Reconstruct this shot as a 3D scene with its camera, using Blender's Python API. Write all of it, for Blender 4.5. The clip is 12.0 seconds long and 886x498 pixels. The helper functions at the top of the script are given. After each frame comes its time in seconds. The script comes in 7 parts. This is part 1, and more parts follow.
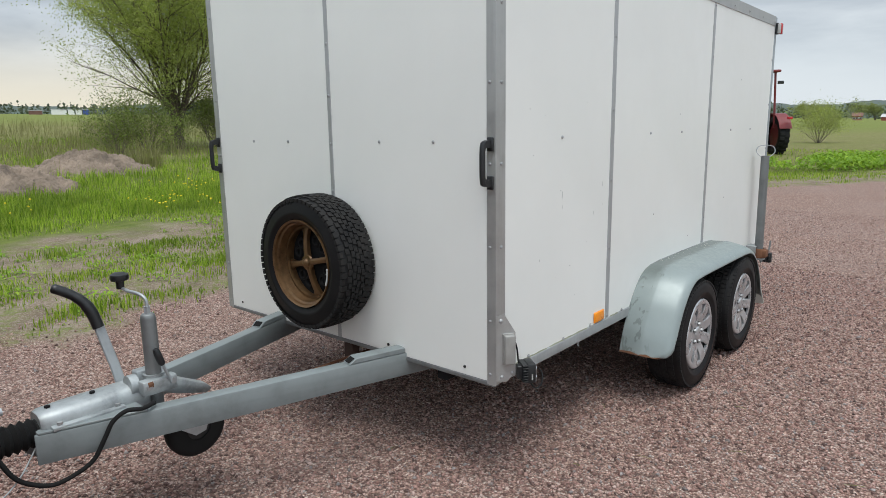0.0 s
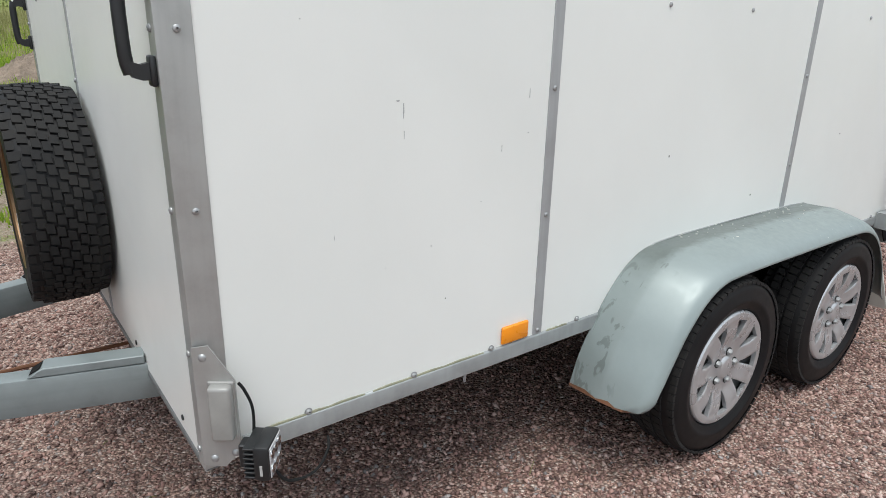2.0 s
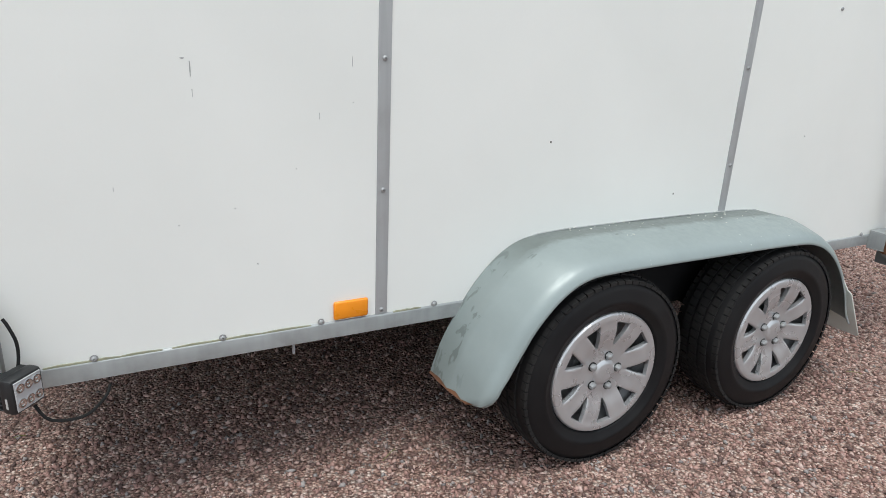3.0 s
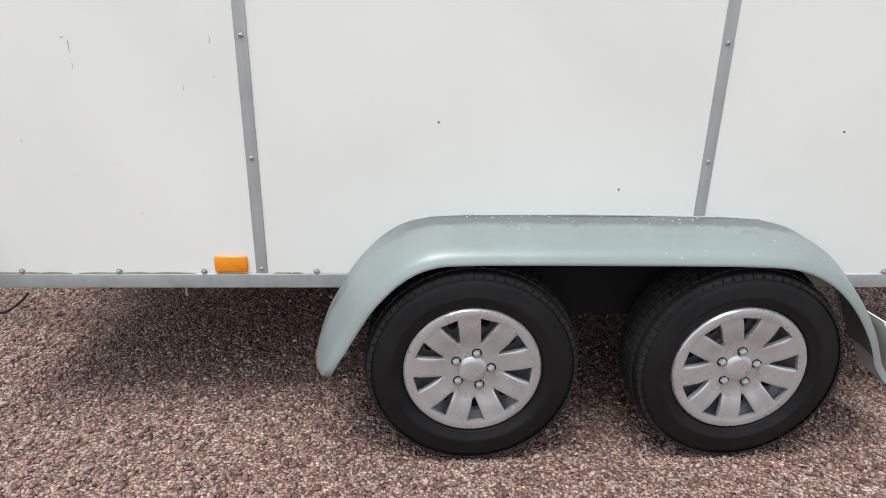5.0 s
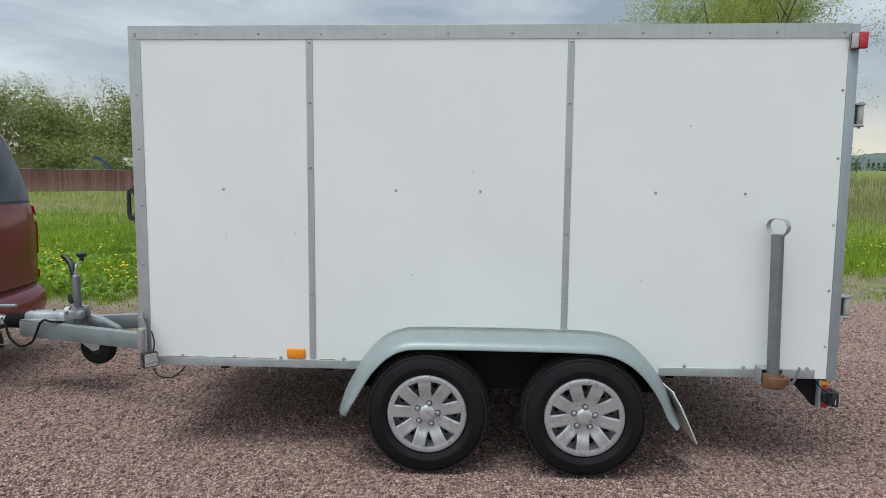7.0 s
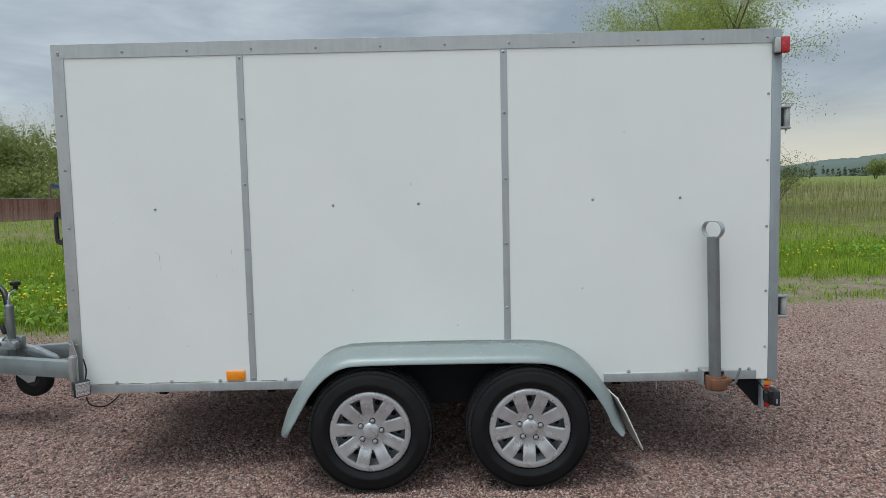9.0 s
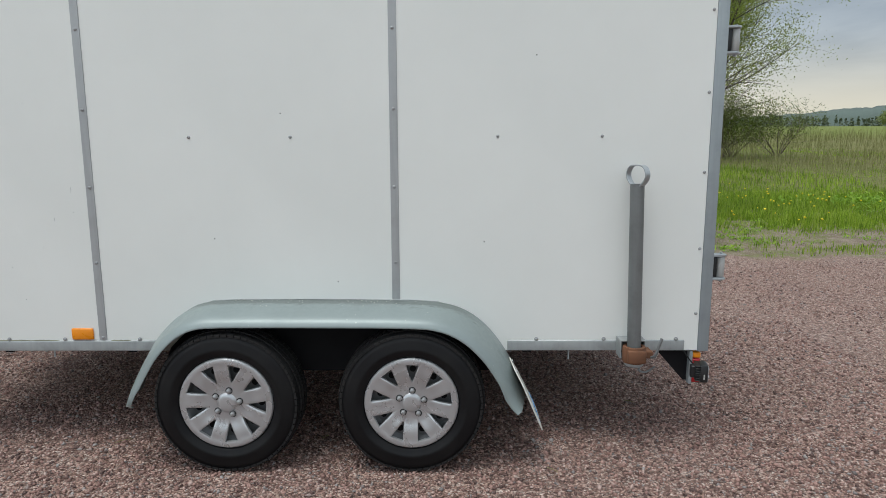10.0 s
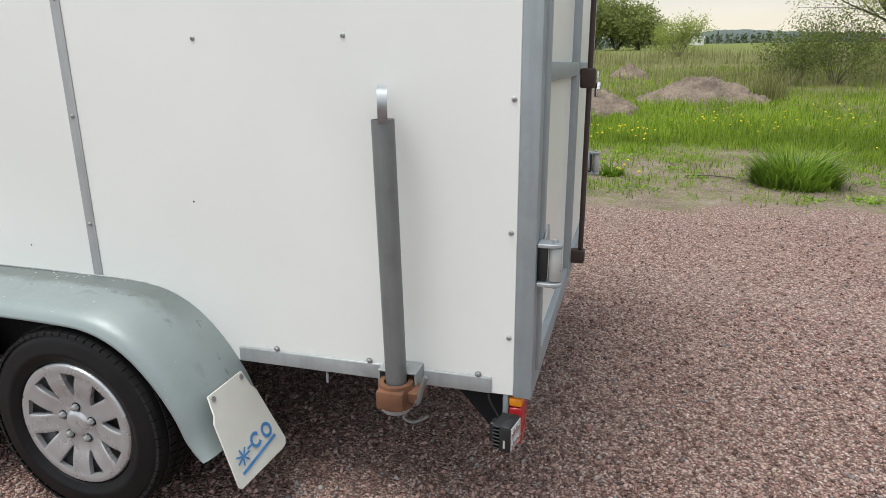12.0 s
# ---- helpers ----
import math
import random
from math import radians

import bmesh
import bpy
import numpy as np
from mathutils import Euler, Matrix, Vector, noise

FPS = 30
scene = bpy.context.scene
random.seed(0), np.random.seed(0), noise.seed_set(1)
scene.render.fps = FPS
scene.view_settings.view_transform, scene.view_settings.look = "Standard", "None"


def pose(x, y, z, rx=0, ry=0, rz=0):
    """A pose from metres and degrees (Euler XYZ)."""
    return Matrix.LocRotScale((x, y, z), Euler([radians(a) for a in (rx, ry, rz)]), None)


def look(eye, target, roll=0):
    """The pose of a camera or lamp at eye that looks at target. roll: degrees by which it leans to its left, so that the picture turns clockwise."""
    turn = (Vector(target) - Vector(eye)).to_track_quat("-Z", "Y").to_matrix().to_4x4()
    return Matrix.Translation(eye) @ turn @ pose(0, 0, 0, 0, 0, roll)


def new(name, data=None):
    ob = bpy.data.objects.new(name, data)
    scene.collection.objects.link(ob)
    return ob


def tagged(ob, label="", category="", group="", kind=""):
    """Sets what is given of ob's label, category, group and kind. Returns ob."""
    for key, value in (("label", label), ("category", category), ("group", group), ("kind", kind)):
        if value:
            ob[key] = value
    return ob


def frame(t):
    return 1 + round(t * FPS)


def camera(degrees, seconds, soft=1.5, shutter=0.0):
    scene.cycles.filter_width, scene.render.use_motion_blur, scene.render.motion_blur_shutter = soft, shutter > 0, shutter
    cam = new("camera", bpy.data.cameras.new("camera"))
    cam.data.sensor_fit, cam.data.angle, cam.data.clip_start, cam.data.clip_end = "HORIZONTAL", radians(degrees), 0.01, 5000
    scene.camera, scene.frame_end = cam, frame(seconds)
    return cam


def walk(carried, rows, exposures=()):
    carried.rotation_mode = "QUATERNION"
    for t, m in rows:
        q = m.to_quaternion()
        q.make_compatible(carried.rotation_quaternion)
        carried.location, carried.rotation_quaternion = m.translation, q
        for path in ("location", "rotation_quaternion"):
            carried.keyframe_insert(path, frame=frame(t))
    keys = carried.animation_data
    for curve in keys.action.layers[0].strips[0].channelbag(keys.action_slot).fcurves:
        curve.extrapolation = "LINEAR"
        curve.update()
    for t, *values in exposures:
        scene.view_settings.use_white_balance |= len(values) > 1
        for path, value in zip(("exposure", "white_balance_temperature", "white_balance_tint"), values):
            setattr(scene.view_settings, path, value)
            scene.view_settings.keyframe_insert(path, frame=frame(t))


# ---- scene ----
cam = camera(69.1, 12.0, soft=0.6)
PATH = [
    (0, (0.029, 0.031, 1.356), (-1.252, 1.52, 0.982), -0.9),
    (0.5, (-0.091, 0.384, 1.303), (-1.438, 1.823, 0.967), 1.2),
    (1, (-0.182, 0.72, 1.244), (-1.451, 2.195, 0.782), -0.9),
    (1.2, (-0.224, 0.895, 1.247), (-1.455, 2.386, 0.737), 0.1),
    (1.5, (-0.257, 1.15, 1.259), (-1.472, 2.639, 0.706), -0.9),
    (1.8, (-0.212, 1.428, 1.217), (-1.631, 2.717, 0.646), 2.9),
    (2, (-0.184, 1.567, 1.23), (-1.698, 2.705, 0.589), 1.2),
    (2.3, (-0.044, 1.734, 1.215), (-1.634, 2.805, 0.644), 0.3),
    (2.5, (0.053, 1.828, 1.201), (-1.61, 2.775, 0.62), 2.8),
    (3, (0.151, 2.116, 1.164), (-1.522, 3.012, 0.535), 2.7),
    (3.5, (0.131, 2.451, 1.145), (-1.543, 3.239, 0.384), 3.0),
    (3.7, (0.087, 2.55, 1.126), (-1.56, 3.361, 0.332), 2.9),
    (5.3, (0.582, 3.186, 1.257), (-1.289, 3.197, 0.55), 1.0),
    (5.5, (0.709, 3.197, 1.356), (-1.169, 3.25, 0.67), 1.1),
    (6, (1.12, 3.363, 1.37), (-0.815, 3.295, 0.871), 1.1),
    (6.5, (1.538, 3.421, 1.356), (-0.44, 3.319, 1.077), 0.7),
    (6.7, (1.683, 3.454, 1.348), (-0.302, 3.365, 1.121), 1.0),
    (8.3, (1.971, 3.584, 1.328), (-0.019, 3.454, 1.177), -1.0),
    (8.5, (1.952, 3.605, 1.323), (-0.037, 3.498, 1.143), -0.8),
    (9, (1.782, 3.641, 1.314), (-0.212, 3.638, 1.167), -1.3),
    (9.5, (1.553, 3.777, 1.3), (-0.433, 3.885, 1.098), -2.2),
    (10, (1.317, 4.156, 1.277), (-0.657, 4.138, 0.956), -0.2),
    (10.2, (1.204, 4.297, 1.205), (-0.779, 4.359, 0.951), 0.2),
    (10.5, (1.012, 4.514, 1.261), (-0.958, 4.594, 0.928), 2.3),
    (10.7, (0.914, 4.59, 1.241), (-1.057, 4.626, 0.905), -1.3),
    (11, (0.775, 4.869, 1.275), (-1.177, 4.603, 0.928), -2.0),
    (11.5, (0.551, 5.192, 1.273), (-1.305, 4.628, 0.783), -0.8),
    (11.7, (0.402, 5.292, 1.25), (-1.441, 4.698, 0.751), -0.4),
    (12, (0.192, 5.434, 1.24), (-1.655, 4.898, 0.689), -0.4),
]
EXPOSURES = [(0, -0.16, 6500, 8), (0.5, -0.08, 6600, 10), (1.5, 0.03, 6580, 9), (2.5, 0.0, 6560, 8), (3.5, 0.06, 6560, 8), (5.5, 0.10, 6740, 11), (6.5, -0.1, 6400, 7), (8.5, -0.4, 6280, 5), (9.5, -0.42, 6330, 5), (10.5, -0.24, 6580, 8), (12, 0.0, 6720, 9)]
walk(cam, [(t, look(eye, target, roll)) for t, eye, target, roll in PATH], EXPOSURES)

# ---- light ----
world = bpy.data.worlds.new("overcast_sky")
scene.world = world
world.use_nodes = True
wn, wl = world.node_tree.nodes, world.node_tree.links
wn.clear()


def wnode(kind, **values):
    n = wn.new(kind)
    for k, v in values.items():
        n.inputs[k].default_value = v
    return n


w_out = wn.new("ShaderNodeOutputWorld")
w_bg = wnode("ShaderNodeBackground", Strength=1.18)
w_co = wn.new("ShaderNodeTexCoord")
w_sky = wn.new("ShaderNodeTexSky")
w_sky.sky_type, w_sky.sun_disc = "NISHITA", False
w_sky.sun_elevation, w_sky.sun_rotation = radians(73), radians(132)
w_sky.air_density, w_sky.dust_density = 1.0, 2.0
w_dim = wn.new("ShaderNodeMix")
w_dim.data_type, w_dim.blend_type = "RGBA", "MULTIPLY"
w_dim.inputs["Factor"].default_value = 1.0
w_dim.inputs["B"].default_value = (0.10, 0.10, 0.10, 1)
w_sep = wn.new("ShaderNodeSeparateXYZ")
w_map = wn.new("ShaderNodeMapping")
w_map.inputs["Scale"].default_value = (1.6, 1.6, 7.0)
w_noise = wnode("ShaderNodeTexNoise", Scale=1.7, Detail=6.0, Roughness=0.55, Distortion=0.3)
w_ramp = wn.new("ShaderNodeValToRGB")
w_ramp.color_ramp.elements[0].position, w_ramp.color_ramp.elements[0].color = 0.34, (0.37, 0.425, 0.50, 1)
w_ramp.color_ramp.elements[1].position, w_ramp.color_ramp.elements[1].color = 0.66, (0.74, 0.79, 0.845, 1)
# pale warm band over the horizon
w_hor = wn.new("ShaderNodeMapRange")
w_hor.interpolation_type = "SMOOTHSTEP"
for k, v in (("From Min", 0.02), ("From Max", 0.16), ("To Min", 1.0), ("To Max", 0.0)):
    w_hor.inputs[k].default_value = v
w_glow = wn.new("ShaderNodeMix")
w_glow.data_type = "RGBA"
# warm towards the west, cool elsewhere
w_west = wn.new("ShaderNodeMapRange")
w_west.interpolation_type = "SMOOTHSTEP"
for k, v in (("From Min", 0.35), ("From Max", 0.85), ("To Min", 0.0), ("To Max", 1.0)):
    w_west.inputs[k].default_value = v
w_neg = wn.new("ShaderNodeMath")
w_neg.operation = "MULTIPLY"
w_neg.inputs[1].default_value = -1.0
w_tone = wn.new("ShaderNodeMix")
w_tone.data_type = "RGBA"
w_tone.inputs["A"].default_value = (0.80, 0.86, 0.92, 1)
w_tone.inputs["B"].default_value = (0.92, 0.85, 0.71, 1)
# the cloud is thinner and brighter high up and to the east
w_dot = wn.new("ShaderNodeVectorMath")
w_dot.operation = "DOT_PRODUCT"
SUN_WAY = Vector((0.22, -0.20, 0.955)).normalized()
w_dot.inputs[1].default_value = Vector((0.36, -0.30, 0.883))
w_thin = wn.new("ShaderNodeMapRange")
w_thin.interpolation_type = "SMOOTHSTEP"
for k, v in (("From Min", -0.1), ("From Max", 0.95), ("To Min", 0.95), ("To Max", 2.15)):
    w_thin.inputs[k].default_value = v
w_bri = wn.new("ShaderNodeVectorMath")
w_bri.operation = "SCALE"
w_mix = wn.new("ShaderNodeMix")
w_mix.data_type = "RGBA"
w_mix.inputs["Factor"].default_value = 0.88
wl.new(w_co.outputs["Generated"], w_map.inputs["Vector"])
wl.new(w_map.outputs["Vector"], w_noise.inputs["Vector"])
wl.new(w_noise.outputs["Fac"], w_ramp.inputs["Fac"])
wl.new(w_co.outputs["Generated"], w_sep.inputs["Vector"])
wl.new(w_sep.outputs["Z"], w_hor.inputs["Value"])
wl.new(w_hor.outputs["Result"], w_glow.inputs["Factor"])
wl.new(w_sep.outputs["X"], w_neg.inputs[0])
wl.new(w_neg.outputs["Value"], w_west.inputs["Value"])
wl.new(w_west.outputs["Result"], w_tone.inputs["Factor"])
wl.new(w_tone.outputs["Result"], w_glow.inputs["B"])
wl.new(w_ramp.outputs["Color"], w_glow.inputs["A"])
wl.new(w_co.outputs["Generated"], w_dot.inputs[0])
wl.new(w_dot.outputs["Value"], w_thin.inputs["Value"])
wl.new(w_glow.outputs["Result"], w_bri.inputs[0])
wl.new(w_thin.outputs["Result"], w_bri.inputs["Scale"])
wl.new(w_sky.outputs["Color"], w_dim.inputs["A"])
wl.new(w_dim.outputs["Result"], w_mix.inputs["A"])
wl.new(w_bri.outputs["Vector"], w_mix.inputs["B"])
wl.new(w_mix.outputs["Result"], w_bg.inputs["Color"])
wl.new(w_bg.outputs["Background"], w_out.inputs["Surface"])

sun = new("sun", bpy.data.lights.new("sun", "SUN"))
sun.data.energy, sun.data.angle, sun.data.color = 2.5, radians(30), (1.0, 0.995, 0.97)
sun.matrix_world = look(SUN_WAY * 30, (0, 0, 0))

# ---- materials ----
class Mat:
    """A small wrapper that lays out the nodes of one procedural material."""

    def __init__(self, name, rough=0.6, metal=0.0, spec=0.5):
        self.m = bpy.data.materials.new(name)
        self.m.use_nodes = True
        self.n, self.l = self.m.node_tree.nodes, self.m.node_tree.links
        self.b = self.n["Principled BSDF"]
        self.b.inputs["Roughness"].default_value = rough
        self.b.inputs["Metallic"].default_value = metal
        self.b.inputs["Specular IOR Level"].default_value = spec
        self.co = self.n.new("ShaderNodeTexCoord").outputs["Object"]

    def noise(self, scale, detail=4.0, rough=0.6, stretch=None, distort=0.0, world=False):
        src = self.co
        if world:
            src = self.n.new("ShaderNodeNewGeometry").outputs["Position"]
        if stretch:
            mp = self.n.new("ShaderNodeMapping")
            mp.inputs["Scale"].default_value = stretch
            self.l.new(src, mp.inputs["Vector"])
            src = mp.outputs["Vector"]
        t = self.n.new("ShaderNodeTexNoise")
        for k, v in (("Scale", scale), ("Detail", detail), ("Roughness", rough), ("Distortion", distort)):
            t.inputs[k].default_value = v
        self.l.new(src, t.inputs["Vector"])
        return t.outputs["Fac"]

    def voronoi(self, scale, feature="F1", out="Distance", world=False, rand=1.0):
        src = self.n.new("ShaderNodeNewGeometry").outputs["Position"] if world else self.co
        t = self.n.new("ShaderNodeTexVoronoi")
        t.feature = feature
        t.inputs["Scale"].default_value = scale
        t.inputs["Randomness"].default_value = rand
        self.l.new(src, t.inputs["Vector"])
        return t.outputs[out]

    def ramp(self, fac, *stops):
        r = self.n.new("ShaderNodeValToRGB")
        e = r.color_ramp.elements
        while len(e) < len(stops):
            e.new(0.5)
        for el, (p, c) in zip(e, stops):
            el.position = p
            el.color = (c, c, c, 1) if isinstance(c, (int, float)) else (*c, 1)
        self.l.new(fac, r.inputs["Fac"])
        return r.outputs["Color"]

    def mix(self, fac, a, b, mode="MIX"):
        m = self.n.new("ShaderNodeMix")
        m.data_type, m.blend_type = "RGBA", mode
        for k, v in (("Factor", fac), ("A", a), ("B", b)):
            if isinstance(v, (int, float)):
                m.inputs[k].default_value = v if k == "Factor" else (v, v, v, 1)
            elif isinstance(v, tuple):
                m.inputs[k].default_value = (*v, 1)
            else:
                self.l.new(v, m.inputs[k])
        return m.outputs["Result"]

    def math(self, op, a, b=0.0, clamp=False):
        m = self.n.new("ShaderNodeMath")
        m.operation, m.use_clamp = op, clamp
        for i, v in enumerate((a, b)):
            if isinstance(v, (int, float)):
                m.inputs[i].default_value = v
            else:
                self.l.new(v, m.inputs[i])
        return m.outputs["Value"]

    def each(self):
        return self.n.new("ShaderNodeObjectInfo").outputs["Random"]

    def island(self):
        return self.n.new("ShaderNodeNewGeometry").outputs["Random Per Island"]

    def attr(self, name):
        a = self.n.new("ShaderNodeAttribute")
        a.attribute_name = name
        return a.outputs["Fac"]

    def color(self, c):
        if isinstance(c, tuple):
            self.b.inputs["Base Color"].default_value = (*c, 1)
        else:
            self.l.new(c, self.b.inputs["Base Color"])
        return self

    def rough(self, r):
        self.l.new(r, self.b.inputs["Roughness"])
        return self

    def bump(self, h, strength=0.3, dist=0.002):
        n = self.n.new("ShaderNodeBump")
        n.inputs["Strength"].default_value, n.inputs["Distance"].default_value = strength, dist
        self.l.new(h, n.inputs["Height"])
        self.l.new(n.outputs["Normal"], self.b.inputs["Normal"])
        return self


def plain(name, c, rough=0.6, metal=0.0, var=0.18, scale=30, bump=0.1, dist=0.001):
    m = Mat(name, rough, metal)
    dark, light = tuple(v * (1 - var) for v in c), tuple(min(1, v * (1 + var)) for v in c)
    fine, wide = m.noise(scale, 5), m.noise(scale * 0.12, 3)
    base = m.ramp(wide, (0.3, dark), (0.7, light))
    m.color(m.mix(0.35, base, m.ramp(fine, (0.3, dark), (0.7, light))))
    m.rough(m.ramp(fine, (0.3, max(0.02, rough - 0.08)), (0.7, min(1, rough + 0.08))))
    return m.bump(fine, bump, dist).m


# painted plywood of the box
def panel_material():
    m = Mat("white_panel_paint", 0.36)
    wide, fine = m.noise(1.3, 4), m.noise(160, 3)
    runs = m.noise(5, 5, 0.6, (1, 1, 0.07))
    c = m.ramp(wide, (0.3, (0.715, 0.725, 0.695)), (0.72, (0.765, 0.772, 0.74)))
    c = m.mix(m.ramp(runs, (0.52, 0.0), (0.75, 0.14)), c, (0.70, 0.71, 0.68))
    m.color(c)
    m.rough(m.ramp(m.noise(6, 4), (0.3, 0.3), (0.7, 0.45)))
    return m.bump(m.math("ADD", m.math("MULTIPLY", wide, 3.0), m.math("MULTIPLY", fine, 0.12)), 0.22, 0.004).m


def metal_material(name, c, rough, metal, stain=0.25, streak=None):
    m = Mat(name, rough, metal)
    blotch, fine, grain = m.noise(9, 6, 0.65), m.noise(140, 3), m.noise(60, 3, 0.5, streak or (1, 1, 0.06))
    col = m.ramp(blotch, (0.28, tuple(v * (1 - stain) for v in c)), (0.5, c), (0.75, tuple(min(1, v * (1 + stain * 0.6)) for v in c)))
    col = m.mix(m.ramp(grain, (0.45, 0.0), (0.8, 0.25)), col, tuple(v * 0.6 for v in c))
    m.color(col)
    m.rough(m.ramp(blotch, (0.3, max(0.05, rough - 0.12)), (0.7, min(1, rough + 0.12))))
    return m.bump(m.math("ADD", m.math("MULTIPLY", blotch, 0.7), m.math("MULTIPLY", fine, 0.4)), 0.15, 0.0012).m


def fender_material():
    m = Mat("weathered_grey_fender_paint", 0.4, 0.15)
    wide, fine = m.noise(5, 6, 0.65), m.noise(55, 5)
    c = m.ramp(wide, (0.3, (0.215, 0.252, 0.248)), (0.7, (0.245, 0.284, 0.28)))
    # settled grime on the half that lies against the wall, with a torn edge
    sep = m.n.new("ShaderNodeSeparateXYZ")
    m.l.new(m.co, sep.inputs["Vector"])
    inner = m.math("ADD", sep.outputs["X"], m.math("MULTIPLY", m.math("SUBTRACT", m.noise(18, 6, 0.7), 0.5), 0.09))
    grime = m.ramp(m.math("ADD", m.math("MULTIPLY", inner, 4.0), 0.5), (0.30, 0.8), (0.46, 0.0))
    up = m.n.new("ShaderNodeSeparateXYZ")
    m.l.new(m.n.new("ShaderNodeNewGeometry").outputs["Normal"], up.inputs["Vector"])
    grime = m.math("MULTIPLY", grime, m.ramp(up.outputs["Z"], (0.72, 0.12), (0.95, 1.0)))
    c = m.mix(grime, c, m.ramp(fine, (0.3, (0.085, 0.102, 0.094)), (0.7, (0.13, 0.147, 0.136))))
    # thin runs and drops below it
    runs = m.ramp(m.noise(34, 4, 0.55, (0.9, 0.35, 0.35), 0.8), (0.58, 0.0), (0.62, 0.7))
    near = m.ramp(m.math("ADD", m.math("MULTIPLY", sep.outputs["X"], 4.0), 0.5), (0.42, 1.0), (0.62, 0.0))
    c = m.mix(m.math("MULTIPLY", runs, near), c, (0.12, 0.14, 0.135))
    chips = m.ramp(m.voronoi(34), (0.05, 1.0), (0.09, 0.0))
    c = m.mix(m.math("MULTIPLY", chips, m.ramp(m.noise(4, 2), (0.52, 0.0), (0.6, 0.6))), c, (0.72, 0.72, 0.68))
    m.color(c)
    m.rough(m.ramp(fine, (0.3, 0.32), (0.7, 0.48)))
    return m.bump(m.math("ADD", wide, m.math("MULTIPLY", fine, 0.12)), 0.1, 0.004).m


def gravel_stone_material():
    m = Mat("reddish_crushed_stone", 0.9, 0, 0.12)
    c = m.ramp(m.island(), (0.0, (0.045, 0.027, 0.024)), (0.22, (0.13, 0.072, 0.06)), (0.48, (0.29, 0.162, 0.136)), (0.72, (0.44, 0.272, 0.225)), (0.88, (0.56, 0.42, 0.37)), (0.93, (0.12, 0.117, 0.117)), (1.0, (0.38, 0.36, 0.345)))
    m.color(m.mix(0.25, c, m.ramp(m.noise(220, 3), (0.3, (0.08, 0.055, 0.05)), (0.7, (0.46, 0.34, 0.315)))))
    return m.bump(m.noise(300, 3), 0.4, 0.001).m


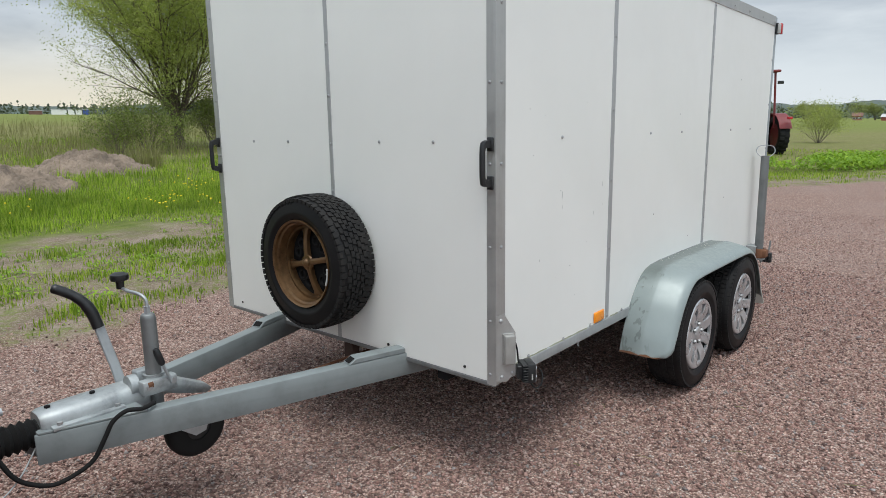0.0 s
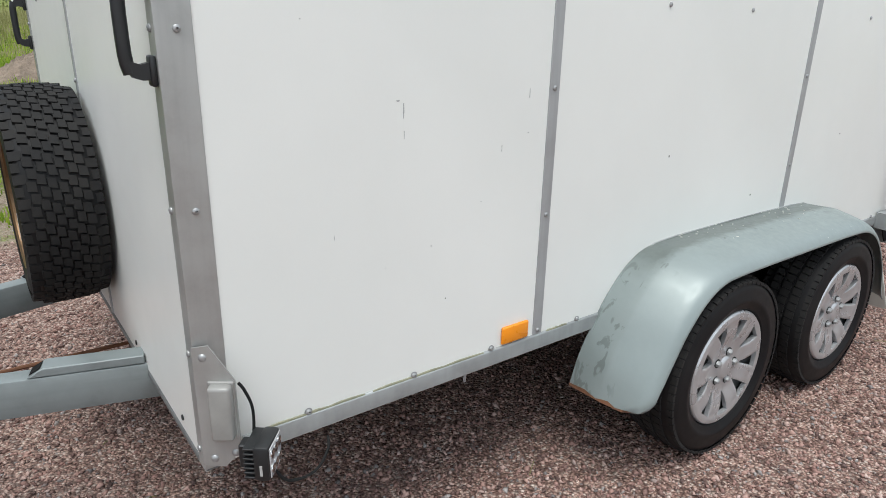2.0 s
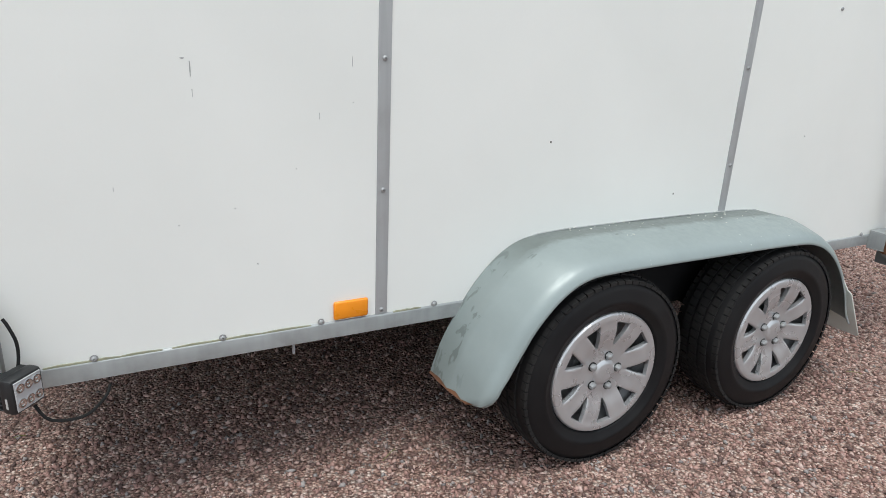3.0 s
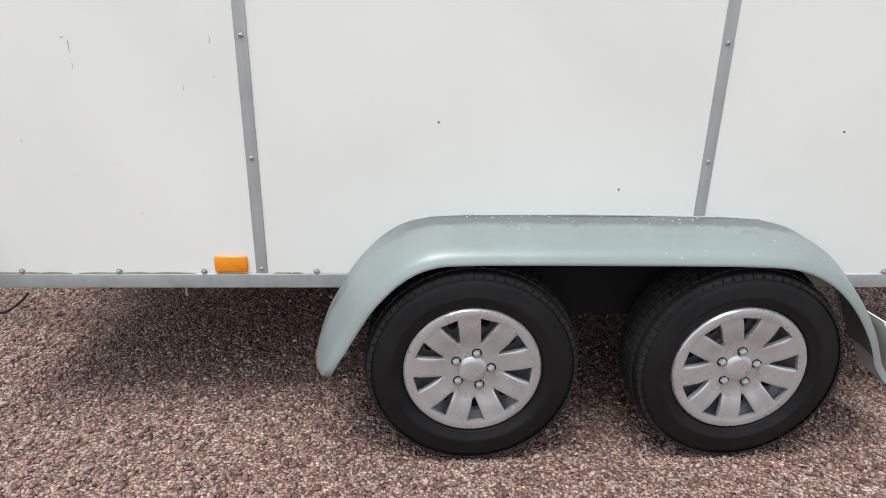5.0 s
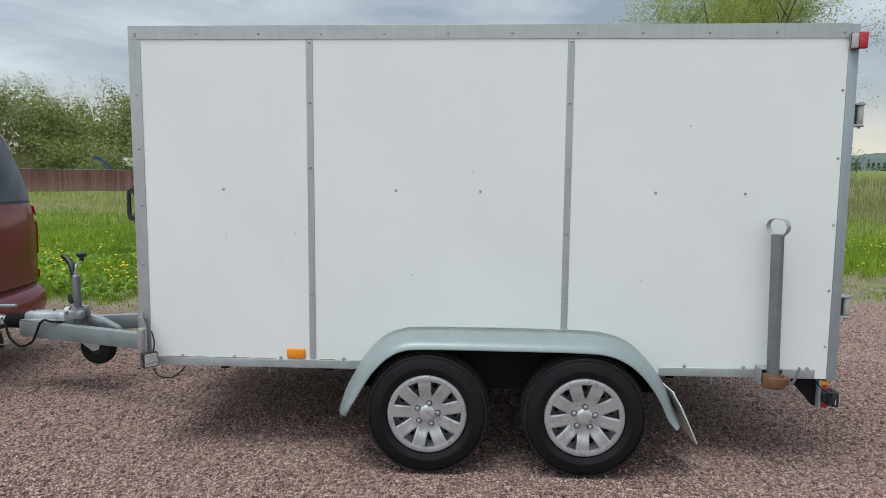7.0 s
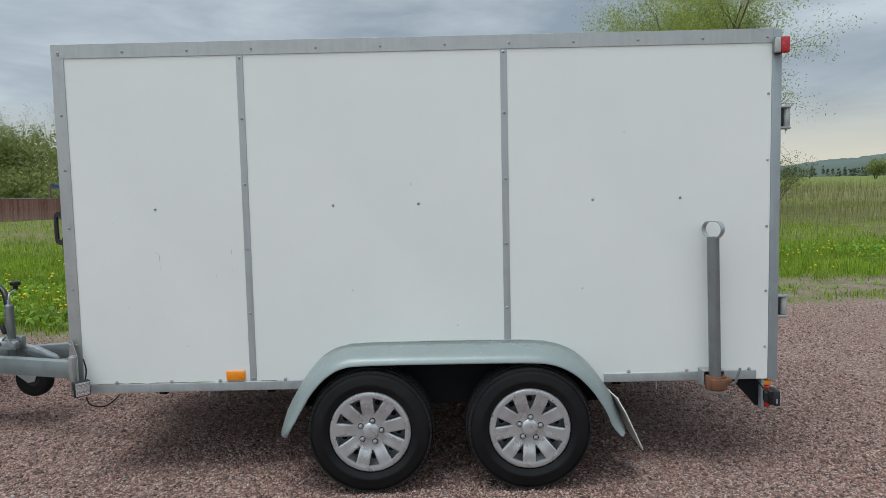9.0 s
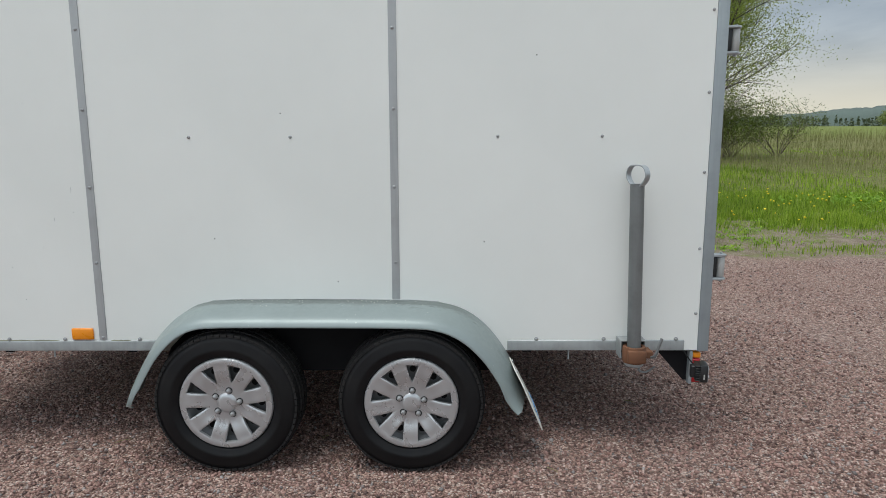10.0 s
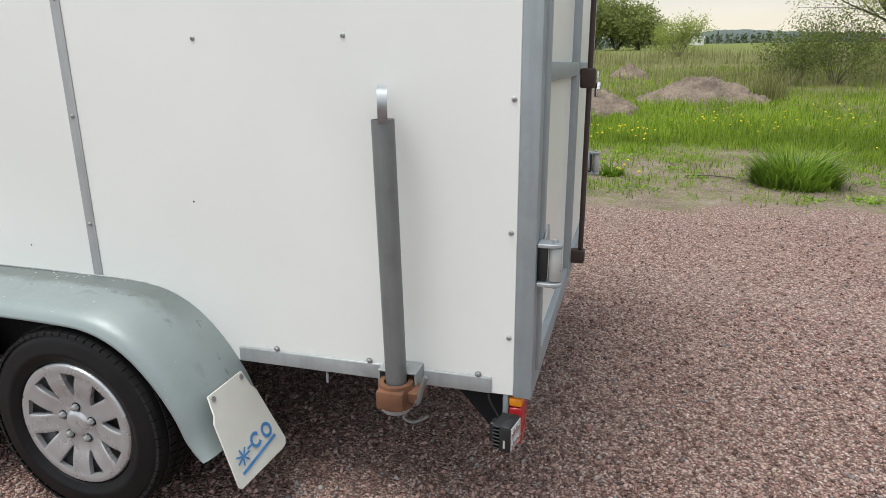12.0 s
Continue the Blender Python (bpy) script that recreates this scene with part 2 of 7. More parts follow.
def ground_material():
    m = Mat("yard_and_field_ground", 0.92, 0, 0.1)
    # reddish gravel
    cells = m.n.new("ShaderNodeTexVoronoi")
    cells.inputs["Scale"].default_value = 105
    m.l.new(m.co, cells.inputs["Vector"])
    sep = m.n.new("ShaderNodeSeparateColor")
    m.l.new(cells.outputs["Color"], sep.inputs["Color"])
    g = m.ramp(sep.outputs["Red"], (0.0, (0.19, 0.105, 0.088)), (0.35, (0.43, 0.265, 0.215)), (0.7, (0.60, 0.41, 0.335)), (0.95, (0.78, 0.64, 0.56)))
    # cells darken towards their edges: shade between the stones, put into the colour
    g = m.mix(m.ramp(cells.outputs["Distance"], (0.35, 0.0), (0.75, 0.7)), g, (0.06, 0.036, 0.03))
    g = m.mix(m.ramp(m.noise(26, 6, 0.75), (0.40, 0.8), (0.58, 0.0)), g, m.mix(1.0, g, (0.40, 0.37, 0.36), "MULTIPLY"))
    lumps = m.ramp(m.voronoi(46, out="Distance"), (0.12, 0.55), (0.4, 0.0))
    g = m.mix(m.math("MULTIPLY", lumps, m.ramp(m.noise(7, 4), (0.4, 0.0), (0.6, 1.0))), g, (0.66, 0.50, 0.42))
    g = m.mix(m.ramp(m.noise(0.55, 4), (0.35, 0.0), (0.7, 0.45)), g, m.mix(0.55, g, (0.33, 0.27, 0.25)))
    # trodden earth
    d = m.ramp(m.noise(2.2, 7, 0.7), (0.3, (0.165, 0.125, 0.088)), (0.55, (0.30, 0.238, 0.178)), (0.75, (0.40, 0.34, 0.28)))
    d = m.mix(m.ramp(m.noise(38, 5, 0.75), (0.40, 0.6), (0.58, 0.0)), d, m.mix(1.0, d, (0.5, 0.47, 0.42), "MULTIPLY"))
    d = m.mix(m.ramp(sep.outputs["Green"], (0.72, 0.0), (0.8, 0.6)), d, (0.40, 0.33, 0.30))
    turf = m.ramp(m.noise(30, 5, 0.7), (0.3, (0.09, 0.125, 0.022)), (0.6, (0.19, 0.25, 0.045)), (0.78, (0.28, 0.31, 0.10)))
    d = m.mix(m.math("MULTIPLY", m.ramp(m.noise(1.3, 8, 0.8), (0.47, 0.0), (0.58, 0.9)), m.ramp(m.noise(11, 6, 0.75), (0.42, 0.05), (0.56, 0.95))), d, turf)
    # grass and old straw, as it shows from far off
    w1, w2 = m.noise(0.16, 5, 0.6), m.noise(2.6, 6, 0.7)
    f = m.ramp(w2, (0.3, (0.10, 0.13, 0.032)), (0.6, (0.17, 0.205, 0.05)), (0.8, (0.235, 0.25, 0.09)))
    straw = m.ramp(w2, (0.3, (0.15, 0.135, 0.06)), (0.7, (0.26, 0.225, 0.12)))
    f = m.mix(m.math("MULTIPLY", m.attr("straw"), m.ramp(w1, (0.3, 0.35), (0.65, 1.0))), f, straw)
    edge = m.attr("yard")
    rag = m.math("ADD", edge, m.math("MULTIPLY", m.math("SUBTRACT", m.noise(0.9, 6, 0.65), 0.5), 2.2))
    yard = m.ramp(m.math("ADD", m.math("MULTIPLY", rag, 0.5), 0.5), (0.44, 0.0), (0.56, 1.0))
    rag2 = m.math("ADD", edge, m.math("MULTIPLY", m.math("SUBTRACT", m.noise(0.6, 5, 0.6), 0.5), 5.0))
    earth = m.ramp(m.math("ADD", m.math("MULTIPLY", rag2, 0.1), 0.5), (0.05, 0.0), (0.16, 1.0))
    c = m.mix(earth, f, d)
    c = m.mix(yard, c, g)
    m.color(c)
    h = m.math("SUBTRACT", m.math("MULTIPLY", m.noise(14, 6), 0.8), m.math("MULTIPLY", cells.outputs["Distance"], 0.9))
    return m.bump(h, 1.0, 0.014).m


def foliage(name, *cols, rough=0.55, trans=0.35):
    m = Mat(name, rough, 0, 0.3)
    stops = [(i / max(1, len(cols) - 1), c) for i, c in enumerate(cols)]
    c = m.ramp(m.island(), *stops)
    c = m.mix(m.ramp(m.noise(0.4, 4), (0.4, 0.0), (0.62, 0.55)), c, tuple(v * 0.7 for v in cols[0]))
    m.color(c)
    tr = m.n.new("ShaderNodeBsdfTranslucent")
    m.l.new(c, tr.inputs["Color"])
    ms = m.n.new("ShaderNodeMixShader")
    ms.inputs["Fac"].default_value = trans
    out = m.n["Material Output"]
    m.l.new(m.b.outputs["BSDF"], ms.inputs[1])
    m.l.new(tr.outputs["BSDF"], ms.inputs[2])
    m.l.new(ms.outputs["Shader"], out.inputs["Surface"])
    return m.m


def glass_material(name, c, rough=0.05, trans=1.0, ior=1.45):
    m = Mat(name, rough)
    m.color(c)
    m.b.inputs["Transmission Weight"].default_value = trans
    m.b.inputs["IOR"].default_value = ior
    return m.m


def tyre_material(name, clean, dusty, rough):
    m = Mat(name, rough, 0, 0.2)
    dust = m.noise(9, 5, 0.65)
    m.color(m.mix(m.ramp(dust, (0.36, 0.0), (0.72, 0.7)), clean, dusty))
    m.rough(m.ramp(dust, (0.3, rough - 0.08), (0.7, rough + 0.12)))
    return m.bump(m.noise(180, 3), 0.15, 0.0006).m


def fence_material():
    m = Mat("red_brown_fence_stain", 0.85)
    c = m.ramp(m.each(), (0.0, (0.14, 0.058, 0.05)), (0.5, (0.185, 0.08, 0.068)), (1.0, (0.23, 0.115, 0.10)))
    m.color(m.mix(m.ramp(m.noise(3, 5, 0.6, (1, 1, 0.15)), (0.45, 0.0), (0.75, 0.6)), c, (0.27, 0.20, 0.18)))
    return m.m


M_PANEL = panel_material()
M_ALU = metal_material("aluminium_profile", (0.42, 0.425, 0.415), 0.46, 0.6, 0.16)
M_STRIP = metal_material("dull_joint_strip", (0.40, 0.41, 0.415), 0.5, 0.45, 0.12)
M_GALV = metal_material("galvanised_steel", (0.40, 0.425, 0.44), 0.5, 0.5, 0.25)
M_DRAW = metal_material("grey_drawbar_paint", (0.215, 0.243, 0.245), 0.5, 0.15, 0.22, (0.06, 0.06, 1))
M_CAST = metal_material("cast_zinc_housing", (0.36, 0.385, 0.39), 0.46, 0.5, 0.6, (1, 1, 1))
M_REAR = metal_material("grey_rear_frame_paint", (0.30, 0.335, 0.35), 0.5, 0.2, 0.16)
M_SILL = metal_material("grey_sill_steel", (0.33, 0.345, 0.345), 0.52, 0.4, 0.25)
M_POST = metal_material("dull_steel_tube", (0.20, 0.21, 0.21), 0.5, 0.5, 0.25)
M_FENDER = fender_material()
M_TYRE = tyre_material("tyre_sidewall_rubber", (0.006, 0.006, 0.007), (0.015, 0.0147, 0.0145), 0.5)
M_TREAD = tyre_material("dusty_tread_rubber", (0.012, 0.012, 0.0125), (0.033, 0.031, 0.029), 0.7)
M_CAP = plain("silver_wheel_cover", (0.48, 0.486, 0.494), 0.30, 0.55, 0.07, 12, 0.02)
M_STEELW = plain("grey_steel_wheel", (0.15, 0.153, 0.156), 0.45, 0.4)
# flat black: the dark inside holes and slots is put into this colour
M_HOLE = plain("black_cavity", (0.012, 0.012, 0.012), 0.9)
M_BRONZE = metal_material("bronze_rim_paint", (0.15, 0.085, 0.038), 0.36, 0.5, 0.75, (1, 1, 1))
M_BLACK = plain("black_plastic", (0.011, 0.012, 0.013), 0.45)
M_RUBBER = plain("black_rubber", (0.014, 0.014, 0.014), 0.7)
M_RUST = plain("rusty_steel", (0.15, 0.066, 0.034), 0.85, 0.1, 0.5, 40, 0.5, 0.002)
M_BROWN = plain("dark_brown_steel", (0.06, 0.038, 0.03), 0.65, 0.2, 0.4, 30)
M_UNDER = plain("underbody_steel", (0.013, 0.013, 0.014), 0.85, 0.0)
M_RIVET = metal_material("zinc_bolt_head", (0.36, 0.365, 0.365), 0.42, 0.5, 0.25, (1, 1, 1))
M_LENS = plain("grey_white_lamp_lens", (0.40, 0.40, 0.385), 0.25, 0.0, 0.06)
M_LED = plain("led_reflector", (0.50, 0.51, 0.52), 0.22, 0.3, 0.2)
M_MARKER = plain("scuffed_marker_plastic", (0.27, 0.265, 0.25), 0.35, 0.0, 0.2)
M_ORANGE = plain("orange_reflector_plastic", (0.80, 0.26, 0.012), 0.3, 0.0, 0.08)
M_RED = plain("red_lamp_plastic", (0.42, 0.02, 0.025), 0.25, 0.0, 0.15)
M_FLAP = plain("white_rubber_flap", (0.60, 0.59, 0.54), 0.55, 0.0, 0.1, 14)
M_BLUE = plain("blue_print", (0.06, 0.22, 0.48), 0.55, 0.0, 0.25, 60)
M_SCRATCH = plain("dark_scratch_mark", (0.33, 0.34, 0.33), 0.7, 0.0, 0.4, 60)
M_MOSS = plain("green_grime", (0.24, 0.24, 0.17), 0.9, 0.0, 0.35, 50)
M_VAN = plain("maroon_car_paint", (0.17, 0.022, 0.034), 0.2, 0.15, 0.06, 3, 0.0)
M_VANGLASS = plain("dark_car_glass", (0.018, 0.022, 0.022), 0.05, 0.0, 0.05, 4, 0.0)
M_CHROME = plain("chrome", (0.75, 0.75, 0.75), 0.12, 1.0, 0.03)
M_TRACTOR = plain("faded_red_tractor_paint", (0.14, 0.013, 0.015), 0.45, 0.0, 0.25, 5)
M_STONE = gravel_stone_material()
M_GROUND = ground_material()
M_GRASS = foliage("meadow_grass", (0.11, 0.19, 0.02), (0.20, 0.32, 0.025), (0.30, 0.44, 0.035), (0.40, 0.53, 0.06), (0.43, 0.50, 0.10), trans=0.5)
M_WEED = foliage("broad_weed_leaf", (0.15, 0.28, 0.02), (0.25, 0.41, 0.035), (0.36, 0.50, 0.06), trans=0.45)
M_TUFT = foliage("dark_tuft_grass", (0.10, 0.18, 0.02), (0.19, 0.31, 0.03), (0.29, 0.41, 0.06), trans=0.45)
M_STRAW = foliage("dry_straw", (0.17, 0.175, 0.055), (0.25, 0.25, 0.09), (0.36, 0.33, 0.17))
M_LEAF = foliage("young_willow_leaf", (0.26, 0.33, 0.06), (0.37, 0.44, 0.09), (0.48, 0.52, 0.16), trans=0.5)
M_LEAF2 = foliage("mixed_far_leaf", (0.17, 0.21, 0.06), (0.26, 0.30, 0.085), (0.35, 0.38, 0.14))
# darker willow leaf, with the shade at the tree's foot in its colour
M_SCRUB = foliage("shaded_scrub_leaf", (0.11, 0.15, 0.03), (0.17, 0.22, 0.045), (0.26, 0.31, 0.08), trans=0.4)
# muted leaf tones: the haze of distance is mixed into the colour
M_FARWOOD = foliage("hazy_far_wood", (0.075, 0.095, 0.06), (0.10, 0.125, 0.075), (0.14, 0.16, 0.095), trans=0.2)
M_PINE = foliage("dark_conifer", (0.04, 0.06, 0.024), (0.06, 0.085, 0.03), (0.085, 0.11, 0.04), trans=0.15)
M_BARK = plain("grey_brown_bark", (0.085, 0.066, 0.05), 0.9, 0.0, 0.35, 12, 0.5, 0.01)
M_TWIG = plain("pale_twig", (0.15, 0.125, 0.09), 0.9, 0.0, 0.3, 12)
M_YELLOW = plain("dandelion_yellow", (0.80, 0.60, 0.02), 0.7, 0.0, 0.1)
M_FENCE = fence_material()
M_SPOIL = plain("grey_brown_spoil", (0.205, 0.158, 0.12), 0.95, 0.0, 0.6, 14, 1.0, 0.06)
M_HILL = plain("wooded_hill", (0.075, 0.10, 0.085), 0.95, 0.0, 0.35, 0.06, 0.4, 1.0)
M_WALLRED = plain("falu_red_boards", (0.27, 0.075, 0.055), 0.85, 0.0, 0.15, 1)
M_WALLWHITE = plain("white_boards", (0.72, 0.72, 0.70), 0.7, 0.0, 0.06, 1)
M_ROOF = plain("grey_roofing", (0.42, 0.42, 0.42), 0.7, 0.0, 0.12, 1)
M_ROOFTILE = plain("brown_roof_tiles", (0.16, 0.085, 0.065), 0.85, 0.0, 0.2, 2)
M_SLIDE = plain("blue_slide_plastic", (0.035, 0.075, 0.26), 0.4, 0.0, 0.1, 2)
M_WINDOWGLASS = plain("dark_window", (0.03, 0.035, 0.04), 0.1, 0.0, 0.1, 2)
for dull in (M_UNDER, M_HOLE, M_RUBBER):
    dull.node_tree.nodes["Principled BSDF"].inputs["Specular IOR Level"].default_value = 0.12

# ---- building helpers ----
AT = {}   # where a thing's or part's own origin lies in the frame that its parts are drawn in


def thing(name, at, label, category, group="", kind="", turn=None, local=False):
    """An Empty at the base of a thing. local: its parts are drawn about its own origin."""
    e = new(name)
    e.empty_display_size = 0.2
    e.matrix_world = turn if turn is not None else Matrix.Translation(at)
    AT[e.name] = Vector((0, 0, 0)) if local else Vector(at)
    return tagged(e, label, category, group, kind)


def mesh_of(name, bm, mat, smooth=None):
    me = bpy.data.meshes.new(name)
    bmesh.ops.recalc_face_normals(bm, faces=bm.faces[:])
    bm.to_mesh(me)
    bm.free()
    for m in (mat if isinstance(mat, (list, tuple)) else [mat]):
        me.materials.append(m)
    if smooth is not None:
        me.shade_smooth()
        me.set_sharp_from_angle(angle=radians(smooth))
    return me


def part(name, bm, mat, parent, label="", smooth=35):
    """One mesh under a thing or a part, with its origin at its own middle."""
    vs = [v.co for v in bm.verts]
    lo = Vector([min(c[i] for c in vs) for i in range(3)])
    hi = Vector([max(c[i] for c in vs) for i in range(3)])
    mid = (lo + hi) / 2
    bmesh.ops.translate(bm, verts=bm.verts[:], vec=-mid)
    ob = new(name, mesh_of(name, bm, mat, smooth))
    ob.parent = parent
    ob.location = mid - AT[parent.name]
    AT[ob.name] = mid
    if label:
        ob["label"] = label
    return ob


def twin(ob, at, parent=None, turn=None):
    """A further piece on the same mesh, with its middle at a place of the thing's frame."""
    o = new(ob.name.split(".")[0], ob.data)
    o.parent = parent or ob.parent
    o.location = Vector(at) - AT[o.parent.name]
    o.rotation_euler = ob.rotation_euler if turn is None else turn
    AT[o.name] = Vector(at)
    if "label" in ob:
        o["label"] = ob["label"]
    return o


def solo(name, bm, mat, label, category, group="", kind="", smooth=35):
    """A top-level thing of one mesh, with its origin at its base."""
    vs = [v.co for v in bm.verts]
    lo = Vector([min(c[i] for c in vs) for i in range(3)])
    hi = Vector([max(c[i] for c in vs) for i in range(3)])
    at = Vector(((lo.x + hi.x) / 2, (lo.y + hi.y) / 2, lo.z))
    bmesh.ops.translate(bm, verts=bm.verts[:], vec=-at)
    ob = new(name, mesh_of(name, bm, mat, smooth))
    ob.location = at
    AT[ob.name] = at
    return tagged(ob, label, category, group, kind)


def B():
    return bmesh.new()


def box(bm, x0, x1, y0, y1, z0, z1, bevel=0.0, seg=1):
    m = Matrix.LocRotScale(((x0 + x1) / 2, (y0 + y1) / 2, (z0 + z1) / 2), None, (abs(x1 - x0), abs(y1 - y0), abs(z1 - z0)))
    r = bmesh.ops.create_cube(bm, size=1, matrix=m)
    if bevel:
        es = list({e for v in r["verts"] for e in v.link_edges})
        bmesh.ops.bevel(bm, geom=es, offset=bevel, segments=seg, affect="EDGES", profile=0.5)
    return bm


def obox(bm, m, sx, sy, sz, bevel=0.0, seg=1):
    """A box of that size at a pose."""
    r = bmesh.ops.create_cube(bm, size=1, matrix=m @ Matrix.Diagonal((sx, sy, sz, 1)))
    if bevel:
        es = list({e for v in r["verts"] for e in v.link_edges})
        bmesh.ops.bevel(bm, geom=es, offset=bevel, segments=seg, affect="EDGES", profile=0.5)
    return bm


def cyl(bm, a, b, r0, r1=None, seg=16):
    a, b = Vector(a), Vector(b)
    d = b - a
    m = Matrix.Translation((a + b) / 2) @ d.to_track_quat("Z", "Y").to_matrix().to_4x4()
    bmesh.ops.create_cone(bm, cap_ends=True, segments=seg, radius1=r0, radius2=r0 if r1 is None else r1, depth=d.length, matrix=m)
    return bm


def loft(bm, rings, closed=True, caps=True):
    """Skin a row of rings of equal count."""
    vs = [[bm.verts.new(p) for p in ring] for ring in rings]
    n = len(vs[0])
    for a, b in zip(vs, vs[1:]):
        for i in range(n if closed else n - 1):
            j = (i + 1) % n
            bm.faces.new((a[i], a[j], b[j], b[i]))
    if caps and closed:
        bm.faces.new(vs[0][::-1])
        bm.faces.new(vs[-1])
    return bm


def tube(bm, pts, r, seg=8, caps=True):
    """A round rod along a row of points; r: one radius or one a point."""
    pts = [Vector(p) for p in pts]
    rs = r if isinstance(r, (list, tuple)) else [r] * len(pts)
    rings, up = [], None
    for i, p in enumerate(pts):
        t = (pts[min(i + 1, len(pts) - 1)] - pts[max(i - 1, 0)]).normalized()
        if up is None:
            up = t.orthogonal().normalized()
        up = (up - t * up.dot(t)).normalized()
        side = t.cross(up)
        rings.append([p + (up * math.cos(a) + side * math.sin(a)) * rs[i] for a in (2 * math.pi * k / seg for k in range(seg))])
    return loft(bm, rings, True, caps)


def curve(pts, n=6):
    """Points along a smooth line through the given ones."""
    pts = [Vector(p) for p in pts]
    out = []
    for i in range(len(pts) - 1):
        p0, p1, p2, p3 = pts[max(i - 1, 0)], pts[i], pts[i + 1], pts[min(i + 2, len(pts) - 1)]
        for k in range(n):
            u = k / n
            out.append(0.5 * ((2 * p1) + (p2 - p0) * u + (2 * p0 - 5 * p1 + 4 * p2 - p3) * u * u + (3 * p1 - p0 - 3 * p2 + p3) * u ** 3))
    return out + [pts[-1]]


def lathe(bm, m, profile, seg=48, closed=False):
    """Turn a profile of (radius, height) round the z axis of m; closed: the profile is a ring."""
    rings = []
    for k in range(seg):
        a = 2 * math.pi * k / seg
        rings.append([bm.verts.new(m @ Vector((r * math.cos(a), r * math.sin(a), h))) for r, h in profile])
    n = len(profile)
    for k in range(seg):
        a, b = rings[k], rings[(k + 1) % seg]
        for i in range(n if closed else n - 1):
            j = (i + 1) % n
            bm.faces.new((a[i], a[j], b[j], b[i]))
    bmesh.ops.remove_doubles(bm, verts=bm.verts[:], dist=1e-5)
    return bm


def prism(bm, pts, way):
    """A flat outline given in space, pushed along way."""
    way = Vector(way)
    a = [bm.verts.new(p) for p in pts]
    b = [bm.verts.new(Vector(p) + way) for p in pts]
    bm.faces.new(a[::-1])
    bm.faces.new(b)
    for i in range(len(a)):
        j = (i + 1) % len(a)
        bm.faces.new((a[i], a[j], b[j], b[i]))
    return bm


def soft(bm, offset, seg=2, angle=40):
    """Round the sharp edges of all that a bmesh holds."""
    bm.normal_update()
    es = [e for e in bm.edges if len(e.link_faces) == 2 and e.calc_face_angle(0) > radians(angle)]
    bmesh.ops.bevel(bm, geom=es, offset=offset, segments=seg, affect="EDGES", profile=0.5, clamp_overlap=True)
    return bm


def arrays(name, co, faces, mats, mat_index=None):
    """A mesh straight from number arrays: co (n, 3), faces (m, k)."""
    me = bpy.data.meshes.new(name)
    co, faces = np.asarray(co, np.float32), np.asarray(faces, np.int32)
    m, k = faces.shape
    me.vertices.add(len(co))
    me.vertices.foreach_set("co", co.ravel())
    me.loops.add(m * k)
    me.loops.foreach_set("vertex_index", faces.ravel())
    me.polygons.add(m)
    me.polygons.foreach_set("loop_start", np.arange(0, m * k, k, dtype=np.int32))
    for mm in mats:
        me.materials.append(mm)
    if mat_index is not None:
        me.polygons.foreach_set("material_index", np.asarray(mat_index, np.int32))
    me.update(calc_edges=True)
    me.validate()
    return me


def value_noise(x, y, seed=0):
    """Smooth noise from 0 to 1 on arrays."""
    xi, yi = np.floor(x).astype(np.int64), np.floor(y).astype(np.int64)
    u, v = x - xi, y - yi
    u, v = u * u * (3 - 2 * u), v * v * (3 - 2 * v)

    def h(a, b):
        n = (a * 374761393 + b * 668265263 + seed * 1442695041) & 0xFFFFFFFF
        n = ((n ^ (n >> 13)) * 1274126177) & 0xFFFFFFFF
        return ((n ^ (n >> 16)) & 0xFFFF) / 65535.0

    return (h(xi, yi) * (1 - u) + h(xi + 1, yi) * u) * (1 - v) + (h(xi, yi + 1) * (1 - u) + h(xi + 1, yi + 1) * u) * v


def fbm(x, y, seed=0, octaves=4):
    s, a, t = 0, 1.0, 0
    for o in range(octaves):
        s, t, a = s + a * value_noise(x * 2 ** o, y * 2 ** o, seed + o), t + a, a * 0.5
    return s / t


# ---- the lie of the land ----
def yard(x, y):
    """Metres inside the gravel's edge; below zero outside."""
    x, y = np.asarray(x, float), np.asarray(y, float)
    west = np.interp(y, [-60, -6, -1, 3, 5, 8, 10, 13, 16], [-5.2, -4.7, -4.5, -4.85, -5.7, -5.85, -6.3, -6.3, -6.3])
    north = np.interp(x, [-6.5, -5, -3.1, -1.76, 4, 30], [11.0, 13.0, 15.2, 17.4, 21, 26])
    return np.minimum(np.minimum(x - west, north - y), np.minimum(26 - x, y + 40))


def land(x, y):
    """Height of the ground."""
    x, y = np.asarray(x, float), np.asarray(y, float)
    out = np.clip(-yard(x, y), 0, 6) / 6
    rise = np.interp(-x, [6, 12, 20, 30, 45, 80, 200, 600, 1500, 2600], [0, 0.06, 0.28, 0.6, 1.15, 2.3, 5.6, 16.5, 38, 60])
    rise = rise * np.interp(y, [-20, 0], [0.6, 1])
    return rise + (fbm(x * 0.35, y * 0.35, 3) - 0.5) * 0.2 * out

# ---- ground ----
def graded(*spans):
    """Grid lines: (start, end, step) spans, each from the last's end."""
    out = []
    for a, b, s in spans:
        out += list(np.arange(a, b, s))
    return np.array(out + [spans[-1][1]])


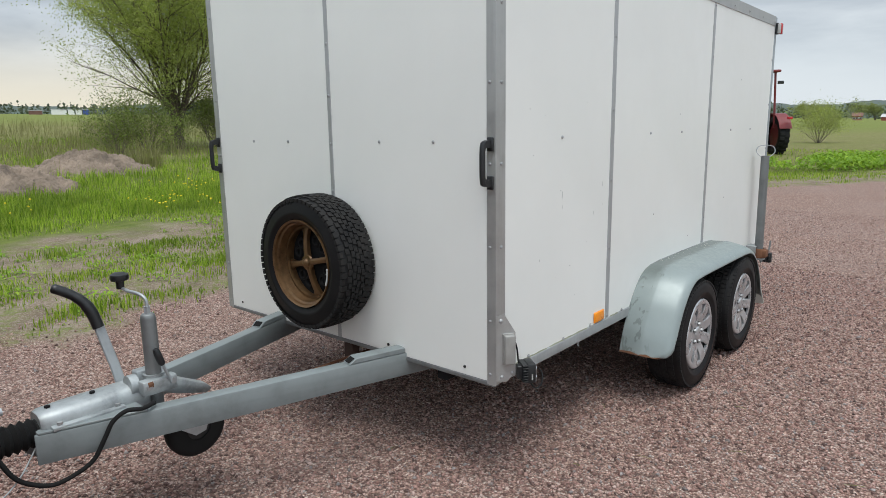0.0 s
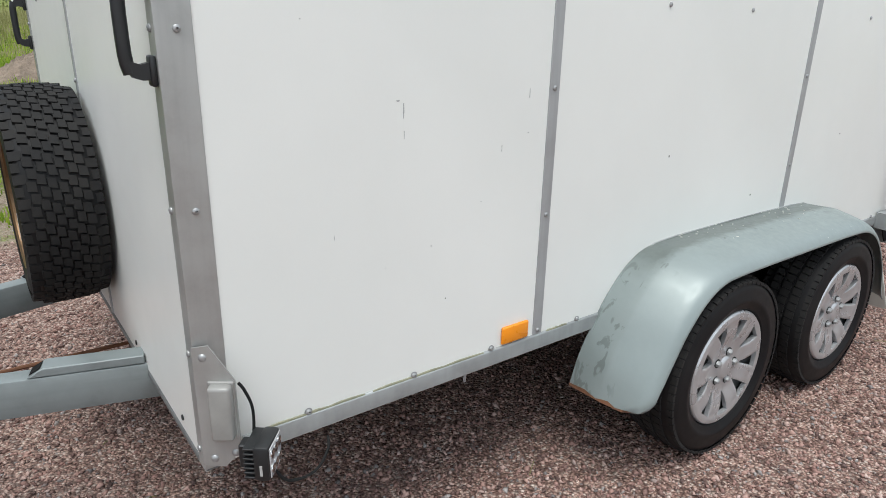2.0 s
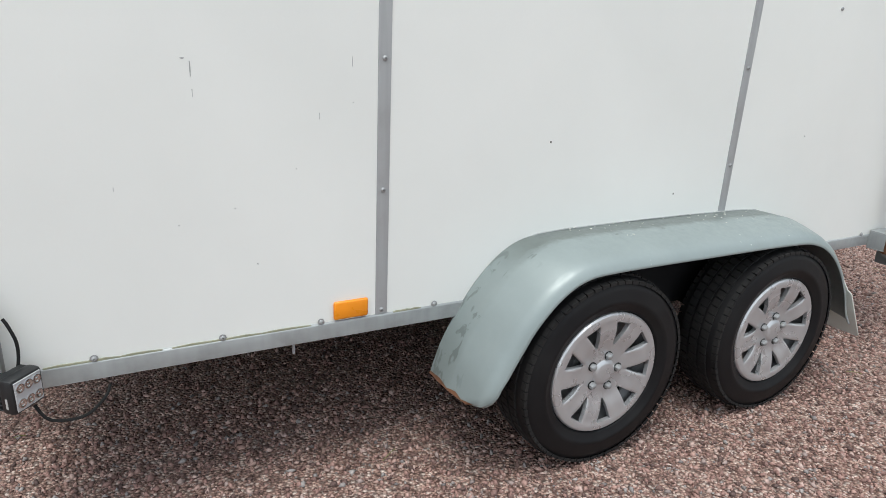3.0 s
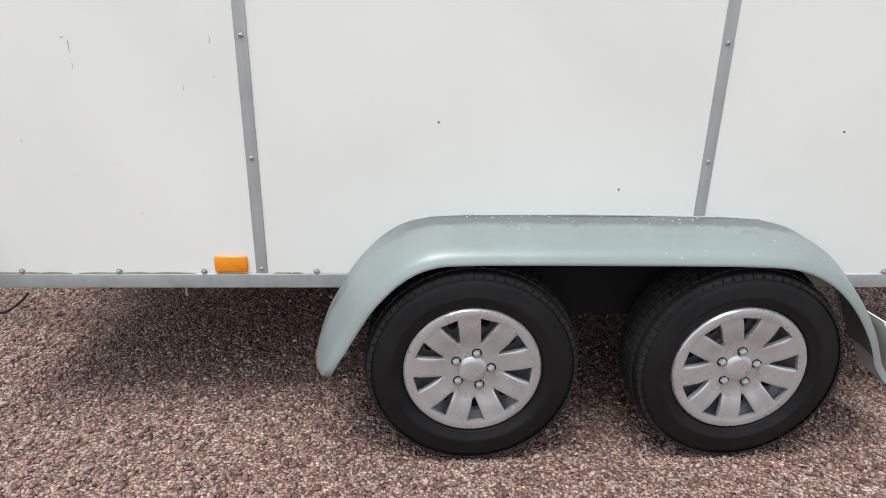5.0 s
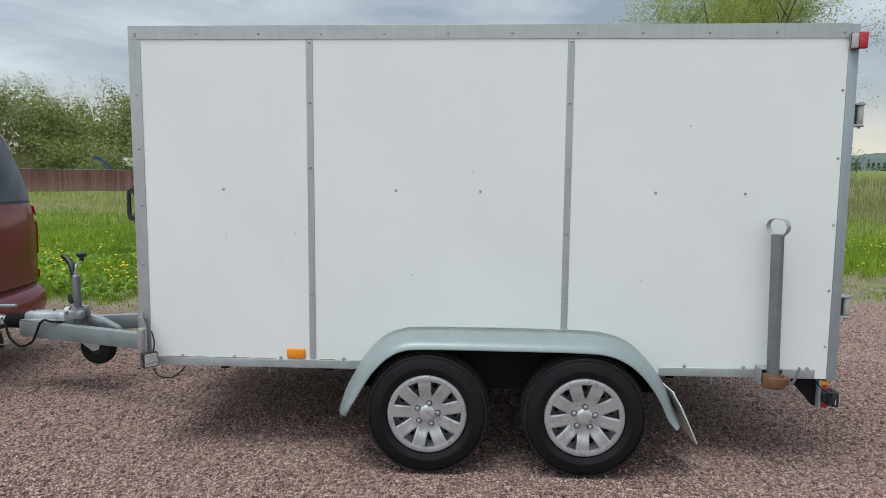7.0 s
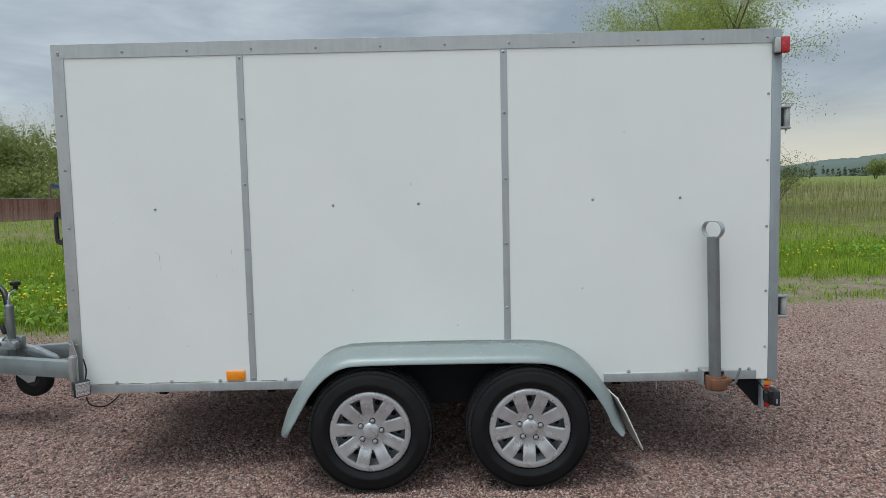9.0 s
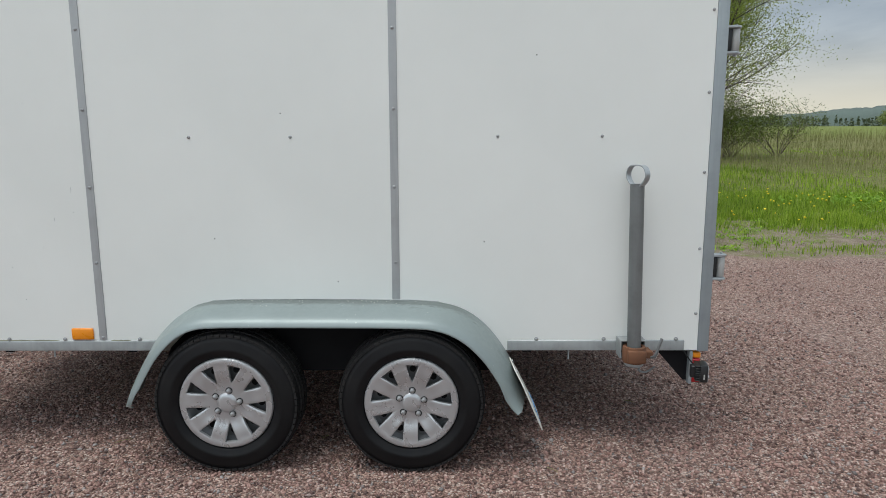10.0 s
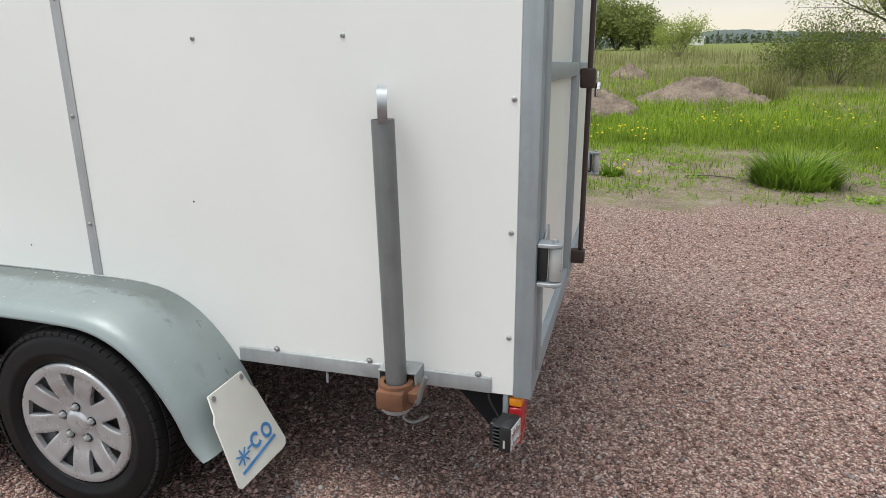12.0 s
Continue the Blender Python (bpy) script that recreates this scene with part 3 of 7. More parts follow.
def build_ground():
    far = [-2600, -1800, -1200, -800, -560, -400, -300, -220, -160, -120, -90]
    gx = np.concatenate([far, graded((-70, -30, 2.5), (-30, -12, 0.9), (-12, -3.5, 0.3), (-3.5, 4, 0.75), (4, 30, 2.6)), [45, 70, 110, 200, 400, 900, 2600]])
    gy = np.concatenate([far, graded((-70, -24, 2.5), (-24, -6, 1.0), (-6, 20, 0.3), (20, 40, 1.0), (40, 70, 2.5)), [90, 120, 160, 220, 300, 400, 560, 800, 1200, 1800, 2600]])
    X, Y = np.meshgrid(gx, gy, indexing="ij")
    co = np.stack([X, Y, land(X, Y)], -1).reshape(-1, 3)
    ny = len(gy)
    i, j = np.meshgrid(np.arange(len(gx) - 1), np.arange(ny - 1), indexing="ij")
    a = (i * ny + j).ravel()
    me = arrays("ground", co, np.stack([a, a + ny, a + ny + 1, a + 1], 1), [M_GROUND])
    me.shade_smooth()
    sd = yard(co[:, 0], co[:, 1]).astype(np.float32)
    dist = np.hypot(co[:, 0], co[:, 1])
    straw = np.clip((dist - 15) / 8, 0, 1) * np.clip((120 - dist) / 50, 0.25, 1) * 0.8
    for key, val in (("yard", sd), ("straw", straw.astype(np.float32))):
        at = me.attributes.new(key, "FLOAT", "POINT")
        at.data.foreach_set("value", val)
    tagged(new("ground", me), "reddish gravel yard running into a green meadow", "ground", kind="structure")


build_ground()

# ---- the trailer ----
XS, XF, YF, YR = -1.277, -3.045, 1.832, 5.238     # near side, far side, front and rear of the box
ZB, ZT = 0.424, 2.080                             # underside and top of the box
XM = (XS + XF) / 2
JOINTS = (2.706, 3.938)
trailer = thing("box_trailer", (XM, 3.6, 0), "white twin-axle box trailer with grey fenders on a gravel yard", "trailer")


def unit(name, at):
    """A part of the trailer that has parts of its own."""
    e = new(name)
    e.empty_display_size = 0.05
    e.parent, e.location = trailer, Vector(at) - AT[trailer.name]
    AT[e.name] = Vector(at)
    return e


def make_walls():
    ys = (YF + 0.003, *JOINTS, 5.1932)
    panels = []
    for a, b in zip(ys, ys[1:]):
        panels.append(part("side_panel", box(B(), XS - 0.022, XS, a + 0.0015, b - 0.0015, ZB, 2.03, 0.0015), M_PANEL, trailer, "white painted side panel with faint scratches and stains"))
    part("far_side_panel", box(B(), XF, XF + 0.022, YF + 0.003, 5.19, ZB, 2.03, 0.0015), M_PANEL, trailer)
    fronts = []
    fj = -2.14
    for a, b in ((XF + 0.024, fj - 0.0015), (fj + 0.0015, XS - 0.024)):
        fronts.append(part("front_panel", box(B(), a, b, YF, YF + 0.022, ZB + 0.007, 2.03, 0.0015), M_PANEL, trailer, "white painted front panel"))
    roof = B()
    box(roof, XF + 0.004, XS - 0.004, YF + 0.004, YR - 0.006, ZT - 0.03, ZT - 0.002, 0.002)
    part("roof", roof, M_ALU, trailer, "flat grey roof sheet")
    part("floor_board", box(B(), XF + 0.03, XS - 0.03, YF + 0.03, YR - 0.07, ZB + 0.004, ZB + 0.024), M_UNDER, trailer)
    return panels, fronts


def make_trim():
    """Aluminium corner, roof and joint profiles."""
    out = {}
    L = 0.003
    corner = B()
    box(corner, XS - 0.036, XS + L, YF - L, YF, ZB - 0.004, ZT - 0.052, 0.0008)
    box(corner, XS, XS + L, YF - L * 0.5, YF + 0.055, ZB + 0.0, ZT - 0.055, 0.0008)
    out["corner"] = part("corner_profile", corner, M_ALU, trailer, "dull aluminium corner profile with rivets")
    far = B()
    box(far, XF - L, XF + 0.036, YF - L, YF, ZB - 0.004, ZT - 0.052, 0.0008)
    box(far, XF - L, XF, YF - L * 0.5, YF + 0.055, ZB, ZT - 0.055, 0.0008)
    out["far"] = part("corner_profile", far, M_ALU, trailer)
    top = B()
    box(top, XS, XS + L + 0.001, YF - L, YR - 0.046, 2.017, ZT, 0.0008)
    box(top, XS - 0.05, XS + L + 0.001, YF - L, YR - 0.046, ZT - 0.001, ZT + 0.002, 0.0006)
    out["top"] = part("roof_profile", top, M_ALU, trailer, "aluminium roof edge profile with bolts")
    part("roof_profile", box(B(), XF - L, XF, YF - L, YR - 0.046, 2.017, ZT, 0.0008), M_ALU, trailer)
    part("roof_profile", box(B(), XF, XS, YF - L - 0.001, YF - 0.0003, 2.026, ZT, 0.0008), M_ALU, trailer)
    out["strips"] = [part("joint_strip", box(B(), XS - 0.001, XS + 0.003, y - 0.016, y + 0.016, 0.47, 2.016, 0.001), M_STRIP, trailer, "narrow grey joint strip") for y in JOINTS]
    out["front"] = part("joint_strip", box(B(), -2.151, -2.129, YF - 0.003, YF + 0.001, ZB + 0.007, 2.025, 0.001), M_STRIP, trailer)
    for y0, y1 in ((4.40, 5.135), (1.905, 2.96)):
        sill = prism(B(), [(XS - 0.002, y0, 0.426), (XS + 0.006, y0, 0.426), (XS + 0.006, y0, 0.466), (XS + 0.002, y0, 0.470), (XS - 0.002, y0, 0.470)], (0, y1 - y0, 0))
        out["sill"] = part("sill_rail", soft(sill, 0.001, 1), M_SILL, trailer, "grey steel sill rail with grime along the top")
    for y0, y1 in ((1.95, 2.18), (2.2, 2.52), (2.74, 2.82)):
        pts = [(XS + 0.0008, y0 + (y1 - y0) * k / 8, 0.470 + (0.0028 * abs(math.sin(k * 1.9)) if 0 < k < 8 else 0)) for k in range(9)]
        grime = prism(B(), pts + [(XS + 0.0008, y1, 0.468), (XS + 0.0008, y0, 0.468)], (0.0035, 0, 0))
        part("grime_line", grime, M_MOSS, out["sill"], "thin green grime along the sill")
    # darker steel than the side sills: the shadow gap is painted with it
    part("front_sill", box(B(), XF + 0.03, XS - 0.004, YF - 0.002, YF + 0.03, ZB - 0.010, ZB + 0.006, 0.002), M_POST, trailer, "thin front sill, darkened to paint the shadow gap")
    return out


def dome(bm, m, r, h, seg=10):
    return lathe(bm, m, [(0.0, h), (r * 0.5, h * 0.86), (r * 0.86, h * 0.5), (r, 0.0)], seg)


XWARD = Matrix.Rotation(radians(90), 4, "Y")      # z axis turned to +x
YBACK = Matrix.Rotation(radians(90), 4, "X")      # z axis turned to -y


def make_bolts(panels, fronts, trim):
    head = B()
    lathe(head, XWARD, [(0.0018, 0.0028), (0.0022, 0.0046), (0.0042, 0.0042), (0.0063, 0.0024), (0.0066, 0.0), (0.0088, 0.0), (0.0088, -0.0012)], 12)
    first = part("bolt", head, M_RIVET, trim["corner"], "round zinc bolt head")
    c = AT[first.name].copy()
    first.location = Vector((XS + 0.004, 1.862, 0.933)) - AT[trim["corner"].name]
    AT[first.name] = Vector((XS + 0.004, 1.862, 0.933))

    def on_side(y, z, parent, lift=0.0045):
        twin(first, (XS + lift, y, z), parent)

    for z in (2.035, 1.757, 1.50, 1.226, 0.663):
        on_side(1.862, z, trim["corner"])
    for k in range(12):
        on_side(1.862 + k * 0.3005, 2.043, trim["top"], 0.0055)
    for strip, y in zip(trim["strips"], JOINTS):
        for z in (2.003, 1.723, 1.416, 1.109, 0.800, 0.482)[:5 if y > 3 else 6]:
            on_side(y, z, strip)
    for y, p in ((2.275, 0), (3.119, 1), (3.525, 1), (4.351, 2), (4.765, 2)):
        on_side(y, 1.308, panels[p], 0.0015)
    for z in (1.785, 1.475, 1.164, 0.854, 0.583):
        on_side(5.177, z, panels[2], 0.0015)
    for y in (2.045, 2.31, 2.545, 2.86, 4.52, 4.80, 5.10):
        on_side(y, 0.474, trim["sill"], 0.005)
    front_turn = Euler((0, 0, radians(-90)))
    for x, p in ((-2.715, 0), (-2.443, 0), (-1.845, 1), (-1.560, 1)):
        twin(first, (x, YF - 0.0015, 1.300), fronts[p], front_turn)
    for z in (1.90, 1.70, 1.49, 1.29, 1.09):
        twin(first, (-2.14, YF - 0.0045, z), trim["front"], front_turn)
    for z in (1.90, 1.50, 1.226, 0.933, 0.663, 0.46):
        twin(first, (XS - 0.022, YF - 0.0045, z), trim["corner"], front_turn)
        twin(first, (XF + 0.022, YF - 0.0045, z), trim["far"], front_turn)
    for x, p in ((-2.92, 0), (-2.45, 0), (-1.83, 1), (-1.42, 1)):
        dot = B()
        cyl(dot, (x, YF - 0.003, 0.462), (x, YF + 0.001, 0.462), 0.006, seg=10)
        part("bolt", dot, M_BLACK, fronts[p])


def grab_handle(x, parent):
    """An angular handle: two feet, two arms and an upright grip."""
    bm = B()
    y, z0, z1 = YF - 0.003, 1.136, 1.320
    for z, s in ((z1, -1), (z0, 1)):
        box(bm, x - 0.012, x + 0.014, y - 0.010, y, z + s * 0.002, z + s * 0.050, 0.004, 2)
        rings = []
        for d, dz, h in ((0.006, 0.026, 0.014), (0.022, 0.024, 0.012), (0.034, 0.028, 0.012), (0.041, 0.040, 0.010)):
            c = Vector((x - d * 0.12, y - d, z + s * dz))
            rings.append([c + Vector((-0.009, 0, -h)), c + Vector((0.009, 0, -h)), c + Vector((0.009, 0, h)), c + Vector((-0.009, 0, h))])
        loft(bm, rings)
    pts = [(x - 0.005, y - 0.036, z1 - 0.022), (x - 0.005, y - 0.041, z1 - 0.05), (x - 0.005, y - 0.041, z0 + 0.05), (x - 0.005, y - 0.036, z0 + 0.022)]
    tube(bm, curve(pts, 3), 0.0105, 10)
    return part("grab_handle", bm, M_BLACK, parent, "black plastic grab handle", 45)


def make_fender():
    """A swept steel fender over both wheels."""
    line = curve([(0, a, b) for a, b in ((2.862, 0.262), (2.893, 0.355), (2.940, 0.441), (2.991, 0.518), (3.069, 0.596), (3.162, 0.643), (3.29, 0.655), (3.65, 0.655), (3.99, 0.652), (4.13, 0.638), (4.238, 0.590), (4.328, 0.508), (4.40, 0.403), (4.44, 0.31), (4.462, 0.262))], 5)
    section = [(-1.276, 0.0), (-1.22, 0.0), (-1.180, 0.0), (-1.168, -0.0015), (-1.145, -0.007), (-1.120, -0.013), (-1.095, -0.020), (-1.072, -0.027), (-1.054, -0.035), (-1.043, -0.045), (-1.037, -0.056), (-1.034, -0.060), (-1.036, -0.064), (-1.041, -0.061), (-1.048, -0.048), (-1.060, -0.037), (-1.081, -0.028), (-1.107, -0.021), (-1.142, -0.012), (-1.18, -0.005), (-1.23, -0.004), (-1.276, -0.005)]
    rings, run = [], 0.0
    n = len(line)
    for i, p in enumerate(line):
        t = (line[min(i + 1, n - 1)] - line[max(i - 1, 0)]).normalized()
        out = Vector((0, -t.z, t.y))
        end = 1 - 0.3 * max(0, 1 - min(i, n - 1 - i) / 6)
        level = -0.012 * abs(t.y) ** 8 + 0.006 * (1 - abs(t.y) ** 8)     # the crown sags towards the wall
        run += (p - line[max(i - 1, 0)]).length
        corner = 0.065
        lim = -1.035 - (corner - math.sqrt(max(0.0, corner ** 2 - (corner - run) ** 2)) if run < corner else 0.0)
        rings.append([Vector((min(x, lim), 0, 0)) + p + out * (h * end + level * max(0.0, min(1.0, (-1.10 - x) / 0.17))) for x, h in section])
    f = part("fender", loft(B(), rings), M_FENDER, trailer, "weathered blue-grey steel fender over twin wheels", 50)
    far = [[Vector((2 * XM - v.x, v.y, v.z)) for v in ring] for ring in rings]
    part("fender", loft(B(), far), M_FENDER, trailer, "", 50)
    rust = B()
    flow = Vector((0, -0.0014, 0))
    loft(rust, [[p + flow for p in rings[0][:12]], [a.lerp(b, 0.6 + 0.35 * math.sin(k * 2.1)) + flow for k, (a, b) in enumerate(zip(rings[0][:12], rings[1][:12]))]], False, False)
    part("rusty_edge", rust, M_RUST, f, "rust along the lower fender edge")
    seal = B()
    rnd = random.Random(5)
    pts = [(XS + 0.003, p.y, p.z - 0.010 + rnd.uniform(-0.001, 0.0015)) for p in line[6:-6:2]]
    tube(seal, pts, [rnd.uniform(0.0015, 0.0035) for _ in pts], 5)
    part("sealant_bead", seal, M_SCRATCH, f, "cracked sealant along the wall")
    bits = B()
    for _ in range(46):
        y = rnd.uniform(3.28, 4.06)
        x = rnd.uniform(-1.272, -1.235) if rnd.random() < 0.7 else rnd.uniform(-1.235, -1.15)
        s = rnd.uniform(0.0012, 0.0035)
        obox(bits, pose(x, y, 0.6475 - 0.004 * (y > 3.98), 0, 0, rnd.uniform(0, 180)), s * 2, s, 0.0018)
    part("paint_flakes", bits, M_FLAP, f, "loose paint flakes lying on the fender")["kind"] = "stuff"
    # near-black sheet added over the panel; its colour stands for shade under the fender
    shade_sheet = prism(B(), [(XS + 0.001, y, z) for y, z in ((2.95, 0.34), (2.99, 0.44), (3.08, 0.53), (3.2, 0.592), (4.08, 0.592), (4.2, 0.54), (4.31, 0.44), (4.38, 0.34))], (0.004, 0, 0))
    part("inner_guard", shade_sheet, M_UNDER, trailer, "near-black sheet standing in for wheel well shade")
    return f


def tyre_mesh(m, r, w, rows, count, deep=0.006, gap=0.16, zig=0.0):
    """A tyre about the z axis of m: carcass and blocks of tread. rows: (middle, width) across, in shares of the width."""
    bm = B()
    h = w / 2
    rr = r - deep
    prof = [(r * 0.62, -h * 0.72), (r * 0.66, -h * 0.90), (r * 0.76, -h * 1.0), (r * 0.86, -h * 0.985), (r * 0.93, -h * 0.90), (rr * 0.985, -h * 0.80), (rr, -h * 0.62), (rr + deep * 0.3, 0), (rr, h * 0.62), (rr * 0.985, h * 0.80), (r * 0.93, h * 0.90), (r * 0.86, h * 0.985), (r * 0.775, h * 1.0), (r * 0.765, h * 1.012), (r * 0.735, h * 1.005), (r * 0.725, h * 0.985), (r * 0.66, h * 0.90), (r * 0.62, h * 0.72)]
    lathe(bm, m, prof, 72, True)
    carcass, bm = bm, B()
    for mid, share, shift in rows:
        for k in range(count):
            a0 = 2 * math.pi * (k + shift) / count
            half = math.pi / count * (1 - gap)
            sway = zig * w * (1 if k % 2 else -1)
            z0, z1 = (mid - share / 2) * w + (sway if abs(mid) < 0.38 or mid > 0 else 0), (mid + share / 2) * w + (sway if abs(mid) < 0.38 or mid < 0 else 0)
            crown = 1 - 0.055 * (abs(mid) * 2) ** 3
            lo, hi = (r - deep * 1.6) * crown, r * crown
            vs = []
            skew = 0.25 * half if abs(mid) < 0.3 else 0
            for rad in (lo, hi):
                for a, z in ((a0 - half, z0), (a0 + half, z0 + skew * 0.1), (a0 + half + skew, z1), (a0 - half + skew, z1)):
                    edge = 1 - (0.012 if abs(z) > w * 0.36 else 0)
                    vs.append(bm.verts.new(m @ Vector((rad * edge * math.cos(a), rad * edge * math.sin(a), z))))
            b, t = vs[:4], vs[4:]
            bm.faces.new(t)
            for i in range(4):
                j = (i + 1) % 4
                bm.faces.new((b[i], b[j], t[j], t[i]))
    return carcass, bm


def add_tyre(name, meshes, parent, label="", flat=None):
    """Carcass and tread as two parts of a wheel."""
    for mesh, what in zip(meshes, (name, "tread")):
        if flat is not None:
            for v in mesh.verts:
                if v.co.z < flat:
                    v.co.z = flat - 0.002
        ob = part(what, mesh, M_TREAD if what == "tread" else M_TYRE, parent, label if what == name else "", 30)
        if what == "tread":
            ob["kind"] = "stuff"


def wheel_cover(m):
    """A pressed cover in one sheet: nine broad spokes with wedge slots between them, a rim ring and a flat hub."""
    bm = B()
    radii = [(0.012, -0.0020), (0.027, -0.0026), (0.033, -0.0050), (0.039, -0.0105), (0.060, -0.0118), (0.072, -0.0105), (0.086, -0.0065), (0.095, -0.0038), (0.110, 0.0002), (0.125, 0.0026), (0.140, 0.0036), (0.152, 0.0030), (0.158, 0.0024), (0.163, 0.0032), (0.172, 0.0036), (0.179, 0.0018), (0.183, -0.003), (0.184, -0.012)]
    us = (-1.0, -0.90, -0.72, -0.36, 0.0, 0.36, 0.72, 0.90, 1.0)
    rows = []
    for r, z in radii:
        step = math.pi / 9
        wide = step
        if 0.082 < r < 0.160:
            wide = min(step, 0.0272 * (1 + 0.10 * (r - 0.085) / 0.075) / r)
        row = []
        for k in range(9):
            a = 2 * step * k + math.pi / 2
            for u in us:
                edge = -0.0035 * abs(u) ** 8 - 0.0022 * (1 - u * u) if 0.082 < r < 0.156 else 0.0
                t = a + u * wide
                row.append(bm.verts.new(m @ Vector((r * math.cos(t), r * math.sin(t), z + edge))))
        rows.append(row)
    n, w = len(rows[0]), len(us)
    mid = bm.verts.new(m @ Vector((0, 0, -0.0018)))
    for i in range(n):
        bm.faces.new((mid, rows[0][i], rows[0][(i + 1) % n]))
    for q, (lo, hi) in enumerate(zip(rows, rows[1:])):
        slot = 0.084 < radii[q][0] < 0.156
        for i in range(n):
            if slot and i % w == w - 1:
                continue
            j = (i + 1) % n
            bm.faces.new((lo[i], hi[i], hi[j], lo[j]))
    bmesh.ops.remove_doubles(bm, verts=bm.verts[:], dist=2e-5)
    # the edges of the slots are turned down
    rim = [e for e in bm.edges if len(e.link_faces) == 1]
    r = bmesh.ops.extrude_edge_only(bm, edges=rim)
    back = m.to_3x3() @ Vector((0, 0, -0.013))
    bmesh.ops.translate(bm, verts=[v for v in r["geom"] if isinstance(v, bmesh.types.BMVert)], vec=back)
    return bm


def make_wheels():
    rows = [(-0.40, 0.15, 0.0), (-0.21, 0.16, 0.5), (0.0, 0.17, 0.0), (0.21, 0.16, 0.5), (0.40, 0.15, 0.0)]
    for y, spin, turn in ((3.291, 15.0, 9), (4.010, 28.0, 4)):
        at = Vector((-1.1225, y, 0.287))
        m = Matrix.Translation(at) @ XWARD @ pose(0, 0, 0, 0, 0, spin)
        tyre = tyre_mesh(m, 0.2885, 0.178, rows, 66, 0.006)
        w = unit("wheel", at)
        w["label"] = "trailer wheel with silver plastic cover"
        add_tyre("tyre", tyre, w, "black road tyre", 0.0)
        mc = m @ pose(0, 0, 0.080)
        part("wheel_cover", wheel_cover(mc), M_CAP, w, "silver nine-spoke plastic wheel cover", 30)
        rim = B()
        lathe(rim, m @ pose(0, 0, 0.040), [(0.0, 0.004), (0.07, 0.004), (0.085, -0.006), (0.15, -0.004), (0.165, 0.008), (0.181, 0.020), (0.181, -0.05), (0.0, -0.07)], 48)
        part("steel_rim", rim, M_STEELW, w, "dark steel rim behind the cover")
        for k in range(9):
            a = 2 * math.pi * (k + 0.5) / 9 + math.pi / 2
            c = m @ Vector((0.127 * math.cos(a), 0.127 * math.sin(a), 0.0345))
            # solid black disc on the rim; the hole's inner shade is only its colour
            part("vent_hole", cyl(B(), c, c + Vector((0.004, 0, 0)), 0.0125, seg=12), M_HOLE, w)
        for k in range(5):
            a = 2 * math.pi * k / 5 + radians(turn)
            nut = B()
            q = mc @ pose(0.050 * math.cos(a), 0.050 * math.sin(a), -0.0108)
            lathe(nut, q, [(0.0, 0.013), (0.006, 0.0125), (0.0095, 0.010), (0.0115, 0.0)], 6)
            part("lug_nut", nut, M_RIVET, w, "dull zinc wheel nut")
            # black disc under the nut, painting the shade of a sunk cup
            part("nut_recess", lathe(B(), q, [(0.0, 0.0004), (0.0128, 0.0004), (0.0136, 0.0016), (0.0136, -0.004)], 18), M_HOLE, w, "dark ring round the nut")
        part("hub", cyl(B(), (at.x - 0.02, y, 0.287), (-1.35, y, 0.287), 0.06, seg=20), M_UNDER, w)
    for y in (3.291, 4.010):
        part("axle", cyl(B(), (-1.32, y, 0.305), (-3.0, y, 0.305), 0.035, seg=14), M_UNDER, trailer)
    # wheels of the far side
    for y in (3.291, 4.010):
        at = Vector((-3.2, y, 0.287))
        m = Matrix.Translation(at) @ XWARD
        far = tyre_mesh(m, 0.2885, 0.178, rows[1:4], 40, 0.006)
        add_tyre("tyre", far, trailer, "", 0.0)


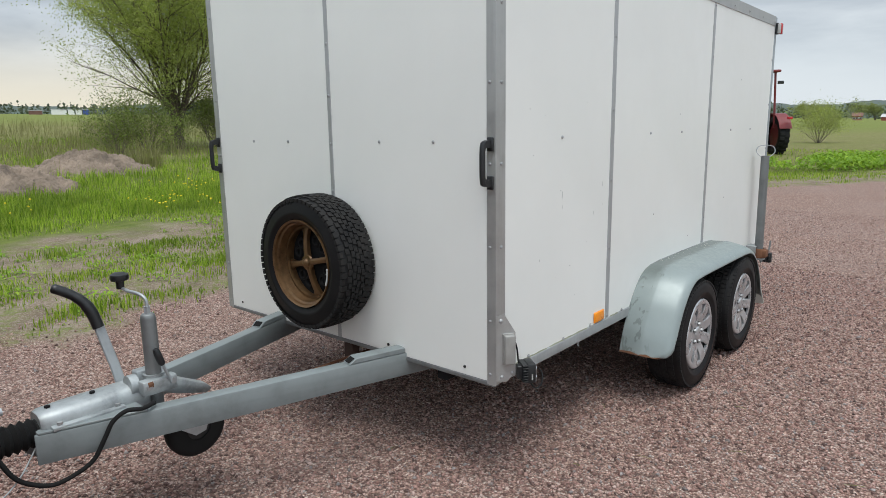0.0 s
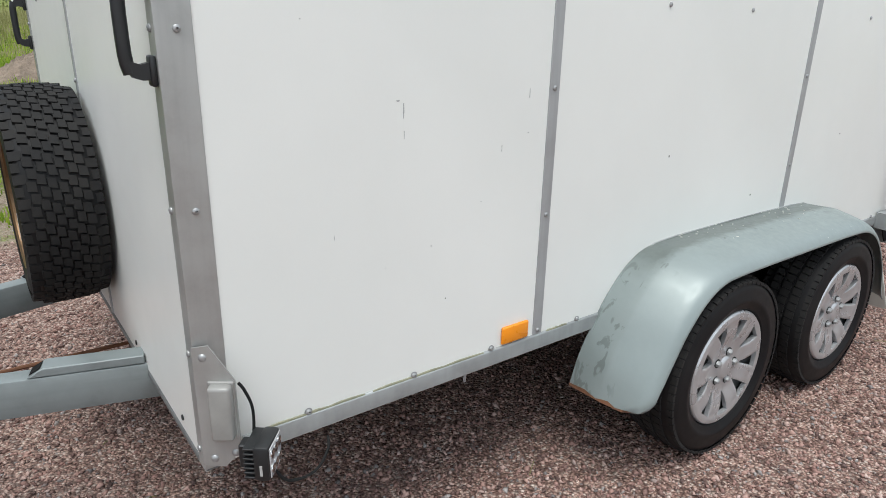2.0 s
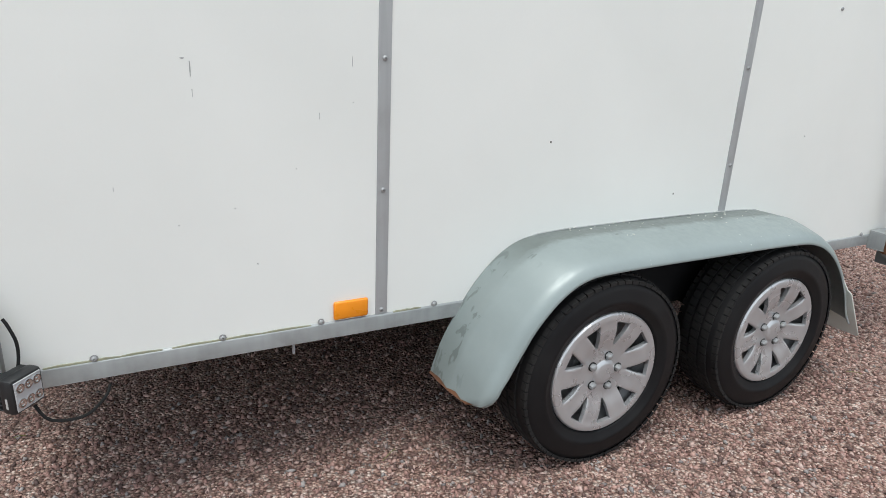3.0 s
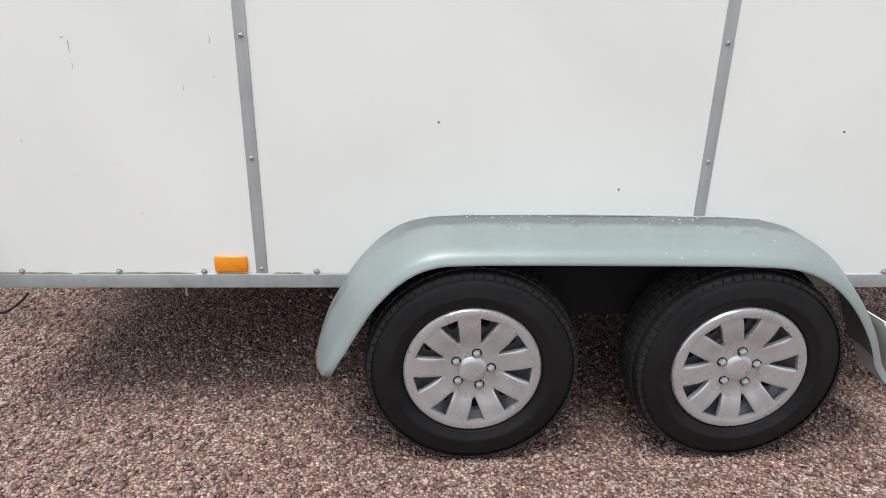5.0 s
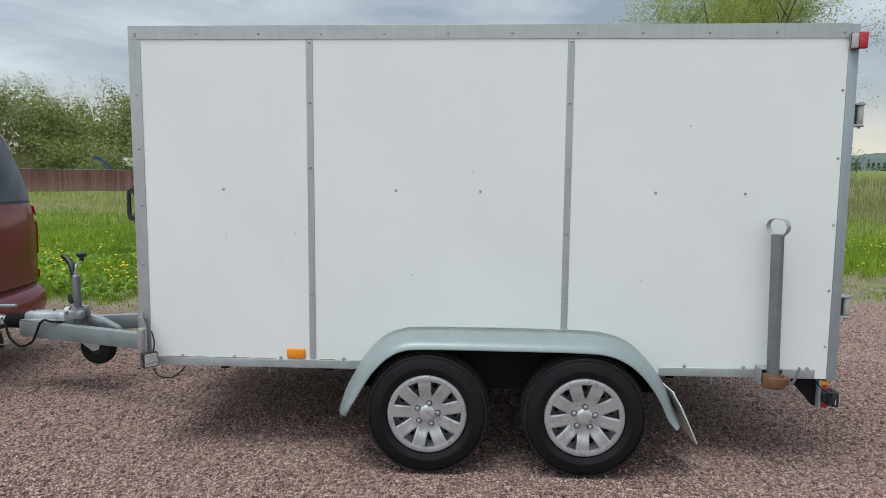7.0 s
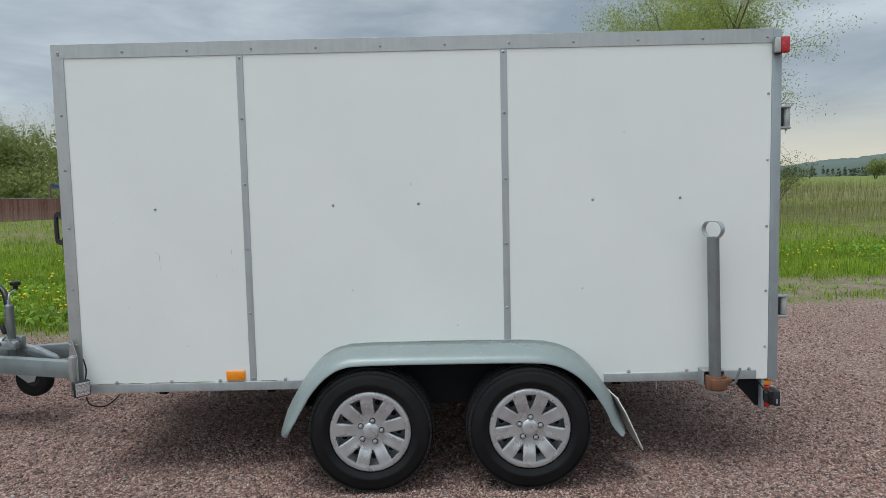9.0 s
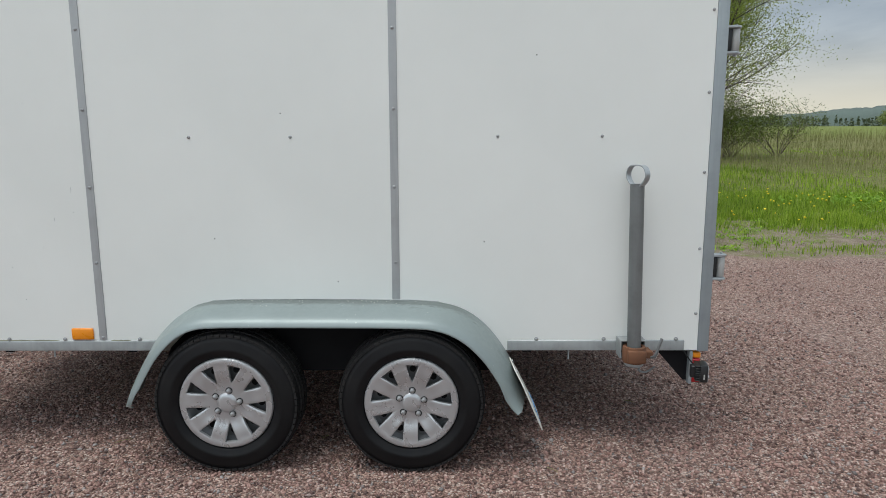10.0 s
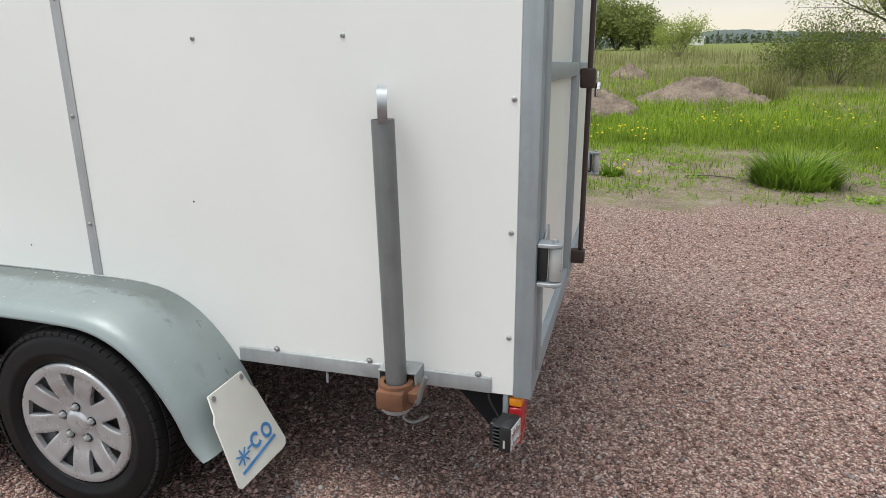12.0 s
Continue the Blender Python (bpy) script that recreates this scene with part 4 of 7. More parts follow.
def make_flap():
    """White rubber mud flap behind the rear wheel, leaning back."""
    ot, ob = Vector((-1.072, 4.412, 0.405)), Vector((-1.042, 4.508, 0.172))
    it, ib = Vector((-1.266, 4.405, 0.400)), Vector((-1.284, 4.512, 0.168))
    ux, dn = (it - ot).normalized(), (ob - ot).normalized()
    nrm = dn.cross(ux).normalized()
    if nrm.y < 0:
        nrm = -nrm

    def at(u, v, lift=0.0):
        return (ot.lerp(it, u)).lerp(ob.lerp(ib, u), v) + nrm * lift + Vector((0, 0.012 * math.sin(v * 2.2), 0))

    edge = [(0.10, 0), (0.95, 0), (0.95, 0.18), (1.0, 0.26), (1.0, 0.92), (0.96, 0.98), (0.90, 1.0), (0.04, 1.0), (0.0, 0.96), (0.0, 0.26), (0.06, 0.2)]
    bm = B()
    prism(bm, [at(u, v) for u, v in edge], nrm * 0.005)
    flap = part("mud_flap", soft(bm, 0.0012, 1), M_FLAP, trailer, "white rubber mud flap with faded blue print")
    ink = B()

    def bar(u0, v0, u1, v1, t):
        a, b = at(u0, v0, 0.0052), at(u1, v1, 0.0052)
        d = (b - a).normalized()
        s = nrm.cross(d) * t / 2
        prism(ink, [a - s, b - s, b + s, a + s], nrm * 0.0008)

    bar(0.12, 0.88, 0.86, 0.80, 0.008)
    for k in range(7):
        ang = 2 * math.pi * k / 7
        bar(0.22, 0.73, 0.22 + 0.13 * math.cos(ang), 0.73 + 0.09 * math.sin(ang), 0.005)
    for u in (0.52, 0.76):
        for k in range(10):
            a0, a1 = 2 * math.pi * k / 10, 2 * math.pi * (k + 1) / 10
            if u < 0.6 and k in (0, 9):
                continue
            bar(u + 0.085 * math.cos(a0), 0.685 + 0.07 * math.sin(a0), u + 0.085 * math.cos(a1), 0.685 + 0.07 * math.sin(a1), 0.009)
    bar(0.33, 0.70, 0.42, 0.695, 0.006)
    part("printed_mark", ink, M_BLUE, flap, "faded blue printed shapes")
    for u in (0.17, 0.86):
        b = B()
        c = at(u, 0.05, 0.005)
        cyl(b, c - nrm * 0.002, c + nrm * 0.004, 0.008, seg=10)
        part("bolt", b, M_RIVET, flap)


def make_leg():
    """A support leg clamped upright to the sill near the rear."""
    x, y = -1.198, 4.905
    leg = unit("support_leg", (x, y, 0.4))
    leg["label"] = "steel support leg clamped upright at the rear"
    t = B()
    lathe(t, Matrix.Translation((x, y, 0.45)) @ pose(0, 0, 0, 1.3), [(0.0235, 0.0), (0.0272, 0.0), (0.0272, 0.672), (0.0235, 0.672), (0.0235, 0.64), (0.0, 0.64)], 24)
    part("leg_tube", t, M_POST, leg, "dull grey steel tube", 40)
    way = Vector((math.cos(radians(21)), math.sin(radians(21)), 0))
    flat = Vector((-way.y, way.x, 0))
    top = Vector((x, y - 0.015, 0))
    loop = [top + way * a + Vector((0, 0, h)) for a, h in ((-0.016, 1.112), (-0.034, 1.122), (-0.054, 1.142), (-0.058, 1.164), (-0.045, 1.186), (-0.021, 1.194), (0.021, 1.194), (0.045, 1.186), (0.058, 1.164), (0.054, 1.142), (0.034, 1.122), (0.016, 1.112))]
    loop = curve(loop, 4)
    rings = []
    for i, p in enumerate(loop):
        t = (loop[min(i + 1, len(loop) - 1)] - loop[max(i - 1, 0)]).normalized()
        o = flat.cross(t) * 0.002
        rings.append([p - flat * 0.011 + o, p + flat * 0.011 + o, p + flat * 0.011 - o, p - flat * 0.011 - o])
    part("lifting_loop", loft(B(), rings), M_GALV, leg, "bent flat steel lifting loop", 40)
    stub = B()
    for z0, z1, y0, y1 in ((0.484, 0.489, 4.852, 4.955), (0.414, 0.419, 4.852, 4.955), (0.419, 0.484, 4.852, 4.857), (0.419, 0.484, 4.950, 4.955)):
        box(stub, XS + 0.006, -1.205, y0, y1, z0, z1, 0.001)
    part("square_tube_stub", stub, M_SILL, leg, "grey square steel tube stub on the sill")
    clamp = B()
    lathe(clamp, Matrix.Translation((x + 0.004, y, 0)), [(0.031, 0.405), (0.044, 0.405), (0.046, 0.412), (0.046, 0.462), (0.044, 0.47), (0.031, 0.47)], 20, True)
    box(clamp, x + 0.02, x + 0.058, y - 0.036, y + 0.036, 0.412, 0.462, 0.006, 2)
    box(clamp, x - 0.03, x + 0.03, y + 0.036, y + 0.07, 0.425, 0.455, 0.004)
    part("clamp", clamp, M_RUST, leg, "rusty clamp round the leg", 40)
    foot = B()
    lathe(foot, Matrix.Translation((x + 0.006, y, 0)), [(0.0, 0.39), (0.034, 0.39), (0.038, 0.394), (0.038, 0.403), (0.034, 0.408), (0.0, 0.408)], 24)
    part("foot_plate", foot, M_SILL, leg, "round foot plate of the leg")
    part("clamp_lever", tube(B(), curve([(x + 0.02, y + 0.06, 0.43), (x + 0.045, y + 0.072, 0.44), (x + 0.05, y + 0.085, 0.485), (x + 0.05, y + 0.095, 0.515)], 3), 0.006, 8), M_POST, leg)
    part("hook_wire", tube(B(), curve([(x, y + 0.045, 0.41), (x + 0.01, y + 0.02, 0.372), (x + 0.01, y + 0.05, 0.362), (x + 0.01, y + 0.085, 0.385)], 3), 0.004, 6), M_POST, leg)


def work_lamp(at, yaw, cable):
    """A small black LED work lamp with cooling ribs."""
    at = Vector(at)
    lamp = unit("work_lamp", at)
    lamp["label"] = "small black square LED work lamp with cooling ribs"
    m = Matrix.Translation(at) @ pose(0, 0, 0, 0, 0, yaw)   # its face looks along +x of this pose
    body = B()
    obox(body, m @ pose(0.004, 0, 0), 0.032, 0.074, 0.074, 0.008, 2)
    for k in range(7):
        part("cooling_rib", obox(B(), m @ pose(-0.019, 0, -0.030 + k * 0.010), 0.020, 0.070, 0.0042, 0.001), M_BLACK, lamp)
    part("lamp_housing", body, M_BLACK, lamp, "square black housing", 40)
    lens = B()
    obox(lens, m @ pose(0.0195, 0, 0), 0.003, 0.062, 0.062, 0.001)
    part("lamp_lens", lens, M_LED, lamp, "clear lens with six LEDs")
    for iy in (-1, 0, 1):
        for iz in (-1, 1):
            e = B()
            lathe(e, m @ pose(0.0212, iy * 0.0195, iz * 0.016) @ XWARD, [(0.0095, 0.0), (0.0095, 0.0015), (0.007, 0.0018), (0.004, 0.0004), (0.0, 0.0022)], 14)
            part("led", e, M_CHROME, lamp)
    mark = B()
    obox(mark, m @ pose(0.004, -0.0372, -0.012), 0.005, 0.0006, 0.022)
    part("side_mark", mark, M_LENS, lamp)
    bracket = B()
    obox(bracket, m @ pose(-0.035, 0, 0.0), 0.02, 0.03, 0.05, 0.003)
    part("lamp_bracket", bracket, M_BLACK, lamp)
    part("lamp_cable", tube(B(), curve([Vector(c) for c in cable], 4), 0.0032, 6), M_RUBBER, lamp, "thin black cable")


def make_corner_lamps():
    # marker lamp on its angled plate
    pl = unit("marker_lamp", (-1.25, 1.87, 0.44))
    pl["label"] = "pale front marker lamp on an angled aluminium plate"
    a = Vector((XS + 0.005, YF - 0.004, 0))
    d = Vector((0.046, 0.066, 0)).normalized()
    n = Vector((d.y, -d.x, 0))
    out = [(0.0, 0.44), (0.0, 0.687), (0.03, 0.692), (0.073, 0.622), (0.073, 0.475), (0.042, 0.437)]
    bm = prism(B(), [a + d * s + Vector((0, 0, z)) for s, z in out], n * 0.003)
    part("lamp_plate", bm, M_ALU, pl, "angled aluminium plate with cut corner")
    rot = Matrix(((n.x, d.x, 0, 0), (n.y, d.y, 0, 0), (0, 0, 1, 0), (0, 0, 0, 1)))
    c = a + d * 0.047 + Vector((0, 0, 0.562))
    lens = B()
    obox(lens, Matrix.Translation(c + n * 0.014) @ rot, 0.024, 0.042, 0.112, 0.007, 3)
    part("marker_lens", lens, M_MARKER, pl, "scuffed pale plastic lens", 50)
    part("lens_base", obox(B(), Matrix.Translation(c + n * 0.004) @ rot, 0.006, 0.048, 0.118, 0.002), M_MARKER, pl)
    for s, z in ((0.018, 0.668), (0.022, 0.455), (0.062, 0.468)):
        b = B()
        dome(b, Matrix.Translation(a + d * s + n * 0.003 + Vector((0, 0, z))) @ rot @ XWARD, 0.008, 0.004)
        part("bolt", b, M_RIVET, pl)
    work_lamp((-1.192, 1.918, 0.475), 50, [(-1.222, 1.905, 0.475), (-1.236, 1.916, 0.51), (-1.243, 1.918, 0.55), (-1.249, 1.908, 0.585), (-1.255, 1.900, 0.60)])
    part("loop_cable", tube(B(), curve([(-1.20, 1.935, 0.43), (-1.19, 1.96, 0.395), (-1.20, 2.02, 0.385), (-1.22, 2.06, 0.41), (-1.24, 2.07, 0.425)], 4), 0.0032, 6), M_RUBBER, trailer, "loose black cable under the sill")
    work_lamp((-1.215, 5.192, 0.355), 78, [(-1.235, 5.17, 0.37), (-1.25, 5.14, 0.41), (-1.26, 5.13, 0.43)])
    # orange side reflector
    r = B()
    box(r, XS, XS + 0.009, 2.577, 2.668, 0.474, 0.523, 0.005, 2)
    part("side_reflector", r, M_ORANGE, trailer, "orange rectangular side reflector", 50)
    # red and white position lamp at the upper rear corner
    t = B()
    box(t, XS + 0.002, XS + 0.022, 5.196, 5.228, 1.962, 2.040, 0.004, 2)
    pos = part("position_lamp", t, M_BLACK, trailer, "small red and white position lamp", 50)
    part("position_lens", box(B(), XS + 0.018, XS + 0.040, 5.218, 5.256, 1.964, 2.038, 0.006, 2), M_RED, pos, "red lens", 50)
    part("position_lens", box(B(), XS + 0.018, XS + 0.036, 5.190, 5.217, 1.966, 2.034, 0.005, 2), M_LENS, pos, "white lens", 50)


def make_rear():
    """Grey steel rear frame with two white doors, hinges and a lock bar."""
    fr = []
    for x0, x1 in ((XS - 0.052, XS + 0.002), (XF - 0.002, XF + 0.052)):
        fr.append(part("rear_post", box(B(), x0, x1, 5.192, YR, ZB - 0.004, ZT, 0.003, 2), M_REAR, trailer, "grey painted steel rear post"))
    part("rear_beam", box(B(), XF + 0.052, XS - 0.052, 5.192, YR, ZB - 0.004, ZB + 0.045, 0.003, 2), M_REAR, trailer)
    part("rear_beam", box(B(), XF + 0.052, XS - 0.052, 5.192, YR, ZT - 0.05, ZT, 0.003, 2), M_REAR, trailer)
    for x0, x1 in ((XM + 0.004, XS - 0.058), (XF + 0.058, XM - 0.004)):
        door = unit("rear_door", ((x0 + x1) / 2, 5.22, 0.48))
        door["label"] = "white rear door in a grey steel frame"
        z0, z1 = ZB + 0.05, ZT - 0.055
        part("door_panel", box(B(), x0 + 0.01, x1 - 0.01, 5.214, 5.226, z0 + 0.01, z1 - 0.01), M_PANEL, door, "white door panel")
        for a, b in ((x0, x0 + 0.045), (x1 - 0.045, x1)):
            part("door_stile", box(B(), a, b, 5.208, 5.246, z0, z1, 0.003, 2), M_REAR, door)
        for a, b in ((z0, z0 + 0.04), (1.20, 1.245), (z1 - 0.04, z1)):
            part("door_rail", box(B(), x0 + 0.045, x1 - 0.045, 5.208, 5.245, a, b, 0.003, 2), M_REAR, door)
    for x, s in ((XS - 0.03, -1), (XF + 0.03, 1)):
        for z in (0.775, 1.676):
            h = unit("door_hinge", (x, 5.25, z))
            h["label"] = "galvanised door hinge"
            leaf = prism(B(), [(x + s * 0.004, 5.2475, z - 0.04), (x + s * 0.10, 5.2475, z - 0.012), (x + s * 0.115, 5.2475, z + 0.03), (x + s * 0.10, 5.2475, z + 0.075), (x + s * 0.004, 5.2475, z + 0.046)], (0, 0.005, 0))
            part("hinge_leaf", soft(leaf, 0.001, 1), M_GALV, h)
            for dz in (-0.055, 0.043):
                arm = prism(B(), [(x - 0.028, 5.2385, z + dz), (x + 0.020, 5.2385, z + dz), (x + 0.020, 5.282, z + dz), (x + 0.008, 5.298, z + dz), (x - 0.018, 5.298, z + dz), (x - 0.028, 5.282, z + dz)], (0, 0, 0.010))
                part("hinge_bracket", soft(arm, 0.002, 1), M_GALV, h)
            part("hinge_barrel", soft(cyl(B(), (x - 0.004, 5.280, z - 0.043), (x - 0.004, 5.280, z + 0.042), 0.016, seg=16), 0.002, 1), M_LENS, h, "pale hinge sleeve", 50)
            part("hinge_pin", cyl(B(), (x - 0.004, 5.280, z - 0.062), (x - 0.004, 5.280, z + 0.060), 0.006, seg=10), M_GALV, h)
            part("hinge_pad", box(B(), x - 0.014, x + 0.008, 5.2385, 5.262, z - 0.043, z + 0.041, 0.003, 2), M_BLACK, h)
    bar = unit("lock_bar", (-2.25, 5.28, 0.5))
    bar["label"] = "brown steel lock bar across the rear doors"
    part("lock_rod", cyl(B(), (-2.25, 5.278, 0.50), (-2.25, 5.278, 2.0), 0.0095, seg=12), M_BROWN, bar, "dark rusty rod", 40)
    for z in (0.50, 1.96):
        part("rod_guide", box(B(), -2.275, -2.225, 5.24, 5.295, z, z + 0.05, 0.006, 2), M_BROWN, bar)
    part("latch_box", box(B(), -2.274, -2.226, 5.246, 5.300, 1.155, 1.225, 0.008, 2), M_BROWN, bar, "rusty latch box")
    part("padlock", box(B(), -2.35, -2.31, 5.29, 5.315, 1.12, 1.175, 0.006, 2), M_CHROME, bar, "small padlock")
    part("shackle", tube(B(), curve([(-2.345, 5.302, 1.17), (-2.345, 5.302, 1.20), (-2.33, 5.302, 1.21), (-2.315, 5.302, 1.20), (-2.315, 5.302, 1.17)], 3), 0.004, 6), M_CHROME, bar)
    # tail lamp under the post
    for x, flip in ((-1.33, 1), (-2.99, 1)):
        tl = unit("tail_lamp", (x, 5.19, 0.28))
        tl["label"] = "red and orange tail lamp under the rear post"
        part("lamp_base", box(B(), x - 0.055, x + 0.05, 5.164, 5.178, 0.275, ZB - 0.004, 0.003), M_REAR, tl)
        part("red_lens", box(B(), x - 0.05, x + 0.045, 5.178, 5.214, 0.28, 0.385, 0.006, 2), M_RED, tl, "red lens", 50)
        part("orange_lens", box(B(), x - 0.05, x + 0.045, 5.178, 5.214, 0.387, 0.412, 0.006, 2), M_ORANGE, tl, "orange lens", 50)
    gus = prism(B(), [(XS - 0.03, 5.03, ZB - 0.004), (XS - 0.03, 5.175, ZB - 0.004), (XS - 0.03, 5.175, 0.285), (XS - 0.03, 5.15, 0.285)], (-0.006, 0, 0))
    part("gusset", gus, M_UNDER, trailer, "dark triangular gusset under the rear")


def make_chassis():
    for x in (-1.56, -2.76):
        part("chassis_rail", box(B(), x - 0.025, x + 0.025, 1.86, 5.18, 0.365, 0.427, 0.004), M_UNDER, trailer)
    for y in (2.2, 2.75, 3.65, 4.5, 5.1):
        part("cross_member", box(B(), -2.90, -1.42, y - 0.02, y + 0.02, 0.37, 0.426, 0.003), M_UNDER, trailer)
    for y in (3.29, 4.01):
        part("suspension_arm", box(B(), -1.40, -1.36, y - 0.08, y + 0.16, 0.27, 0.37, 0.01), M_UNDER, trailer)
    part("support_stub", box(B(), -2.15, -2.09, 1.86, 1.9, 0.24, 0.42, 0.003), M_BROWN, trailer)
    part("drain_pin", cyl(B(), (XS - 0.02, 2.48, 0.39), (XS - 0.02, 2.48, 0.43), 0.004, seg=6), M_GALV, trailer)
    part("drain_pin", cyl(B(), (XS - 0.02, 4.66, 0.38), (XS - 0.02, 4.66, 0.43), 0.004, seg=6), M_GALV, trailer)


def make_spare():
    at = Vector((-2.155, 1.728, 0.797))
    sp = unit("spare_wheel", at)
    sp["label"] = "spare wheel with bronze rim and chunky tyre on the front wall"
    m = Matrix.Translation(at) @ YBACK @ pose(0, 0, 0, 0, 0, 8)
    rows = [(-0.425, 0.13, 0.0), (-0.29, 0.11, 0.3), (-0.175, 0.10, 0.6), (-0.06, 0.10, 0.1), (0.06, 0.10, 0.55), (0.175, 0.10, 0.9), (0.29, 0.11, 0.4), (0.425, 0.13, 0.1)]
    add_tyre("tyre", tyre_mesh(m, 0.2885, 0.180, rows, 62, 0.009, 0.2, 0.014), sp, "black winter tyre with chunky tread blocks")
    letter = B()
    for k, wd in enumerate((0.010, 0.012, 0.011, 0.005, 0.012, 0.012)):
        a = radians(112 - k * 4.6)
        obox(letter, m @ pose(0.250 * math.cos(a), 0.250 * math.sin(a), 0.0862, 0, 0, math.degrees(a) - 90), wd, 0.016, 0.002)
    part("raised_mark", letter, M_RUBBER, sp, "raised marks on the sidewall")
    rim = B()
    lathe(rim, m, [(0.178, 0.083), (0.186, 0.088), (0.188, 0.080), (0.180, 0.074), (0.168, 0.066), (0.160, 0.03), (0.152, 0.0), (0.150, -0.05), (0.158, -0.05), (0.165, 0.02), (0.174, 0.06)], 56, True)
    lathe(rim, m, [(0.148, 0.038), (0.160, 0.036), (0.160, 0.028), (0.146, 0.028)], 56, True)
    part("rim_ring", rim, M_BRONZE, sp, "worn bronze-painted rim", 40)
    disc = B()
    lathe(disc, m, [(0.0, 0.012), (0.09, 0.012), (0.13, -0.004), (0.152, 0.0), (0.152, -0.02), (0.0, -0.02)], 48)
    part("rim_disc", disc, M_UNDER, sp, "dark wheel disc")
    for k in range(4):
        a = radians(90 * k + 4)
        rings = []
        for r, half, z in ((0.02, 0.015, 0.048), (0.05, 0.0115, 0.046), (0.09, 0.0115, 0.040), (0.125, 0.015, 0.030), (0.152, 0.026, 0.024)):
            rings.append([m @ Vector((r * math.cos(a) - s * math.sin(a), r * math.sin(a) + s * math.cos(a), h)) for s, h in ((half, z - 0.022), (half, z - 0.004), (half * 0.6, z), (-half * 0.6, z), (-half, z - 0.004), (-half, z - 0.022))])
        part("spoke", loft(B(), rings), M_BRONZE, sp, "", 40)
        b = a + radians(45)
        for da in (-0.26, 0.26):
            h = B()
            q = m @ pose(0.098 * math.cos(b + da), 0.098 * math.sin(b + da), 0.010)
            lathe(h, q, [(0.014, 0.0), (0.016, 0.010), (0.024, 0.010), (0.026, 0.0)], 16)
            part("stud_collar", h, M_RUBBER, sp)
    cap = B()
    lathe(cap, m @ pose(0, 0, 0.044), [(0.0, 0.018), (0.012, 0.017), (0.018, 0.012), (0.020, 0.004), (0.032, 0.003), (0.036, -0.004)], 20)
    part("hub_cap", cap, M_BRONZE, sp, "bronze hub cap", 50)
    wgt = B()
    for k in range(7):
        a = radians(-28 + k * 3.2)
        obox(wgt, m @ pose(0.1835 * math.cos(a), 0.1835 * math.sin(a), 0.088, 0, 0, math.degrees(a)), 0.008, 0.0105, 0.005, 0.001)
    part("balance_weight", wgt, M_LENS, sp, "pale balance weight on the rim")
    part("spare_bracket", box(B(), -2.21, -2.10, 1.79, YF, 0.70, 0.89, 0.006), M_UNDER, trailer)


def beam(bm, a, b, w, z0, z1, bevel=0.004):
    """A level box section from a to b in plan."""
    a, b = Vector((*a, 0)), Vector((*b, 0))
    d = (b - a).normalized()
    s = Vector((d.y, -d.x, 0)) * w / 2
    prism(bm, [a - s + Vector((0, 0, z0)), a + s + Vector((0, 0, z0)), b + s + Vector((0, 0, z0)), b - s + Vector((0, 0, z0))], (0, 0, z1 - z0))
    return soft(bm, bevel, 2) if bevel else bm


